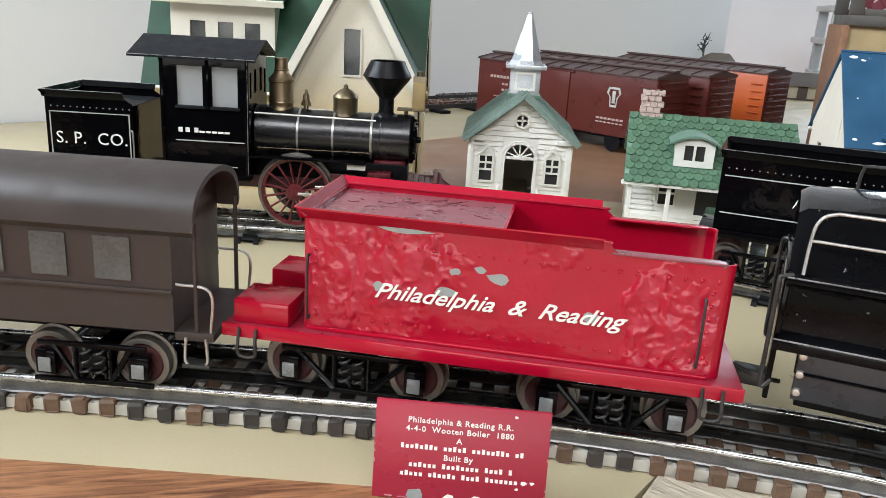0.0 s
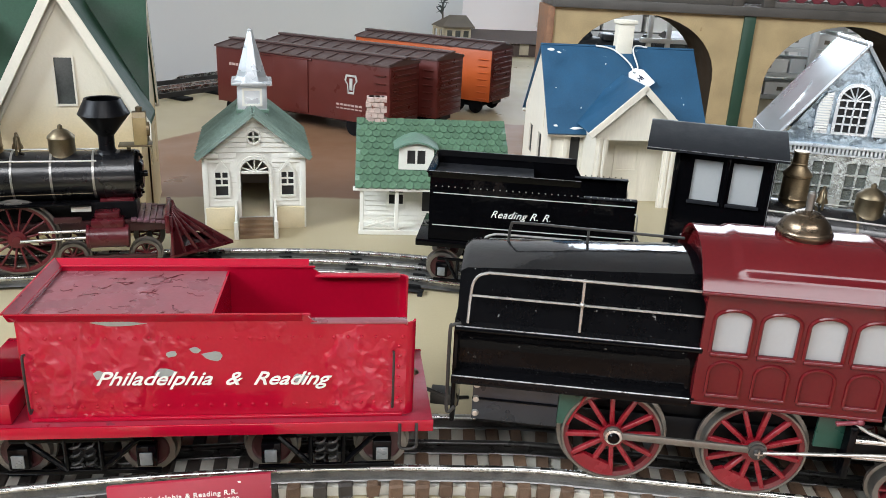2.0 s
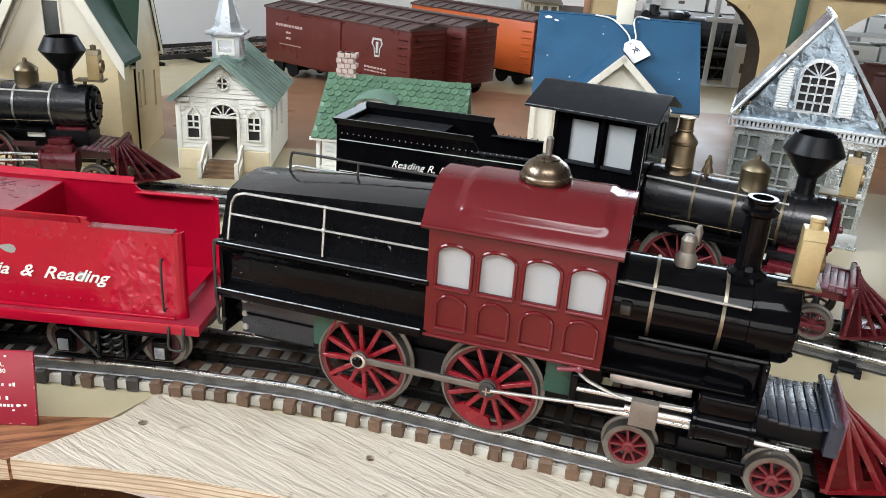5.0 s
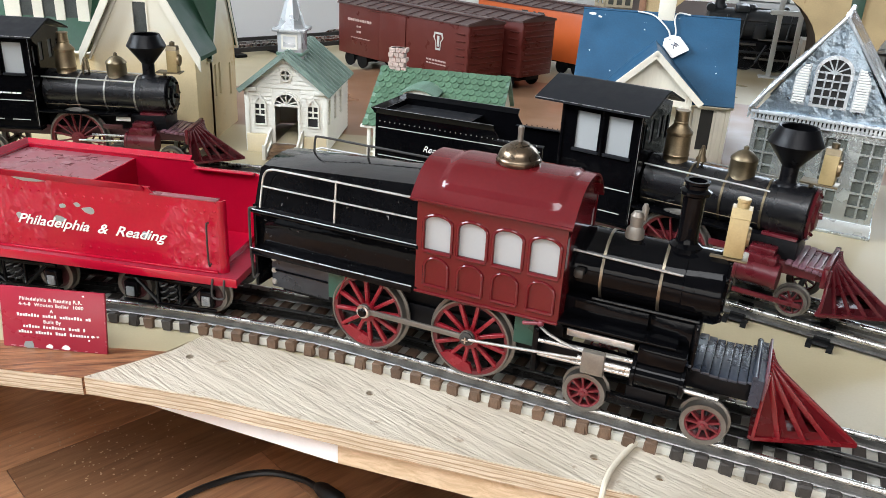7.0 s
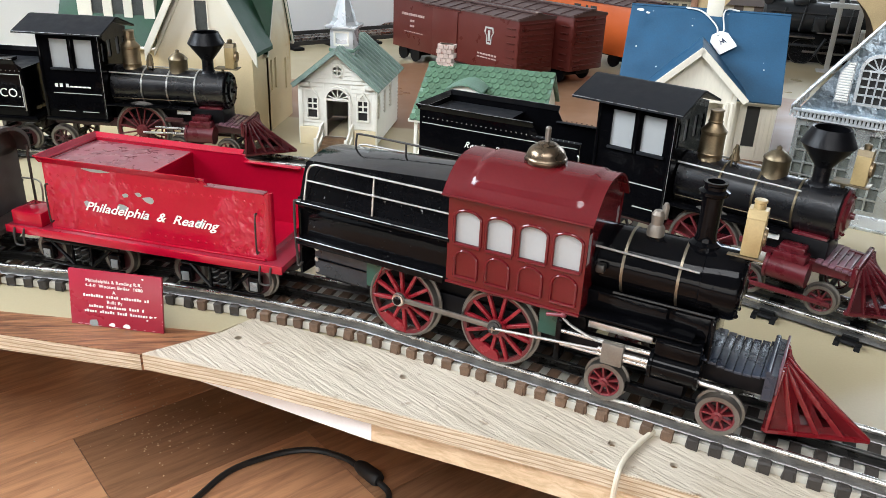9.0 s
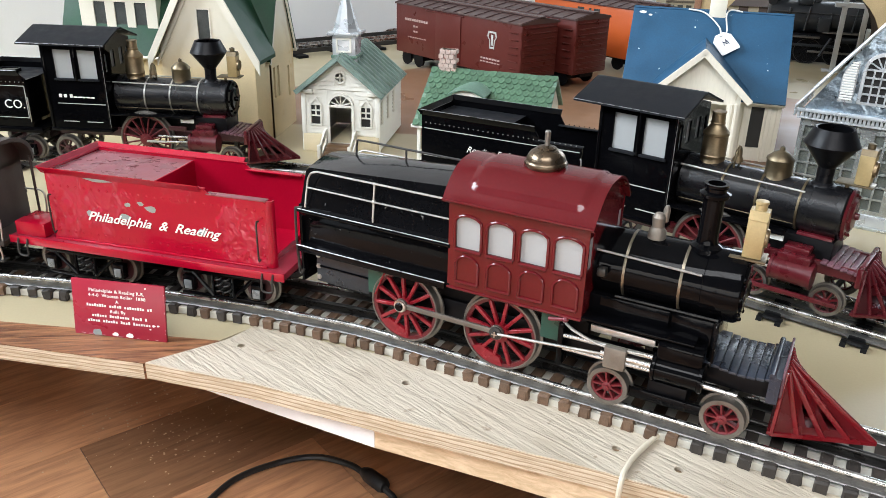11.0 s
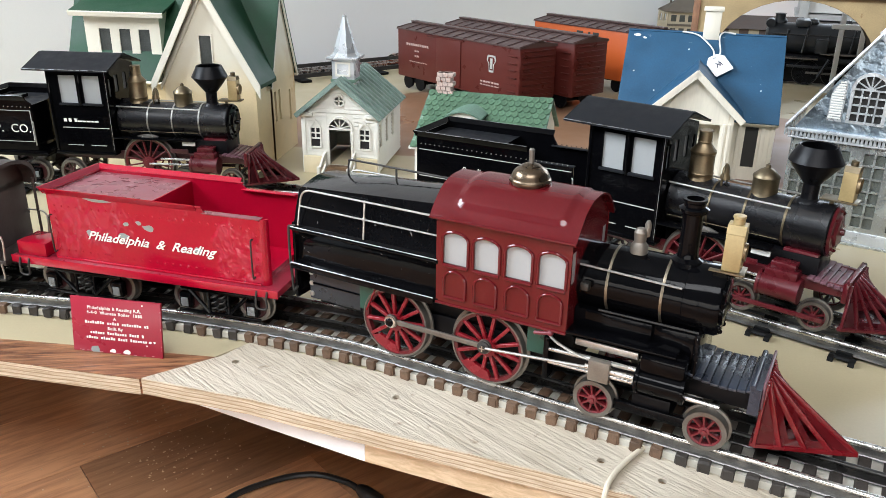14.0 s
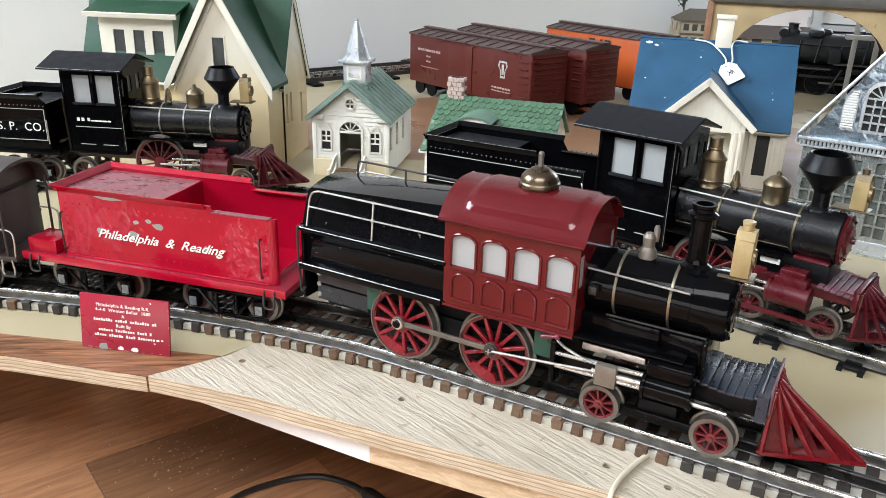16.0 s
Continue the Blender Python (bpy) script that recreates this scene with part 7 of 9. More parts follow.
def cottage():
    e = thing("model_cottage", pose(0.1515, 0.5435, 0, 0, 0, -9.5) @ Matrix.Diagonal((1.05, 1, 1.04, 1)), "white toy cottage with green scalloped roof and porch", "model house")
    ridge, ef, eb = (0.0, 0.1085), (-0.083, 0.052), (0.062, 0.062)
    X = 0.081
    part("side_wall", pierced(B(), [(-0.052, 0.0), (0.054, 0.0), (0.054, 0.064), (0.0, 0.103), (-0.052, 0.070)], [], 0.003, Matrix.Translation((-X + 0.008, 0, 0)) @ Matrix.Rotation(radians(90), 4, "Z")), "white", e, smooth=False)
    part("side_wall", pierced(B(), [(-0.052, 0.0), (0.054, 0.0), (0.054, 0.064), (0.0, 0.103), (-0.052, 0.070)], [rect(-0.03, -0.015, 0.026, 0.05), rect(0.012, 0.03, 0.026, 0.05)], 0.003, Matrix.Translation((X - 0.005, 0, 0)) @ Matrix.Rotation(radians(90), 4, "Z")), "cardboard", e, smooth=False)
    part("front_wall", pierced(B(), rect(-X + 0.008, X - 0.008, 0.0, 0.069), [rect(-0.046, -0.030, 0.026, 0.050), rect(-0.010, 0.010, 0.008, 0.05), rect(0.03, 0.046, 0.026, 0.050)], 0.003, Matrix.Translation((0, -0.052, 0))), "white", e, smooth=False)
    part("rear_wall", pierced(B(), rect(-X + 0.008, X - 0.008, 0.0, 0.063), [], 0.003, Matrix.Translation((0, 0.051, 0))), "white", e, smooth=False)
    for k in range(12):
        z = 0.003 + k * 0.0054
        for x0, x1 in (((-X + 0.008, -0.048), (-0.028, -0.012), (0.012, 0.028), (0.048, X - 0.008)) if 0.018 < z < 0.052 else ((-X + 0.008, X - 0.008),)):
            part("clapboard", prism(B(), [(-0.0532, z), (-0.052, z), (-0.052, z + 0.0048), (-0.0522, z + 0.0048)], x0, x1), "white", e, smooth=False)
    for c in (-0.038, 0.038):
        w = part("window", pierced(B(), rect(c - 0.0095, c + 0.0095, 0.0245, 0.0515), [rect(c - 0.0075, c + 0.0075, 0.0265, 0.0372), rect(c - 0.0075, c + 0.0075, 0.0392, 0.0495)], 0.002, Matrix.Translation((0, -0.0542, 0))), "white", e, "ivory sash window", smooth=False)
        part("pane", box(B(), c - 0.008, c + 0.008, -0.0505, -0.0502, 0.026, 0.05), "dark", w, smooth=False)
    part("door", box(B(), -0.010, 0.010, -0.0505, -0.0495, 0.008, 0.05), "dark", e, smooth=False)
    # porch
    part("porch_floor", box(B(), -X + 0.004, X - 0.004, -0.080, -0.052, 0.0, 0.005, 0.0005), "white", e, smooth=False)
    for x in (-0.074, -0.038, 0.02, 0.074):
        part("porch_post", box(B(), x - 0.002, x + 0.002, -0.079, -0.075, 0.005, 0.0555, 0.0004), "white", e, smooth=False)
    part("porch_beam", box(B(), -0.083, 0.083, -0.0825, -0.0785, 0.0485, 0.0525, 0.0005), "white", e, smooth=False)
    for x0, x1 in ((-0.072, -0.040), (0.022, 0.072)):
        bm = box(B(), x0, x1, -0.0785, -0.0765, 0.018, 0.020)
        box(bm, x0, x1, -0.0785, -0.0765, 0.0065, 0.008)
        rod(bm, (x0, -0.0775, 0.0075), (x1, -0.0775, 0.019), 0.0009, seg=6)
        rod(bm, (x0, -0.0775, 0.019), (x1, -0.0775, 0.0075), 0.0009, seg=6)
        part("porch_rail", bm, "white", e, "crossed porch rail", smooth=False)
    # scalloped roof
    for (y, z), lab in ((ef, "front"), (eb, "rear")):
        d = Vector((0, y, z - ridge[1]))
        L = math.hypot(y, z - ridge[1])
        ang = math.atan2(ridge[1] - z, abs(y))
        m = Matrix.Translation((0, 0, ridge[1])) @ (Matrix.Identity(4) if y < 0 else Matrix.Rotation(math.pi, 4, "Z")) @ Matrix.Rotation(ang, 4, "X")
        part("roof_slope", box(B(), -X, X, -L, 0.0, -0.0025, 0.0, 0, m), "green_roof", e, "green scalloped roof", smooth=False)
        if y < 0:
            rows, nsc = 11, 19
            wsc = 2 * X / nsc
            pts = [(-wsc * 0.48, 0.011, 0.0004)] + [(wsc * 0.48 * math.cos(math.pi + math.pi * i / 5), 0.0045 + 0.0045 * math.sin(math.pi + math.pi * i / 5), 0.0013) for i in range(6)] + [(wsc * 0.48, 0.011, 0.0004)]
            npt = len(pts)
            me = bpy.data.meshes.new("shingle")
            me.from_pydata(pts + [(p[0], p[1], 0.0001) for p in pts], [], [tuple(range(npt))] + [(i, i + 1, npt + i + 1, npt + i) for i in range(npt - 1)])
            me.materials.append(M["scallop"])
            rng = random.Random(17)
            for r in range(rows):
                yb = -L + (L / rows) * r - 0.0015
                for k in range(nsc - (r % 2)):
                    x = -X + wsc * (k + (0.5 if r % 2 == 0 else 1.0))
                    ob = new("shingle", me)
                    ob.parent = e
                    ob.matrix_basis = m @ Matrix.Translation((x, yb + rng.uniform(-0.0006, 0.0006), rng.uniform(0, 0.0004))) @ Matrix.Rotation(rng.uniform(-0.05, 0.05), 4, "Z")
    # dormer and chimney
    dm = new("dormer")
    dm.parent = e
    dm.matrix_basis = Matrix.Translation((-0.0185, 0, 0.0035)) @ Matrix.Diagonal((1.1, 1, 1, 1))
    part("dormer_wall", pierced(B(), [(-0.0165, 0.064), (0.0165, 0.064), (0.0165, 0.087), (0, 0.0925), (-0.0165, 0.087)], [rect(-0.0085, -0.001, 0.070, 0.0845), rect(0.001, 0.0085, 0.070, 0.0845)], 0.003, Matrix.Translation((0, -0.064, 0))), "white", dm, "white dormer front", smooth=False)
    part("pane", box(B(), -0.009, 0.009, -0.0622, -0.0618, 0.069, 0.085), "dark", dm, smooth=False)
    part("dormer_body", prism(B(), [(-0.061, 0.064), (-0.061, 0.0855), (-0.020, 0.0855), (-0.02, 0.064)], -0.0155, 0.0155), "white", dm, smooth=False)
    nn = 8
    o = [(-0.021 + 0.042 * i / nn, 0.0865 + 0.008 * math.sin(math.pi * i / nn)) for i in range(nn + 1)]
    bm = pierced(B(), o + [(x, z - 0.002) for x, z in reversed(o)], [], 0.056, Matrix.Translation((0, -0.068, 0)))
    part("dormer_roof", bm, "green_roof", dm, "curved green dormer roof")
    bm = B()
    rng = random.Random(8)
    for k in range(6):
        z = 0.098 + k * 0.0058
        for i in range(3):
            x = -0.0715 + i * 0.0068 + (0.003 if k % 2 else 0)
            part("brick", box(B(), x, x + 0.0062, -0.0065 + rng.uniform(0, 0.001), 0.009, z, z + 0.0052, 0.0004), "brick_white", e, smooth=False)
    part("chimney_core", box(B(), -0.0705, -0.0515, -0.0045, 0.008, 0.095, 0.1322), "brick_white", e, smooth=False)


M["scallop"] = mat("green_scallops", (0.085, 0.165, 0.098), 0.5, per_object=0.16, var=0.4, scale=45, bump=0.5, bscale=150, dirt=(0.24, 0.28, 0.19), dirt_amt=0.16, dirt_scale=70)


def blue_house():
    e = thing("model_house", pose(0.4280, 0.5890, 0, 0, 0, -9.6), "cream toy house with blue roof and hanging price tag", "model house")
    hx, ridge, zf, yb = 0.1068, (0.092, 0.1862), 0.0848, 0.186
    ang = math.atan2(ridge[1] - zf, ridge[0])
    gable = [(0.012, 0.0), (yb - 0.012, 0.0), (yb - 0.012, 0.094), (ridge[0], 0.180), (0.012, 0.094)]
    for x in (-hx + 0.006, hx - 0.003):
        part("gable_wall", pierced(B(), gable, [rect(0.05, 0.072, 0.03, 0.07), rect(0.112, 0.134, 0.03, 0.07)], 0.003, Matrix.Translation((x, 0, 0)) @ Matrix.Rotation(radians(90), 4, "Z")), "cardboard", e, "cream gable wall", smooth=False)
        part("pane", box(B(), x - 0.0008, x - 0.0004, 0.045, 0.14, 0.028, 0.072), "dark", e, smooth=False)
    part("front_wall", pierced(B(), rect(-hx + 0.003, hx - 0.003, 0.0, 0.092), [rect(-0.073, -0.060, 0.032, 0.078), rect(0.067, 0.084, 0.018, 0.074)], 0.003, Matrix.Translation((0, 0.012, 0))), "cardboard", e, "cream front wall", smooth=False)
    part("pane", box(B(), -hx + 0.02, hx - 0.02, 0.0152, 0.0156, 0.015, 0.08), "dark", e, smooth=False)
    part("rear_wall", pierced(B(), rect(-hx + 0.003, hx - 0.003, 0.0, 0.092), [], 0.003, Matrix.Translation((0, yb - 0.015, 0))), "cardboard", e, smooth=False)
    for x in (-0.102, -0.080, -0.056, 0.060, 0.090, 0.102):
        part("corner_board", box(B(), x - 0.0028, x + 0.0028, 0.0092, 0.012, 0.0, 0.083, 0.0004), "cardboard", e, smooth=False)
    for y0, s, o in ((0.0, 1, 1), (yb, -1, -1)):
        L = math.hypot(ridge[0] + 0.001, ridge[1] - zf)
        m = Matrix.Translation((0, ridge[0], ridge[1])) @ (Matrix.Identity(4) if o > 0 else Matrix.Rotation(math.pi, 4, "Z")) @ Matrix.Rotation(ang, 4, "X")
        part("roof_slope", box(B(), -hx, hx, -L - 0.002, 0.001, -0.003, 0.0, 0.0006, m), "blue", e, "matt blue roof with chipped edges", smooth=False)
        part("fascia", box(B(), -hx, hx, -L - 0.0024, -L + 0.0006, -0.0072, -0.0031, 0.0004, m), "cardboard", e, smooth=False)
    # front cross gable over the porch
    px, pw, pz, ey = -0.004, 0.0635, 0.1548, 0.0955
    part("porch_gable", pierced(B(), [(px - 0.052, 0.0), (px - 0.036, 0.0), (px - 0.036, 0.086), (px + 0.036, 0.086), (px + 0.036, 0.0), (px + 0.052, 0.0), (px + 0.052, 0.099), (px, 0.1455), (px - 0.052, 0.099)], [], 0.003, Matrix.Translation((0, -0.047, 0))), "cardboard", e, "cream porch gable", smooth=False)
    part("porch_back", pierced(B(), rect(px - 0.05, px + 0.05, 0.0, 0.095), [], 0.003, Matrix.Translation((0, -0.018, 0))), "cardboard", e, smooth=False)
    part("porch_door", pierced(B(), rect(px - 0.018, px + 0.016, 0.0, 0.074), [rect(px - 0.014, px + 0.012, 0.042, 0.068)], 0.0015, Matrix.Translation((0, -0.0195, 0))), "house_white", e, "cream panelled porch door", smooth=False)
    for x in (px - 0.052, px + 0.049):
        part("porch_side", box(B(), x, x + 0.003, -0.044, 0.012, 0.0, 0.098), "cardboard", e, smooth=False)
    for x in (px - 0.047, px - 0.041, px + 0.041, px + 0.047):
        part("porch_trim", box(B(), x - 0.0018, x + 0.0018, -0.0495, -0.047, 0.0, 0.088, 0.0004), "cardboard", e, smooth=False)
    pa = math.atan2(pz - ey, pw)
    pl = math.hypot(pz - ey, pw)
    for o in (1, -1):
        m = Matrix.Translation((px, 0, pz)) @ (Matrix.Identity(4) if o > 0 else Matrix.Diagonal((-1, 1, 1, 1))) @ Matrix.Rotation(pa, 4, "Y")
        part("porch_roof", box(B(), 0.0, pl, -0.055, 0.045, -0.0025, 0.0, 0, m), "blue", e, "blue porch roof", smooth=False)
        part("barge_board", box(B(), 0.0, pl + 0.002, -0.0575, -0.0545, -0.007, 0.0012, 0.0005, m), "cardboard", e, "cream barge board", smooth=False)
    # chimney
    ch = part("chimney", box(B(), -0.004, 0.018, ridge[0] - 0.008, ridge[0] + 0.010, 0.168, 0.216, 0.0008), "house_white", e, "ivory chimney")
    part("chimney_cap", box(B(), -0.0065, 0.0205, ridge[0] - 0.0105, ridge[0] + 0.0125, 0.216, 0.221, 0.0008), "house_white", ch)
    # worn spots on the blue paint
    rng = random.Random(21)
    m = Matrix.Translation((0, ridge[0], ridge[1])) @ Matrix.Rotation(ang, 4, "X")
    for x, d, w, h in ((-0.093, -0.010, 0.006, 0.0025), (-0.083, -0.014, 0.003, 0.002), (-0.096, -0.128, 0.004, 0.002), (-0.07, -0.131, 0.008, 0.002), (-0.091, -0.07, 0.0012, 0.001), (0.03, -0.05, 0.001, 0.001), (-0.02, -0.03, 0.001, 0.0012), (0.08, -0.09, 0.0012, 0.001), (-0.06, -0.1, 0.001, 0.001)):
        bm = slab(B(), [(x + w * math.cos(2 * math.pi * k / 7) * rng.uniform(0.6, 1.2), d + h * math.sin(2 * math.pi * k / 7) * rng.uniform(0.6, 1.2)) for k in range(7)], 0.0, 0.0004)
        bmesh.ops.transform(bm, matrix=m, verts=bm.verts)
        part("paint_chip", bm, "tag", e, smooth=False)
    # price tag on its string
    t = thing("price_tag", e.matrix_basis @ Matrix.Translation((0.0215, 0.0495, 0.1475)) @ Matrix.Rotation(ang, 4, "X") @ Matrix.Rotation(radians(36), 4, "Z"), "white paper price tag tied on with string", "price tag")
    out = [(-0.0125, -0.016), (0.0125, -0.016), (0.0135, -0.013), (0.0135, 0.008), (0.006, 0.016), (-0.006, 0.016), (-0.0135, 0.008), (-0.0135, -0.013)]
    hole = [(0.0016 * math.cos(2 * math.pi * i / 10), 0.0115 + 0.0016 * math.sin(2 * math.pi * i / 10)) for i in range(10)]
    part("paper", pierced(B(), out, [hole], 0.0006, Matrix.Translation((0, 0, 0.0032)) @ Matrix.Rotation(radians(-90), 4, "X")), "tag", t, smooth=False)
    part("written_mark", tube(B(), [(-0.004, -0.004, 0.0036), (-0.001, 0.001, 0.0036), (0.001, -0.003, 0.0036), (0.003, 0.002, 0.0036), (0.004, -0.004, 0.0036)], 0.0005), "ink", t)
    part("written_mark", tube(B(), [(-0.003, 0.003, 0.0036), (0.0, 0.0, 0.0036), (0.003, 0.0045, 0.0036)], 0.0005), "ink", t)
    tw = t.matrix_basis.inverted() @ e.matrix_basis
    part("string", tube(B(), [(0, 0.0115, 0.0035), tuple(tw @ Vector((0.022, 0.064, 0.1625))), tuple(tw @ Vector((0.019, 0.081, 0.180))), tuple(tw @ Vector((0.024, 0.090, 0.1875))), tuple(tw @ Vector((0.040, 0.090, 0.186)))], 0.0011), "string", t)
    part("string", tube(B(), [(0, 0.0115, 0.0035), tuple(tw @ Vector((0.012, 0.068, 0.166))), tuple(tw @ Vector((-0.002, 0.079, 0.1785))), tuple(tw @ Vector((-0.014, 0.086, 0.184))), tuple(tw @ Vector((-0.032, 0.088, 0.186)))], 0.0011), "string", t)


def a_house():
    e = thing("model_house", pose(-0.24, 0.502, 0), "tall white toy house with steep dark green roof", "model house")
    cx, hw, apex, eave = 0.0165, 0.064, 0.2565, 0.111
    gz = 0.1247          # foot of the steep front roof
    out = [(cx - hw, 0.0), (cx + hw, 0.0), (cx + hw, 0.132), (cx, 0.2485), (cx - hw, 0.132)]
    part("front_gable", pierced(B(), out, [rect(0.0072, 0.0245, 0.1370, 0.1830), rect(-0.02, 0.0, 0.02, 0.075), rect(0.032, 0.052, 0.02, 0.075)], 0.003), "house_tan", e, "cream gable front with yellowish patches", smooth=False)
    w = part("window", pierced(B(), rect(0.0060, 0.0257, 0.1357, 0.1843), [rect(0.0078, 0.0239, 0.1378, 0.1822)], 0.0018, Matrix.Translation((0, -0.0012, 0))), "house_white", e, smooth=False)
    part("pane", box(B(), 0.0068, 0.0249, 0.0010, 0.0014, 0.136, 0.184), "glass_dark", w, "dark streaked window pane", smooth=False)
    part("pane", box(B(), -0.024, 0.056, 0.0031, 0.0035, 0.015, 0.08), "glass_dark", w, smooth=False)
    # main block
    x0, x1, yf, yr, zr, yb = -0.219, 0.086, 0.046, 0.108, 0.245, 0.170
    for x in (x0 + 0.006, x1 - 0.004):
        hs = [rect(0.066, 0.074, 0.055, 0.098), rect(0.084, 0.092, 0.055, 0.098), rect(0.130, 0.138, 0.045, 0.09)]
        part("side_wall", pierced(B(), [(yf + 0.010, 0.0), (yb - 0.010, 0.0), (yb - 0.010, 0.120), (yr, zr - 0.012), (yf + 0.010, 0.120)], hs, 0.003, Matrix.Translation((x, 0, 0)) @ Matrix.Rotation(radians(90), 4, "Z")), "house_tan", e, "yellowish side wall with narrow windows", smooth=False)
        part("pane", box(B(), x - 0.0036, x - 0.0032, yf + 0.014, yb - 0.014, 0.03, 0.11), "glass_dark", e, smooth=False)
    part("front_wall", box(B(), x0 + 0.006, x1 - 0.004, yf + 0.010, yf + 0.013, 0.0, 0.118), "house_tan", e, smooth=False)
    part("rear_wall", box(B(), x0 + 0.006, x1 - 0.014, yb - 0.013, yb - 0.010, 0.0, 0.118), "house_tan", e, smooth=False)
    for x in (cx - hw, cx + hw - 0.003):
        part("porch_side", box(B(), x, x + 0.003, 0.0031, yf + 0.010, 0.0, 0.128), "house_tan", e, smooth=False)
    a = math.atan2(zr - eave, yr - yf)
    L = math.hypot(zr - eave, yr - yf)
    for o in (1, -1):
        m = Matrix.Translation((0, yr, zr)) @ (Matrix.Identity(4) if o > 0 else Matrix.Rotation(math.pi, 4, "Z")) @ Matrix.Rotation(a, 4, "X")
        xa, xb = (x0, x1) if o > 0 else (-x1, -x0)
        part("main_roof", box(B(), xa, xb, -L - 0.003, 0.001, -0.003, 0.0, 0.0004, m), "green_dark", e, "dark green main roof", smooth=False)
        part("roof_edge", box(B(), xa, xb, -L - 0.004, -L - 0.001, -0.006, 0.0004, 0.0004, m), "house_white", e, smooth=False)
        xe = xb - 0.002 if o > 0 else xa
        part("roof_edge", box(B(), xe, xe + 0.002, -L - 0.003, 0.001, -0.0075, -0.0031, 0.0003, m), "house_white", e, smooth=False)
    # steep front roof
    sa = math.atan2(apex - gz + 0.003, hw + 0.0105)
    sl = math.hypot(apex - gz + 0.003, hw + 0.0105)
    for o in (1, -1):
        m = Matrix.Translation((cx, 0, apex)) @ (Matrix.Identity(4) if o > 0 else Matrix.Diagonal((-1, 1, 1, 1))) @ Matrix.Rotation(sa, 4, "Y")
        w2 = (hw + 0.0105) * o
        bm = B()
        tops = [bm.verts.new(v) for v in ((cx, -0.012, apex), (cx + w2, -0.012, gz - 0.003), (cx + w2, yf + 0.008, gz - 0.003), (cx, yr - 0.002, zr - 0.001))]
        lows = [bm.verts.new(v.co + Vector((0, 0, -0.005))) for v in tops]
        bm.faces.new(tops)
        bm.faces.new(lows)
        for i in range(4):
            bm.faces.new((tops[i], tops[(i + 1) % 4], lows[(i + 1) % 4], lows[i]))
        part("gable_roof", bm, "green_dark", e, "dark green steep roof", smooth=False)
    def chevron(y, t, up, down, grow, material, nm):
        w2, hh = hw + 0.0105 + grow, apex - gz + 0.003
        s = hh / (hw + 0.0105)
        pts = [(cx - w2, apex - s * w2 + up), (cx, apex + up), (cx + w2, apex - s * w2 + up), (cx + w2, apex - s * w2 - down), (cx, apex - down), (cx - w2, apex - s * w2 - down)]
        part(nm, pierced(B(), pts, [], t, Matrix.Translation((0, y, 0))), material, e, "white barge boards meeting at the peak" if nm == "barge_board" else "", smooth=False)
    chevron(-0.0150, 0.0029, 0.0016, 0.016, 0.001, "house_white", "barge_board")
    chevron(-0.0030, 0.0029, -0.0170, 0.024, -0.006, "house_white", "inner_trim")
    # dormer with three windows
    d = new("dormer")
    d.parent = e
    # the dormer sits deeper in the roof, drawn out in proportion
    d.matrix_basis = Matrix.Translation((0.467, -1.0191, 0.3199)) @ Matrix.Scale(1.0208, 4) @ Matrix.Translation((-0.467, 1.0191, -0.3199))
    y = 0.040
    hs = [rect(c - 0.0082, c + 0.0082, 0.148, 0.182) for c in (-0.1475, -0.118, -0.0895)]
    part("dormer_wall", pierced(B(), rect(-0.176, -0.066, 0.138, 0.2035), hs, 0.003, Matrix.Translation((0, y, 0))), "house_white", d, "white dormer front", smooth=False)
    for c in (-0.1475, -0.118, -0.0895):
        part("pane", box(B(), c - 0.0095, c + 0.0095, y + 0.0016, y + 0.002, 0.147, 0.183), "glass_dark", d, "dark streaked pane", smooth=False)
    part("dormer_side", prism(B(), [(y + 0.003, 0.138), (y + 0.003, 0.2035), (y + 0.078, 0.218), (y + 0.03, 0.145)], -0.069, -0.066), "house_white", d, smooth=False)
    part("dormer_side", prism(B(), [(y + 0.003, 0.138), (y + 0.003, 0.2035), (y + 0.078, 0.218), (y + 0.03, 0.145)], -0.176, -0.173), "house_white", d, smooth=False)
    m = Matrix.Translation((0, y - 0.012, 0.2035)) @ Matrix.Rotation(radians(16), 4, "X")
    part("dormer_roof", box(B(), -0.190, -0.054, 0.0, 0.09, 0.0, 0.003, 0.0004, m), "green_dark", d, "green dormer roof", smooth=False)
    part("dormer_fascia", box(B(), -0.1905, -0.0535, -0.002, 0.001, -0.004, 0.0028, 0.0004, m), "house_white", d, smooth=False)


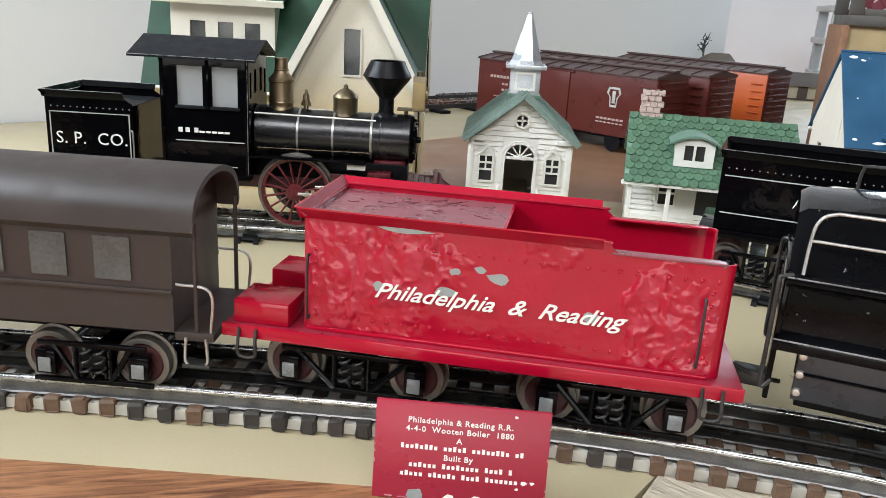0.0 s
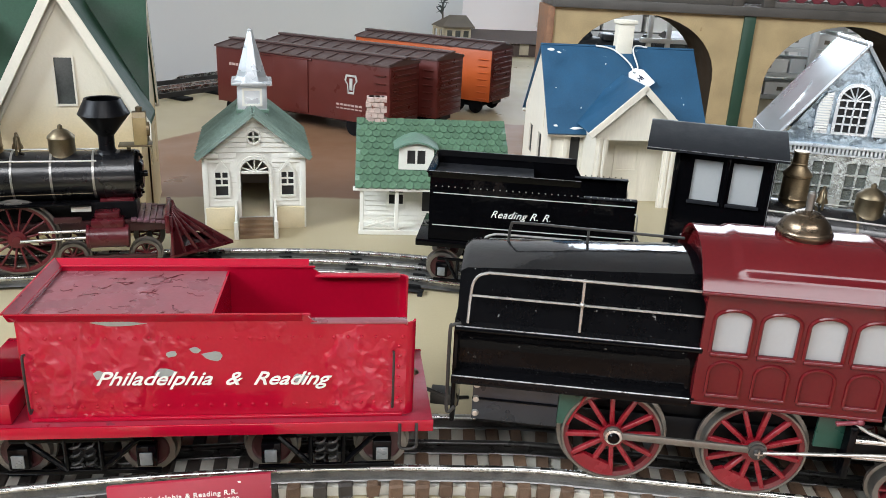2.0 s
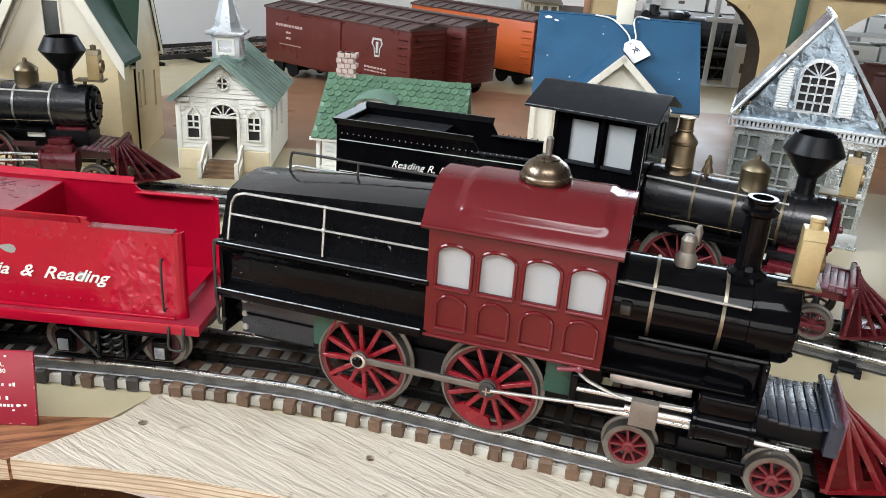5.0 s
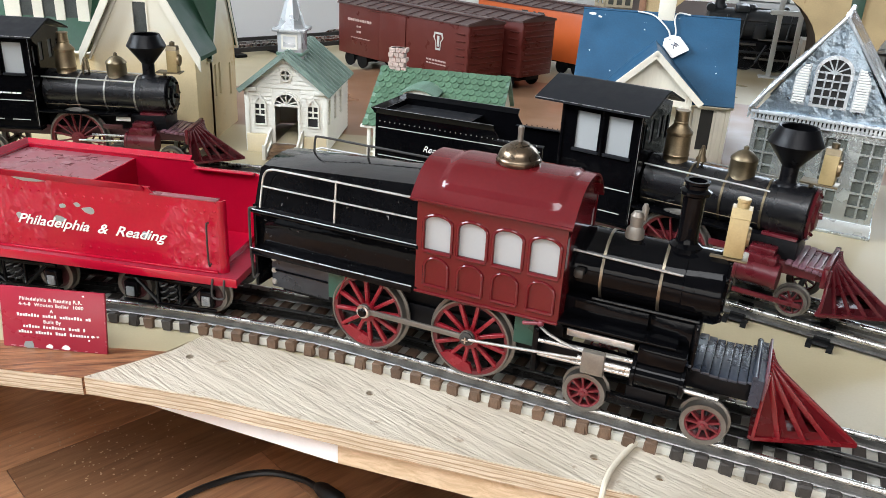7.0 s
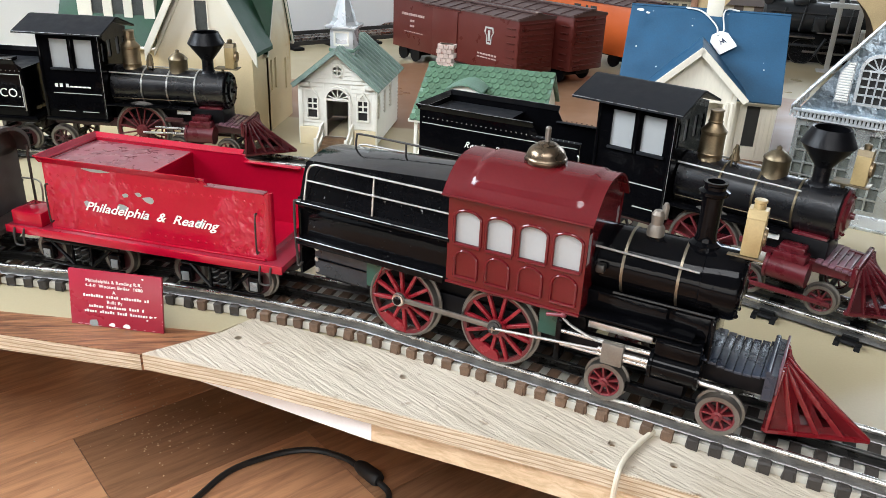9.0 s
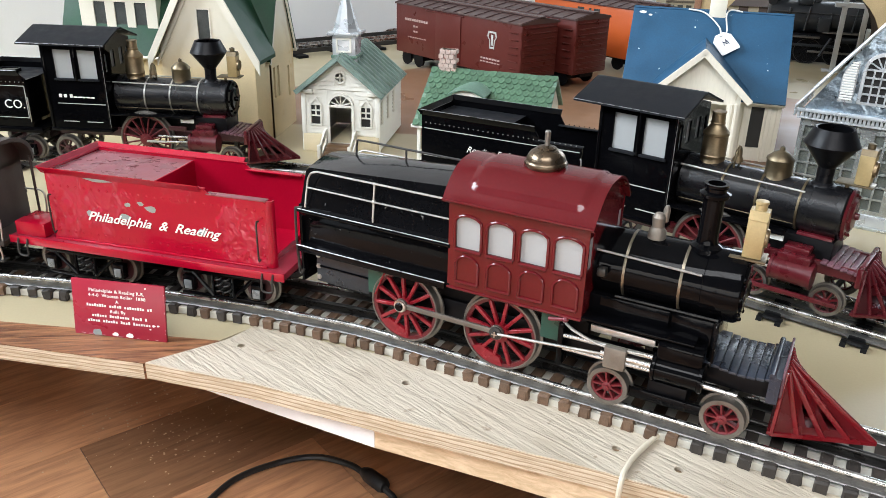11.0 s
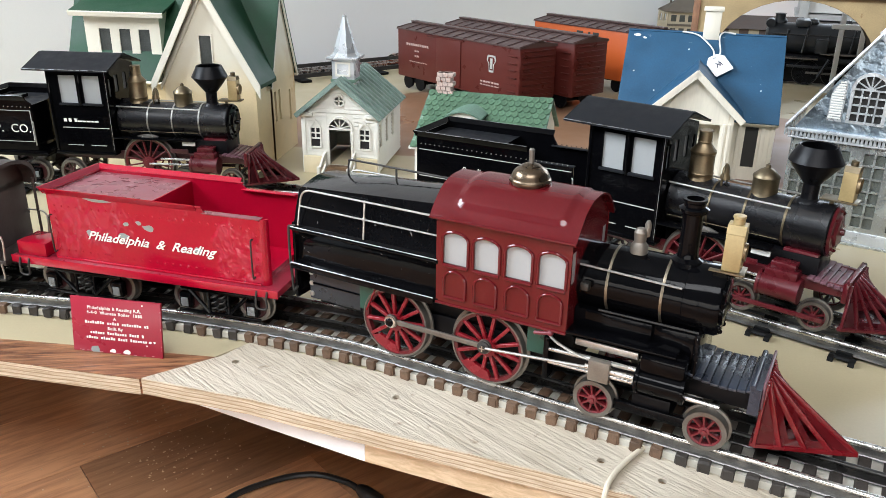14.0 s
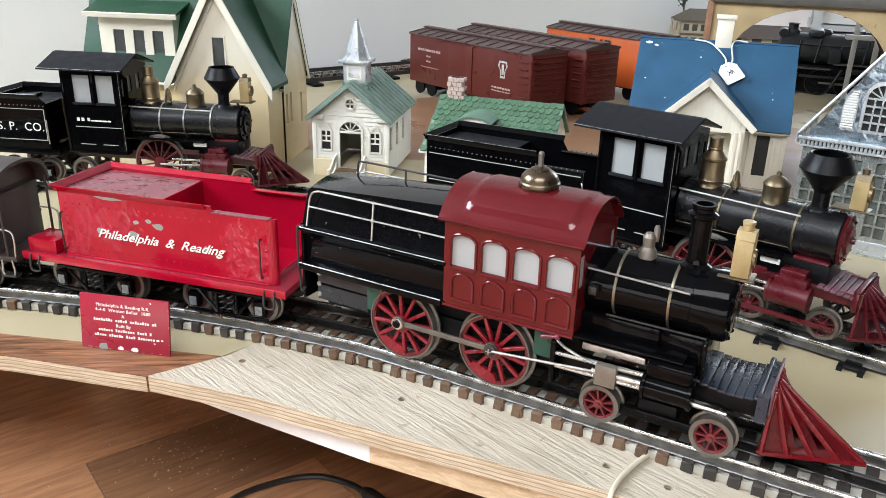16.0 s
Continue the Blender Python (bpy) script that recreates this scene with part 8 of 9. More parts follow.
def conservatory(m, label):
    e = thing("tin_greenhouse", m, label, "model greenhouse", "embossed tin greenhouses")
    hw, D, ze, zp = 0.0679, 0.105, 0.1142, 0.2245
    # walls of pressed panes
    def paned(x0, x1, cols, rows, z0, z1, thick, mm):
        hs = []
        cw, rh = (x1 - x0) / cols, (z1 - z0) / rows
        for c in range(cols):
            for r in range(rows):
                if (c % 3) == 2 and cols > 6:
                    continue
                hs.append(rect(x0 + cw * c + cw * 0.09, x0 + cw * (c + 1) - cw * 0.09, z0 + rh * r + rh * 0.08, z0 + rh * (r + 1) - rh * 0.08))
        return pierced(B(), rect(x0 - 0.004, x1 + 0.004, 0.0, ze), hs, thick, mm)
    part("front_wall", paned(-hw + 0.004, hw - 0.004, 11, 6, 0.02, 0.104, 0.0015, None), "tin_wall", e, "tin wall with square panes", smooth=False)
    part("rear_wall", paned(-hw + 0.004, hw - 0.004, 11, 6, 0.02, 0.104, 0.0015, Matrix.Translation((0, D - 0.0015, 0))), "tin_wall", e, smooth=False)
    for x in (-hw + 0.0015, hw):
        part("side_wall", paned(0.006, D - 0.006, 8, 6, 0.02, 0.104, 0.0015, Matrix.Translation((x, 0, 0)) @ Matrix.Rotation(radians(90), 4, "Z")), "tin_wall", e, smooth=False)
    for y in (0.0022, D - 0.0026):
        part("glazing", box(B(), -hw + 0.002, hw - 0.002, y, y + 0.0004, 0.002, ze - 0.004), "dusty_glass", e, "dusty glazing", smooth=False)
    for x in (-hw + 0.0022, hw - 0.0026):
        part("glazing", box(B(), x, x + 0.0004, 0.003, D - 0.003, 0.002, ze - 0.004), "dusty_glass", e, smooth=False)
    part("floor_plate", box(B(), -hw - 0.004, hw + 0.004, -0.004, D + 0.004, 0.0, 0.003, 0.0005), "tin_wall", e)
    part("base_band", box(B(), -hw - 0.002, hw + 0.002, -0.002, 0.0, 0.003, 0.016, 0.0005), "silver_flat", e)
    # embossed gable, arched window, columns
    win = arch(-0.0150, 0.0150, 0.1355, 0.1835, 0.0145, 12)
    part("gable", pierced(B(), [(-hw, 0.1203), (hw, 0.1203), (0, zp)], [win], 0.0015), "silver", e, "crinkled embossed tin gable", smooth=False)
    part("gable", pierced(B(), [(-hw, 0.1203), (hw, 0.1203), (0, zp)], [], 0.0015, Matrix.Translation((0, D - 0.0015, 0))), "silver", e, smooth=False)
    fr = part("arched_window", pierced(B(), arch(-0.0182, 0.0182, 0.1330, 0.1872, 0.0178, 12), [win], 0.002, Matrix.Translation((0, -0.002, 0))), "silver_flat", e, "arched tin window")
    bm = B()
    for x in (-0.0075, 0.0, 0.0075):
        box(bm, x - 0.0008, x + 0.0008, -0.0012, 0.0006, 0.1355, 0.169)
    for z in (0.1440, 0.1525, 0.1610, 0.1690):
        box(bm, -0.0150, 0.0150, -0.0012, 0.0006, z - 0.0009, z + 0.0009)
    for a in (30, 60, 90, 120, 150):
        rod(bm, (0, -0.0004, 0.1690), (0.0147 * math.cos(radians(a)), -0.0004, 0.1690 + 0.0142 * math.sin(radians(a))), 0.0008, seg=6)
    part("window_grille", bm, "silver_flat", fr, smooth=False)
    part("pane", box(B(), -0.0158, 0.0158, 0.0024, 0.0028, 0.1345, 0.1845), "dark", fr, smooth=False)
    for o in (-1, 1):
        # louvred shutter folded back beside the window
        leaf = [(o * 0.0222, 0.1335), (o * 0.0362, 0.1335), (o * 0.0362, 0.161), (o * 0.0335, 0.169), (o * 0.0285, 0.1745), (o * 0.0222, 0.1775)]
        part("shutter", pierced(B(), leaf if o > 0 else leaf[::-1], [], 0.0018, Matrix.Translation((0, -0.003, 0))), "silver_flat", fr, "pale louvred tin shutter", smooth=False)
        bm = B()
        for k in range(15):
            z = 0.1365 + 0.0027 * k
            w1 = 0.0350 if z < 0.161 else 0.0350 - (z - 0.161) * 0.42
            box(bm, min(o * 0.0236, o * w1), max(o * 0.0236, o * w1), -0.0044, -0.0030, z, z + 0.0014)
        tagged(part("louvres", bm, "white_paint", e, smooth=False), kind="stuff")
    # cornice with dentils
    part("cornice", box(B(), -hw - 0.005, hw + 0.005, -0.006, 0.002, 0.1185, 0.1220, 0.0006), "silver_flat", e)
    part("cornice", box(B(), -hw - 0.004, hw + 0.004, -0.004, 0.002, 0.1105, 0.1125, 0.0005), "silver_flat", e)
    first = None
    for k in range(36):
        x = -hw - 0.003 + k * (2 * hw + 0.006) / 35
        if first is None:
            first = part("dentil", box(B(), -0.0012, 0.0012, -0.0042, 0.001, 0.1128, 0.1183), "silver_flat", e, smooth=False)
            ob = first
        else:
            ob = new("dentil", first.data)
            ob.parent = e
        ob.matrix_basis = Matrix.Translation((x, 0, 0))
    # roof sheets with scalloped eaves
    sa = math.atan2(zp - 0.1230, hw + 0.0065)
    sl = math.hypot(zp - 0.1230, hw + 0.0065)
    for o in (1, -1):
        m2 = Matrix.Translation((0, 0, zp + 0.002)) @ (Matrix.Identity(4) if o > 0 else Matrix.Diagonal((-1, 1, 1, 1))) @ Matrix.Rotation(sa, 4, "Y")
        part("roof_sheet", box(B(), 0.0, sl, -0.006, D + 0.006, -0.0012, 0.0, 0, m2), "silver_smooth", e, "smooth tin roof sheet", smooth=False)
        em = [(sl * 0.86 - 0.052 * math.sin(radians(a)), D * 0.52 - 0.026 * math.cos(radians(a))) for a in range(0, 181, 15)]
        bm = slab(B(), em, -0.0006, 0.0016)
        bmesh.ops.transform(bm, matrix=m2, verts=bm.verts)
        part("pressed_arch", bm, "silver_smooth", e, "arch pressed into the roof sheet", smooth=False)
        part("edge_trim", rod(B(), tuple(m2 @ Vector((0, -0.006, -0.0006))), tuple(m2 @ Vector((sl, -0.006, -0.0006))), 0.0018, seg=8), "silver_flat", e)
        out = [(-0.006, 0.0), (D + 0.006, 0.0)]
        n = 10
        low = []
        for k in range(n):
            ya, yb2 = D + 0.006 - (D + 0.012) * k / n, D + 0.006 - (D + 0.012) * (k + 1) / n
            low += [(ya, -0.012), ((ya * 3 + yb2) / 4, -0.0125), ((ya * 3 + yb2) / 4 - 0.0004, -0.006), ((ya + yb2) / 2, -0.0035), ((ya + yb2 * 3) / 4 + 0.0004, -0.006), ((ya + yb2 * 3) / 4, -0.0125)]
        part("scalloped_eave", pierced(B(), out + low + [(-0.006, -0.012)], [], 0.0012, Matrix.Translation((o * (hw + 0.0065), 0, 0.1250)) @ Matrix.Rotation(radians(90), 4, "Z")), "silver_flat", e, smooth=False)
    part("ridge_cap", rod(B(), (0, -0.007, zp + 0.0025), (0, D + 0.007, zp + 0.0025), 0.0026, seg=10), "silver_flat", e)


M["silver_smooth"] = mat("bright_tin_sheet", (0.57, 0.60, 0.62), 0.16, metal=0.6, var=0.06, scale=20, bump=0.05, bscale=30)
gm = mat("dusty_glass", (0.20, 0.215, 0.19), 0.16, var=0.1, scale=30)
gm.node_tree.nodes["Principled BSDF"].inputs["Transmission Weight"].default_value = 0.55
M["dusty_glass"] = gm

church()
cottage()
blue_house()
a_house()
conservatory(pose(0.5590, 0.3579, 0, 0, 0, -25.5), "embossed tin greenhouse with arched gable window")
conservatory(pose(0.754, 0.276, 0, 0, 0, -14), "embossed tin greenhouse with smooth roof and scalloped eaves")


# ---------------------------------------------------------------- freight cars and far things
XB = pose(-0.093, 1.163, 0, 0, 0, -43)


def freight_car(m, label, s0, s1, w, ztop, colour, endcol, roofcol, door=True, marks=True):
    e = thing("boxcar", m, label, "freight car", "freight cars at the back")
    z0 = 0.026
    part("body", box(B(), s0, s1, 0.0, w, z0, ztop, 0.0008), colour, e, "painted car side")
    part("end_sheet", box(B(), s1 - 0.0002, s1 + 0.0012, 0.001, w - 0.001, z0 + 0.001, ztop, 0.0004), endcol, e)
    part("roof", prism(B(), [(-0.0025, ztop), (w / 2, ztop + 0.0085), (w + 0.0025, ztop), (w + 0.0025, ztop - 0.002), (-0.0025, ztop - 0.002)], s0 - 0.002, s1 + 0.002), roofcol, e, "weathered pitched roof", smooth=False)
    part("running_board", box(B(), s0 - 0.006, s1 + 0.006, w / 2 - 0.007, w / 2 + 0.007, ztop + 0.0085, ztop + 0.0115, 0.0004), roofcol, e, smooth=False)
    n = 12
    for k in range(n + 1):
        x = s0 + (s1 - s0) * k / n
        for a in (0, 1):
            y0, y1 = (-0.0025, w / 2) if a == 0 else (w + 0.0025, w / 2)
            part("roof_rib", tube(B(), [(x, y0, ztop + 0.0008), (x, y1, ztop + 0.0090)], 0.0010, 1, 6), roofcol, e)
    for k in range(9):
        z = z0 + 0.010 + k * (ztop - z0 - 0.018) / 8
        part("end_rib", tube(B(), [(s1 + 0.001, 0.006, z), (s1 + 0.0018, w / 2, z), (s1 + 0.001, w - 0.006, z)], 0.0016, 3, 6), endcol, e)
    mid = (s0 + s1) / 2
    if door:
        part("door", box(B(), mid - 0.052, mid + 0.022, -0.0022, 0.0, z0 + 0.003, ztop - 0.006, 0.0006), colour, e)
        part("door_rail", box(B(), mid - 0.085, mid + 0.030, -0.0032, 0.0, ztop - 0.006, ztop - 0.004, 0.0004), colour, e)
    for k in range(7):
        z = z0 + 0.006 + k * 0.0125
        part("rung", tube(B(), [(s1 - 0.026, -0.0025, z), (s1 - 0.006, -0.0025, z)], 0.0012, 1, 6), colour, e)
        part("rung", tube(B(), [(s1 + 0.003, 0.008, z), (s1 + 0.003, 0.024, z)], 0.0012, 1, 6), endcol, e)
    part("underframe", box(B(), s0 + 0.005, s1 - 0.005, w * 0.3, w * 0.7, 0.018, z0), "black_matt", e)
    for c in (s0 + 0.05, s1 - 0.05):
        tr = new("truck")
        tr.parent = e
        part("truck_frame", box(B(), c - 0.03, c + 0.03, 0.008, w - 0.008, 0.014, 0.024, 0.002), "black_matt", tr)
        for dx in (-0.02, 0.02):
            for y in (0.010, w - 0.014):
                bm = lathe(B(), [(0, 0), (0.0135, 0), (0.0135, 0.005), (0.015, 0.006), (0, 0.006)], 20, Matrix.Translation((c + dx, y, 0.0165)) @ Matrix.Rotation(radians(90), 4, "X"))
                part("wheel", bm, "black_matt", tr)
    if colour == "orange":
        for x, w2 in ((mid - 0.020, 0.009), (mid + 0.006, 0.003), (mid + 0.024, 0.008)):
            part("dark_mark", box(B(), x - w2, x + w2, -0.0010, -0.0002, ztop - 0.022, ztop - 0.010, 0.0003), "dark", e, "plain dark company mark")
    if marks:
        # the road's emblem as a plain shape, and number bars
        key = [(0.2850, 0.071), (0.2970, 0.071), (0.2985, 0.086), (0.3040, 0.093), (0.3010, 0.102), (0.2810, 0.102), (0.2780, 0.093), (0.2835, 0.086)]
        inn = [(0.291 + (x - 0.291) * 0.75, 0.087 + (z - 0.087) * 0.78) for x, z in key]
        part("emblem", pierced(B(), key, [inn], 0.0006, Matrix.Translation((0, -0.0010, 0))), "stripe", e, "pale keystone outline")
        part("emblem_mark", box(B(), 0.2880, 0.2940, -0.0009, -0.0002, 0.077, 0.096, 0.0002), "stripe", e)
        for x0, x1, z, h in ((0.03, 0.105, 0.094, 0.0045), (0.058, 0.074, 0.082, 0.0035), (0.058, 0.074, 0.072, 0.0035), (0.04, 0.10, 0.060, 0.0015), (0.262, 0.315, 0.052, 0.003), (0.262, 0.315, 0.046, 0.002)):
            x = x0
            while x < x1 - 0.002:
                part("lettering_bar", box(B(), x, min(x + 0.0055, x1), -0.0009, -0.0002, z - h / 2, z + h / 2), "letter_faded", e, smooth=False)
                x += 0.0075


M["car_brown"] = mat("dull_brown_car", (0.042, 0.015, 0.012), 0.5, spec=0.25, var=0.2, scale=40, bump=0.1)
M["letter_faded"] = mat("faded_lettering", (0.42, 0.30, 0.27), 0.6, var=0.2, scale=200)
freight_car(XB, "oxide red boxcar with pale keystone emblem", 0.0, 0.364, 0.092, 0.123, "boxcar", "boxcar", "boxroof")
freight_car(XB @ Matrix.Translation((0, 0.115, 0)), "oxide red boxcar with weathered grey roof", 0.019, 0.387, 0.092, 0.126, "boxcar", "boxcar", "boxroof", marks=False)
freight_car(XB @ Matrix.Translation((0.0, 0.330, 0)), "orange refrigerator car with dark roof and brown end", 0.073, 0.386, 0.098, 0.127, "orange", "boxcar", "boxroof", door=False, marks=False)
freight_car(pose(0.95, 0.80, 0, 0, 0, -14), "dark brown freight car beside the tin greenhouses", -0.05, 0.26, 0.084, 0.112, "car_brown", "car_brown", "car_brown", door=False, marks=False)


def back_track():
    e = thing("railway_track", Matrix.Identity(4), "dark railway track along the wall", "railway track")
    a, b = Vector((-0.62, 0.89, 0)), Vector((0.02, 1.50, 0))
    for off in (0.0, 0.035, 0.07, 0.12, 0.155):
        d = (b - a).normalized()
        n = Vector((-d.y, d.x, 0))
        part("rail", sweep(B(), [a + n * off + Vector((0, 0, 0.006)), b + n * off + Vector((0, 0, 0.006))], [(-0.003, 0), (0.003, 0), (0.002, 0.009), (-0.002, 0.009)]), "iron" if off in (0.0, 0.12) else "rail", e)
    for k in range(9):
        p = a + (b - a) * (k + 0.3) / 9
        d = (b - a).normalized()
        ob = part("tie", box(B(), -0.012, 0.012, -0.03, 0.13, 0.0003, 0.006, 0.001), "tin_tie", e)
        ob.matrix_basis = Matrix.Translation(p) @ Matrix.Rotation(math.atan2(d.y, d.x), 4, "Z")


def bridge():
    e = thing("model_viaduct", pose(0.81, 0.951, 0, 0, 0, -14), "ochre toy viaduct with arches and maroon lattice railing", "model bridge")
    def arc(c, h, z1, n=20):
        return [(c + h, -0.001), (c + h, z1 - h * 0.80)] + [(c + h * math.cos(math.pi * i / n), z1 - h * 0.8 + h * 0.8 * math.sin(math.pi * i / n)) for i in range(1, n)] + [(c - h, z1 - h * 0.8), (c - h, -0.001)]
    L, R, ZT = -0.330, 0.347, 0.216
    out = [(L, 0.0)]
    a1 = arc(-0.166, 0.134, 0.210)
    a2 = arc(0.2035, 0.142, 0.206)
    low = [(x, max(z, 0.0)) for x, z in list(reversed(a1)) + list(reversed(a2))]
    poly = out + low + [(R, 0.0), (R, ZT), (L, ZT)]
    part("arcade", pierced(B(), poly, [], 0.13), "ochre", e, "ochre painted arcade with scuffs", smooth=False)
    # thin dark sheets in the two arches; soffit shade is put into their brown
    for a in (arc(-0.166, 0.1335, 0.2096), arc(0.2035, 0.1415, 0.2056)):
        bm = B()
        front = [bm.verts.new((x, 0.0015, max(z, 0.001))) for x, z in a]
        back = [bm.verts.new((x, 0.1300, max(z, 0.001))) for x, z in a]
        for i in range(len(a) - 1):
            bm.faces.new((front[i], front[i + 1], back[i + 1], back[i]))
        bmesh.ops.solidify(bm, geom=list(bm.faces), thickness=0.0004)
        part("arch_lining", bm, "soffit_shade_brown", e, "dark brown sheet with the soffit shade in its colour")
    part("deck", box(B(), L - 0.004, R + 0.006, -0.010, 0.14, ZT, ZT + 0.016, 0.001), "grey_trim", e)
    part("pier_strip", box(B(), 0.0070, 0.0275, -0.006, -0.0005, 0.0, ZT, 0.0008), "green_dark2", e, "dark green pier strip")
    part("side_strip", box(B(), L - 0.012, L, -0.004, 0.13, 0.0, ZT, 0.0008), "brick_end", e)
    for y in (-0.004, 0.134):
        rl = new("railing")
        rl.parent = e
        for x in (L + 0.004, -0.010, 0.044, R - 0.010):
            part("railing_post", box(B(), x - 0.010, x + 0.010, y - 0.006, y + 0.006, ZT + 0.016, ZT + 0.108, 0.0012), "grey_trim", rl)
            part("post_cap", lathe(B(), [(0.010, 0), (0.011, 0.004), (0.006, 0.008), (0.008, 0.014), (0, 0.020)], 14, Matrix.Translation((x, y, ZT + 0.108))), "grey_trim", rl)
        for x0, x1 in ((L + 0.014, -0.020), (0.054, R - 0.020)):
            part("bottom_rail", box(B(), x0, x1, y - 0.003, y + 0.003, ZT + 0.016, ZT + 0.026, 0.0006), "grey_trim", rl)
            part("top_rail", box(B(), x0, x1, y - 0.004, y + 0.004, ZT + 0.088, ZT + 0.097, 0.0008), "grey_trim", rl)
            h = 0.062
            n = int((x1 - x0 + h) / 0.030)
            for k in range(n):
                for o in (1, -1):
                    xa = x0 - h + 0.030 * k + 0.015
                    # clip the slat to the panel
                    t0 = max(0.0, (x0 - xa) / h)
                    t1 = min(1.0, (x1 - xa) / h)
                    if t1 - t0 < 0.06:
                        continue
                    pa = Vector((xa + h * t0, y + 0.0012 * o, ZT + 0.026 + h * t0))
                    pb = Vector((xa + h * t1, y + 0.0012 * o, ZT + 0.026 + h * t1))
                    if o < 0:
                        pa.x, pb.x = x0 + x1 - pa.x, x0 + x1 - pb.x
                    d = pb - pa
                    bm = box(B(), -0.0011, 0.0011, -0.0066, 0.0066, 0, d.length, 0, Matrix.Translation(pa) @ Matrix((Vector((0, 1, 0)).to_4d(), d.normalized().cross(Vector((0, 1, 0))).to_4d(), d.normalized().to_4d(), Vector((0, 0, 0, 1)))).transposed().to_3x3().to_4x4())
                    part("lattice_slat", bm, "lattice", rl, smooth=False)


M["green_dark2"] = mat("dark_green_strip", (0.022, 0.060, 0.036), 0.5, var=0.2, scale=30)
M["soffit_shade_brown"] = mat("dark_brown_soffit_shade", (0.075, 0.050, 0.030), 0.6, var=0.25, scale=40, bump=0.15)
M["brick_end"] = mat("rusty_brick_card", (0.26, 0.13, 0.07), 0.7, var=0.35, scale=60, bump=0.3)


def station():
    e = thing("model_station", pose(0.4793, 2.149, 0, 0, 0, -5) @ Matrix.Diagonal((1.18, 1.18, 1, 1)), "grey-brown toy station with two-storey tower far back", "model building")
    part("tower", pierced(B(), rect(0.088, 0.158, 0.0, 0.084), [rect(0.094 + k * 0.022, 0.108 + k * 0.022, z, z + 0.020) for k in range(3) for z in (0.013, 0.053)], 0.004), "stone_pale", e, smooth=False)
    part("tower_side", pierced(B(), rect(0.0, 0.05, 0.0, 0.084), [rect(0.008 + k * 0.022, 0.020 + k * 0.022, z, z + 0.022) for k in range(2) for z in (0.013, 0.053)], 0.004, Matrix.Translation((0.088, 0.0, 0)) @ Matrix.Rotation(radians(118), 4, "Z")), "stone_pale", e, smooth=False)
    part("tower_core", box(B(), 0.092, 0.158, 0.004, 0.07, 0.0, 0.084), "stone", e, smooth=False)
    for k in range(3):
        for z in (0.013, 0.053):
            part("window", box(B(), 0.0935 + k * 0.022, 0.1085 + k * 0.022, 0.0015, 0.0038, z - 0.001, z + 0.021), "glass_dark", e, smooth=False)
    bm = B()
    slab(bm, [(0.060, 0.055), (0.080, -0.010), (0.166, -0.010), (0.166, 0.082), (0.075, 0.082)], 0.0815, 0.0855)
    low = [bm.verts.new(v) for v in ((0.060, 0.055, 0.0855), (0.080, -0.010, 0.0855), (0.166, -0.010, 0.0855), (0.166, 0.082, 0.0855), (0.075, 0.082, 0.0855))]
    top = [bm.verts.new(v) for v in ((0.105, 0.036, 0.117), (0.150, 0.036, 0.117))]
    for f in ((low[0], low[1], top[0]), (low[1], low[2], top[1], top[0]), (low[2], low[3], top[1]), (low[3], low[4], top[0], top[1]), (low[4], low[0], top[0])):
        bm.faces.new(f)
    part("tower_roof", bm, "stone", e, smooth=False)
    part("belt_course", box(B(), 0.086, 0.160, -0.004, -0.0002, 0.040, 0.046), "stone", e, smooth=False)
    part("wing", box(B(), 0.1585, 0.42, 0.0, 0.07, 0.0, 0.040), "stone_pale", e, smooth=False)
    part("wing_roof", prism(B(), [(-0.012, 0.040), (0.04, 0.076), (0.092, 0.040)], 0.1585, 0.43), "roof_brown", e, "dark wing roof", smooth=False)
    for k in range(5):
        part("door", box(B(), 0.170 + k * 0.05, 0.194 + k * 0.05, -0.0015, -0.0002, 0.0, 0.038), "roof_brown", e, "dark brown door", smooth=False)
    part("plinth", box(B(), 0.07, 0.43, -0.010, 0.085, 0.0, 0.004, 0.0005), "roof_brown", e)
    # a small bare tree on the roof side
    t = thing("bare_shrub", pose(0.594, 2.225, -0.02), "small bare twiggy grey-green shrub", "shrub")
    rng = random.Random(4)
    part("trunk", tube(B(), [(0, 0, 0), (0.002, 0, 0.08), (0.0, 0.002, 0.165)], 0.003), "stone", t)
    bm = B()
    for k in range(22):
        z = rng.uniform(0.140, 0.180)
        a = rng.uniform(0, 6.28)
        r = rng.uniform(0.008, 0.022)
        p, q = (0.4 * r * math.cos(a), 0.4 * r * math.sin(a), z), (r * math.cos(a + 0.8), r * math.sin(a + 0.8), z + rng.uniform(-0.008, 0.02))
        rod(bm, (0, 0, z - 0.01), p, 0.0014, 0.001, seg=5)
        rod(bm, p, q, 0.0018, 0.0008, seg=5)
    tagged(part("twigs", bm, "twig", t), kind="stuff")


M["roof_brown"] = mat("dark_brown_card_roof", (0.085, 0.06, 0.05), 0.7, var=0.2, scale=60, bump=0.2)
M["stone_pale"] = mat("pale_stone_card", (0.46, 0.40, 0.29), 0.7, var=0.15, scale=60)
M["twig"] = mat("grey_green_twigs", (0.06, 0.075, 0.07), 0.8, var=0.2, scale=90)


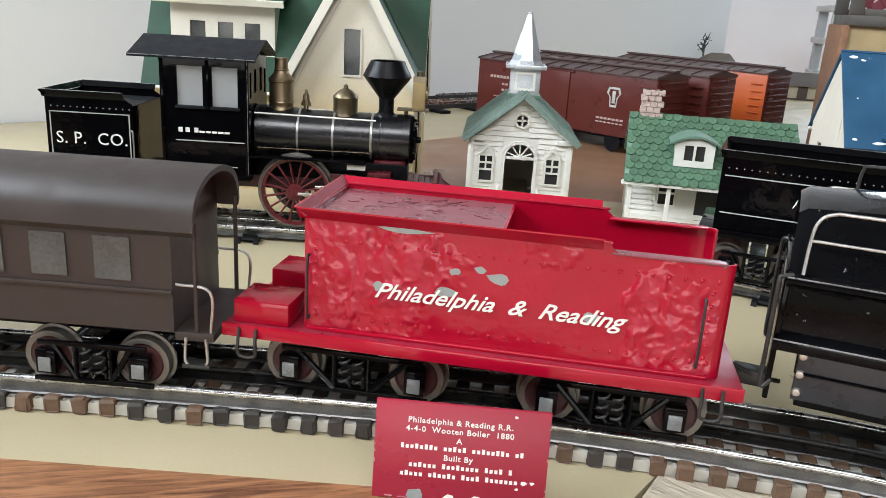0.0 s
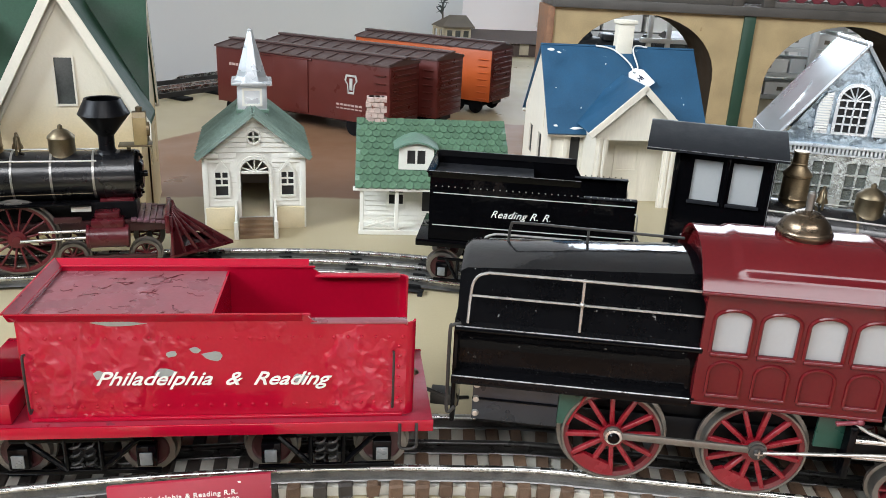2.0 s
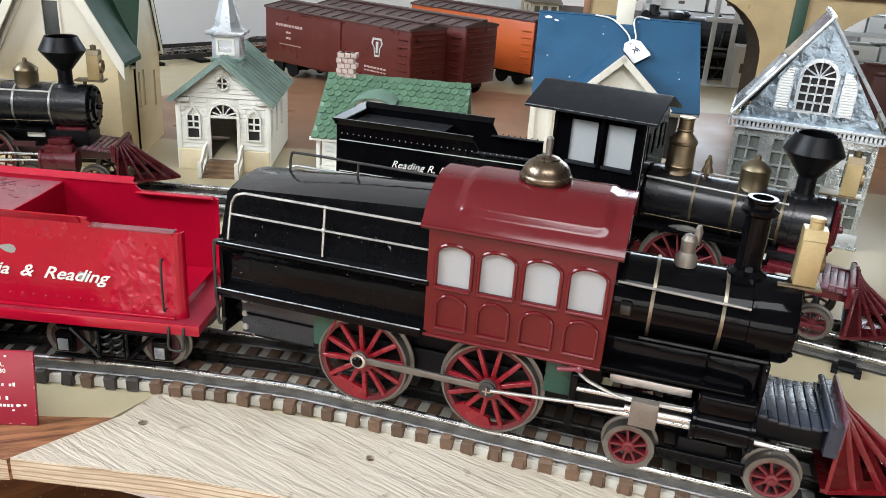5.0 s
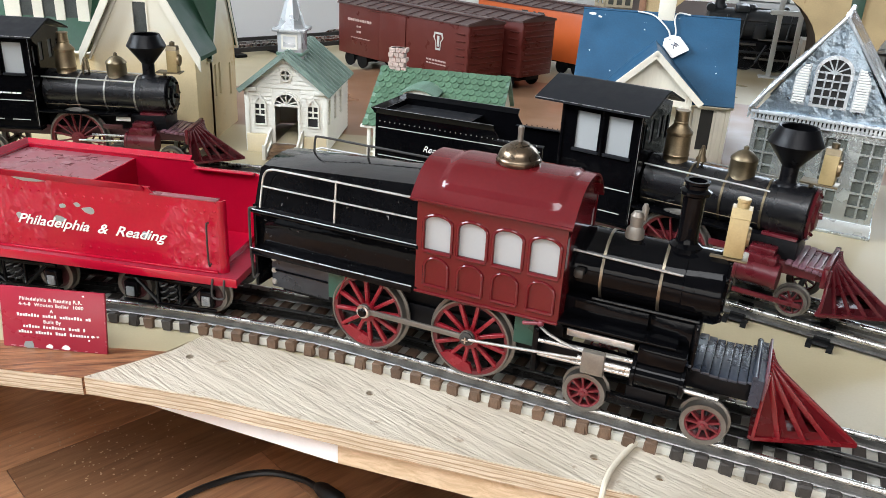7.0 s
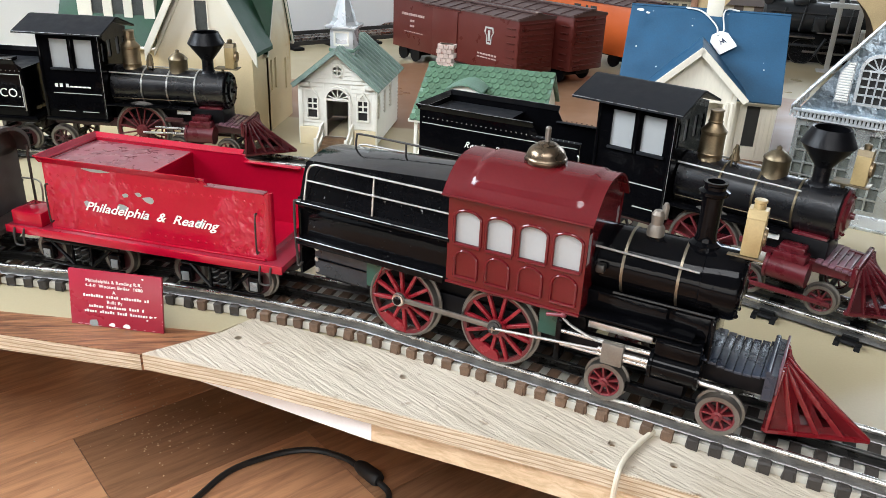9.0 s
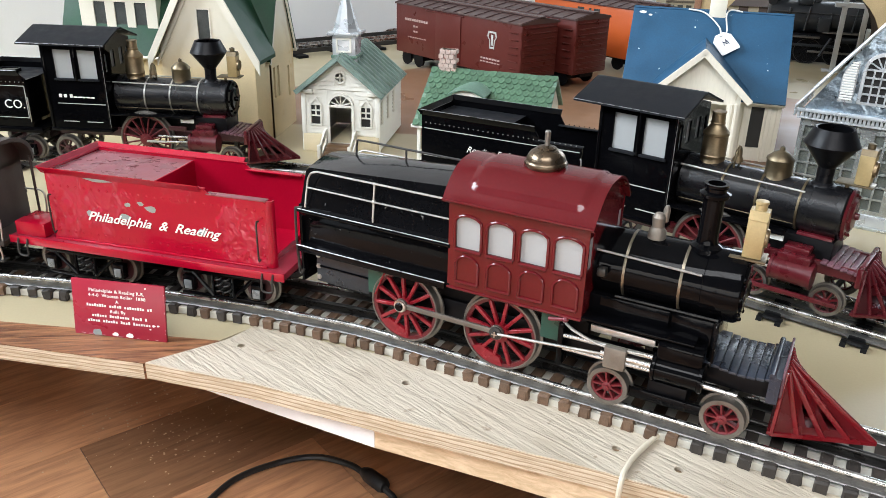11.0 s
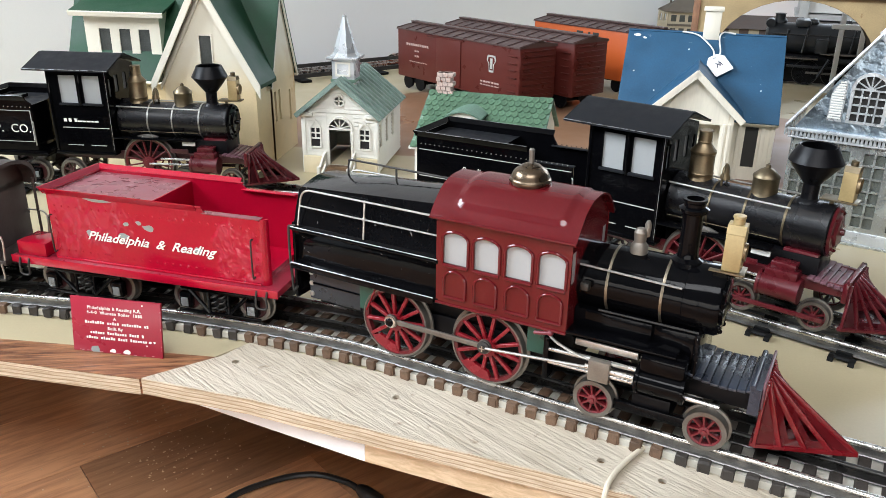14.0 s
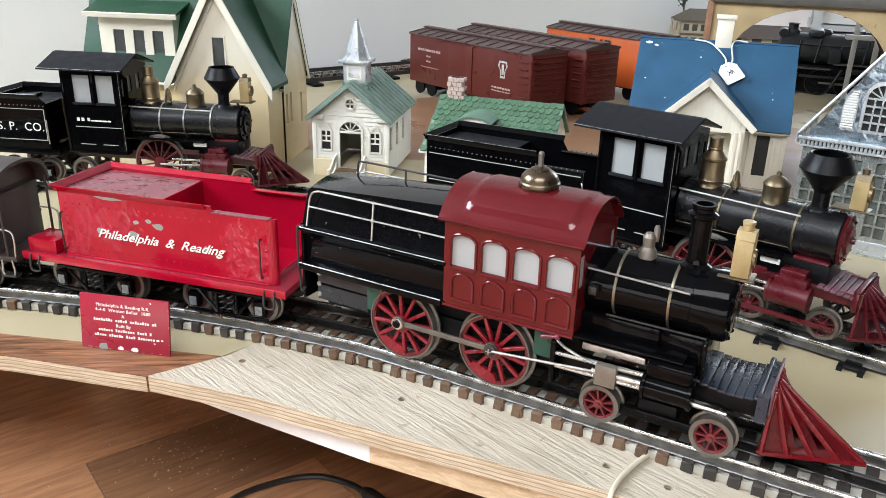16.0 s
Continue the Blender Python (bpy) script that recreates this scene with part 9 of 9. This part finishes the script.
def far_engine():
    e = thing("steam_locomotive", pose(0.83, 1.40, -0.008, 0, 0, -14) @ Matrix.Diagonal((1.0, 1.0, 0.94, 1)), "black modern toy steam engine behind the viaduct", "locomotive")
    AX = Matrix.Rotation(radians(90), 4, "Y")
    part("boiler", lathe(B(), [(0, 0), (0.034, 0), (0.036, 0.03), (0.036, 0.21), (0.030, 0.215), (0, 0.215)], 36, Matrix.Translation((-0.12, 0, 0.112)) @ AX), "black_grey", e, "dull black boiler")
    part("running_board", box(B(), -0.13, -0.01, -0.047, 0.047, 0.070, 0.073, 0.0005), "tyre", e)
    part("running_board", box(B(), -0.008, 0.12, -0.047, 0.047, 0.083, 0.086, 0.0005), "tyre", e)
    part("valve_gear", box(B(), -0.072, 0.035, -0.0420, -0.0395, 0.050, 0.056, 0.0006), "black_grey", e)
    part("valve_link", rod(B(), (-0.005, -0.041, 0.030), (0.012, -0.041, 0.072), 0.003, seg=8), "black_grey", e)
    part("sand_box", box(B(), -0.066, -0.035, -0.030, 0.030, 0.140, 0.158, 0.006), "black_grey", e)
    part("feed_heater", rod(B(), (-0.118, -0.022, 0.146), (-0.118, 0.022, 0.146), 0.010, seg=16), "black_grey", e)
    part("frame", box(B(), -0.13, 0.13, -0.0285, 0.025, 0.014, 0.078, 0.001), "black_matt", e)
    part("cab", box(B(), 0.088, 0.135, -0.042, 0.042, 0.06, 0.158, 0.003), "black_grey", e)
    part("cab_roof", prism(B(), [(-0.046, 0.156), (0.0, 0.170), (0.046, 0.156), (0.046, 0.153), (-0.046, 0.153)], 0.082, 0.142), "black_grey", e)
    part("cab_window", box(B(), 0.098, 0.122, -0.0426, -0.0422, 0.115, 0.145), "glass_dark", e, smooth=False)
    for s in (-0.03, 0.03, 0.09):
        spoked_wheel(e, s, -0.030, 0.038, 0.029, 12, -1, "driving_wheel", tyre="iron", colour="black_matt")
    for s, r in ((-0.095, 0.011), (-0.03, 0.012), (0.04, 0.010)):
        part("dome", lathe(B(), [(r, 0.14), (r, 0.152), (r * 0.6, 0.158), (0, 0.16)], 18, Matrix.Translation((s, 0, 0))), "black_grey", e)
    part("cylinder", rod(B(), (-0.115, -0.036, 0.045), (-0.075, -0.036, 0.045), 0.014, seg=20), "black_grey", e)
    part("side_rod", box(B(), -0.03, 0.09, -0.0355, -0.0335, 0.036, 0.041, 0.0005), "tyre", e)
    part("stack", lathe(B(), [(0.011, 0.145), (0.010, 0.150), (0.011, 0.166), (0.013, 0.168), (0.009, 0.168), (0.008, 0.15), (0, 0.15)], 18, Matrix.Translation((-0.100, 0, 0))), "black_grey", e)
    for s, z0, z1 in ((-0.085, 0.082, 0.135), (-0.045, 0.084, 0.14), (0.0, 0.082, 0.128), (0.05, 0.082, 0.14)):
        part("pipe", rod(B(), (s, -0.0385, z0), (s + 0.006, -0.034, z1), 0.0022, seg=8), "black_grey", e)
    part("air_pump", box(B(), -0.02, 0.006, -0.048, -0.036, 0.085, 0.118, 0.003), "black_grey", e)
    part("air_tank", rod(B(), (0.02, -0.042, 0.070), (0.075, -0.042, 0.070), 0.007, seg=16), "black_grey", e)
    part("front_step", box(B(), -0.145, -0.128, -0.04, 0.04, 0.03, 0.06, 0.002), "black_grey", e)
    part("smokebox_front", lathe(B(), [(0.034, 0), (0.028, 0.004), (0.02, 0.006), (0, 0.007)], 28, Matrix.Translation((-0.12, 0, 0.112)) @ Matrix.Rotation(radians(-90), 4, "Y")), "black_grey", e)
    part("hand_rail", tube(B(), [(-0.11, -0.037, 0.125), (0.08, -0.037, 0.125)], 0.0011, 1), "iron", e)


M["black_grey"] = mat("dusty_black_metal", (0.011, 0.013, 0.015), 0.4, var=0.3, scale=40, bump=0.1)


def shelves():
    """Pale display shelving with goods, seen through the arches."""
    e = thing("display_shelf", Matrix.Translation((-0.0645, -0.3718, 0.3338)) @ Matrix.Scale(1.25, 4) @ Matrix.Translation((0.0645, 0.3718, -0.3338)) @ pose(1.25, 1.78, -0.21, 0, 0, -14), "pale grey metal display shelving behind the viaduct", "shelf")
    for x in (-0.42, -0.05, 0.32, 0.7):
        part("upright", box(B(), x - 0.012, x + 0.012, -0.012, 0.012, 0.1088, 0.50, 0.001), "shelf_grey", e)
        part("upright", box(B(), x - 0.012, x + 0.012, 0.228, 0.252, 0.1088, 0.50, 0.001), "shelf_grey", e)
    for z in (0.12, 0.23, 0.31, 0.40, 0.486):
        part("shelf_board", box(B(), -0.44, 0.72, 0.0, 0.25, z, z + 0.014, 0.001), "shelf_grey", e, smooth=False)
    rng = random.Random(9)
    for z in (0.137, 0.247, 0.327, 0.417):
        x = -0.41
        while x < 0.66:
            w, h = rng.uniform(0.10, 0.24), rng.uniform(0.042, 0.060)
            b = thing("goods_box", e.matrix_basis @ Matrix.Translation((x, 0.02, z)), "small pale carton on the display shelf", "box", "boxes on the shelf")
            part("carton", box(B(), 0, w, 0, 0.14, 0, h, 0.0015), rng.choice(("white_paint", "tag", "white_paint", "pane")), b, smooth=False)
            part("carton_label", box(B(), w * 0.42, w * 0.55, -0.0008, 0, h * 0.4, h * 0.58), "stone", b, smooth=False)
            x += w + rng.uniform(0.004, 0.012)


def stand():
    """A pale metal stand beside the far engine."""
    e = thing("metal_stand", pose(0.827, 1.297, 0, 0, 0, -14), "pale grey metal stand with two posts beside the far engine", "stand")
    for x in (0.0, 0.042):
        part("post", box(B(), x - 0.005, x + 0.005, -0.005, 0.005, 0.003, 0.24, 0.001), "shelf_grey", e)
    part("top_bar", box(B(), -0.02, 0.11, -0.0065, 0.0065, 0.132, 0.142, 0.001), "shelf_grey", e)
    part("foot_plate", box(B(), -0.02, 0.11, -0.015, 0.015, 0.0, 0.003, 0.0005), "shelf_grey", e)
    b = thing("goods_box", e.matrix_basis @ Matrix.Translation((0.053, -0.01, 0.003)), "white carton standing behind the viaduct", "box")
    part("carton", box(B(), 0, 0.055, -0.004, 0.05, 0, 0.085, 0.0015), "white_paint", b, smooth=False)
    part("carton_label", box(B(), 0.012, 0.04, -0.0048, -0.004, 0.03, 0.05), "stone", b, smooth=False)
    # low rack of pale shelves behind the second arch
    e = thing("display_rack", pose(0.95, 1.40, 0, 0, 0, -14), "pale grey metal rack with white cartons behind the viaduct", "shelf")
    for x in (0.10, 0.33, 0.60):
        part("upright", box(B(), x - 0.007, x + 0.007, -0.014, -0.002, 0.0, 0.30, 0.001), "shelf_grey", e)
    for z in (0.002, 0.055, 0.115, 0.18, 0.25):
        part("shelf_board", box(B(), 0.08, 0.62, 0.0, 0.13, z, z + 0.009, 0.0008), "shelf_grey", e, smooth=False)
    rng = random.Random(21)
    for z in (0.011, 0.064, 0.124, 0.189):
        x = 0.09
        while x < 0.52:
            w, h = rng.uniform(0.06, 0.11), rng.uniform(0.030, 0.042)
            b = thing("goods_box", e.matrix_basis @ Matrix.Translation((x, 0.012, z)), "small white carton on the pale rack", "box", "boxes on the rack")
            part("carton", box(B(), 0, w, 0, 0.09, 0, h, 0.0012), rng.choice(("white_paint", "white_paint", "tag", "shelf_grey")), b, smooth=False)
            part("carton_label", box(B(), w * 0.4, w * 0.6, -0.0008, 0, h * 0.35, h * 0.65), "stone", b, smooth=False)
            x += w + rng.uniform(0.002, 0.01)


M["shelf_grey"] = mat("pale_grey_shelf", (0.58, 0.60, 0.60), 0.5, var=0.06, scale=20)


def cables():
    e = thing("power_cable", Matrix.Identity(4), "black rubber power cable with inline plug on the floor", "cable")
    z = -0.2075
    part("cord", tube(B(), [(-0.16, -0.14, z), (-0.105, -0.02, z), (-0.075, 0.04, z), (-0.055, 0.085, z + 0.002), (-0.02, 0.115, z + 0.003), (0.015, 0.128, z + 0.004), (0.05, 0.122, z + 0.004), (0.068, 0.111, z + 0.004)], 0.0031), "cable", e, "glossy black cord")
    part("plug", lathe(B(), [(0.0035, 0), (0.0055, 0.003), (0.0075, 0.010), (0.0078, 0.030), (0.006, 0.034), (0, 0.034)], 18, Matrix.Translation((0.066, 0.113, z + 0.0055)) @ Matrix.Rotation(radians(-37), 4, "Z") @ Matrix.Rotation(radians(90), 4, "Y")), "cable", e, "moulded black plug")
    part("cord_end", tube(B(), [(0.092, 0.093, z + 0.004), (0.105, 0.080, z), (0.10, 0.05, z), (0.07, 0.0, z), (0.06, -0.1, z)], 0.0031), "cable", e)
    w = thing("feed_wire", Matrix.Identity(4), "thin ivory wire running over the board's edge to the track", "wire")
    part("strand", tube(B(), [(0.335, -0.042, 0.0025), (0.322, -0.052, 0.0034), (0.305, -0.069, 0.0034), (0.290, -0.090, 0.0034), (0.283, -0.104, 0.0032), (0.280, -0.1125, 0.001), (0.279, -0.1145, -0.012), (0.278, -0.113, -0.05), (0.275, -0.09, -0.12), (0.27, -0.06, -0.207)], 0.0018), "wire", w)


def crumbs():
    """Sawdust specks on the floor and the board."""
    rng = random.Random(77)
    bm = B()
    for k in range(220):
        x, y = rng.gauss(-0.16, 0.06), rng.gauss(0.16, 0.05)
        s = rng.uniform(0.0004, 0.0012)
        bmesh.ops.create_icosphere(bm, subdivisions=1, radius=s, matrix=Matrix.Translation((x, y, -0.2098 + s * 0.4)) @ Matrix.Diagonal((rng.uniform(0.6, 1.6), 1, 0.5, 1)))
    ob = part("sawdust", bm, "pine", None, "scattered pale sawdust crumbs on the floor", smooth=False)
    tagged(ob, category="crumbs", kind="stuff")


back_track()
bridge()
station()
far_engine()
stand()
shelves()
cables()
crumbs()
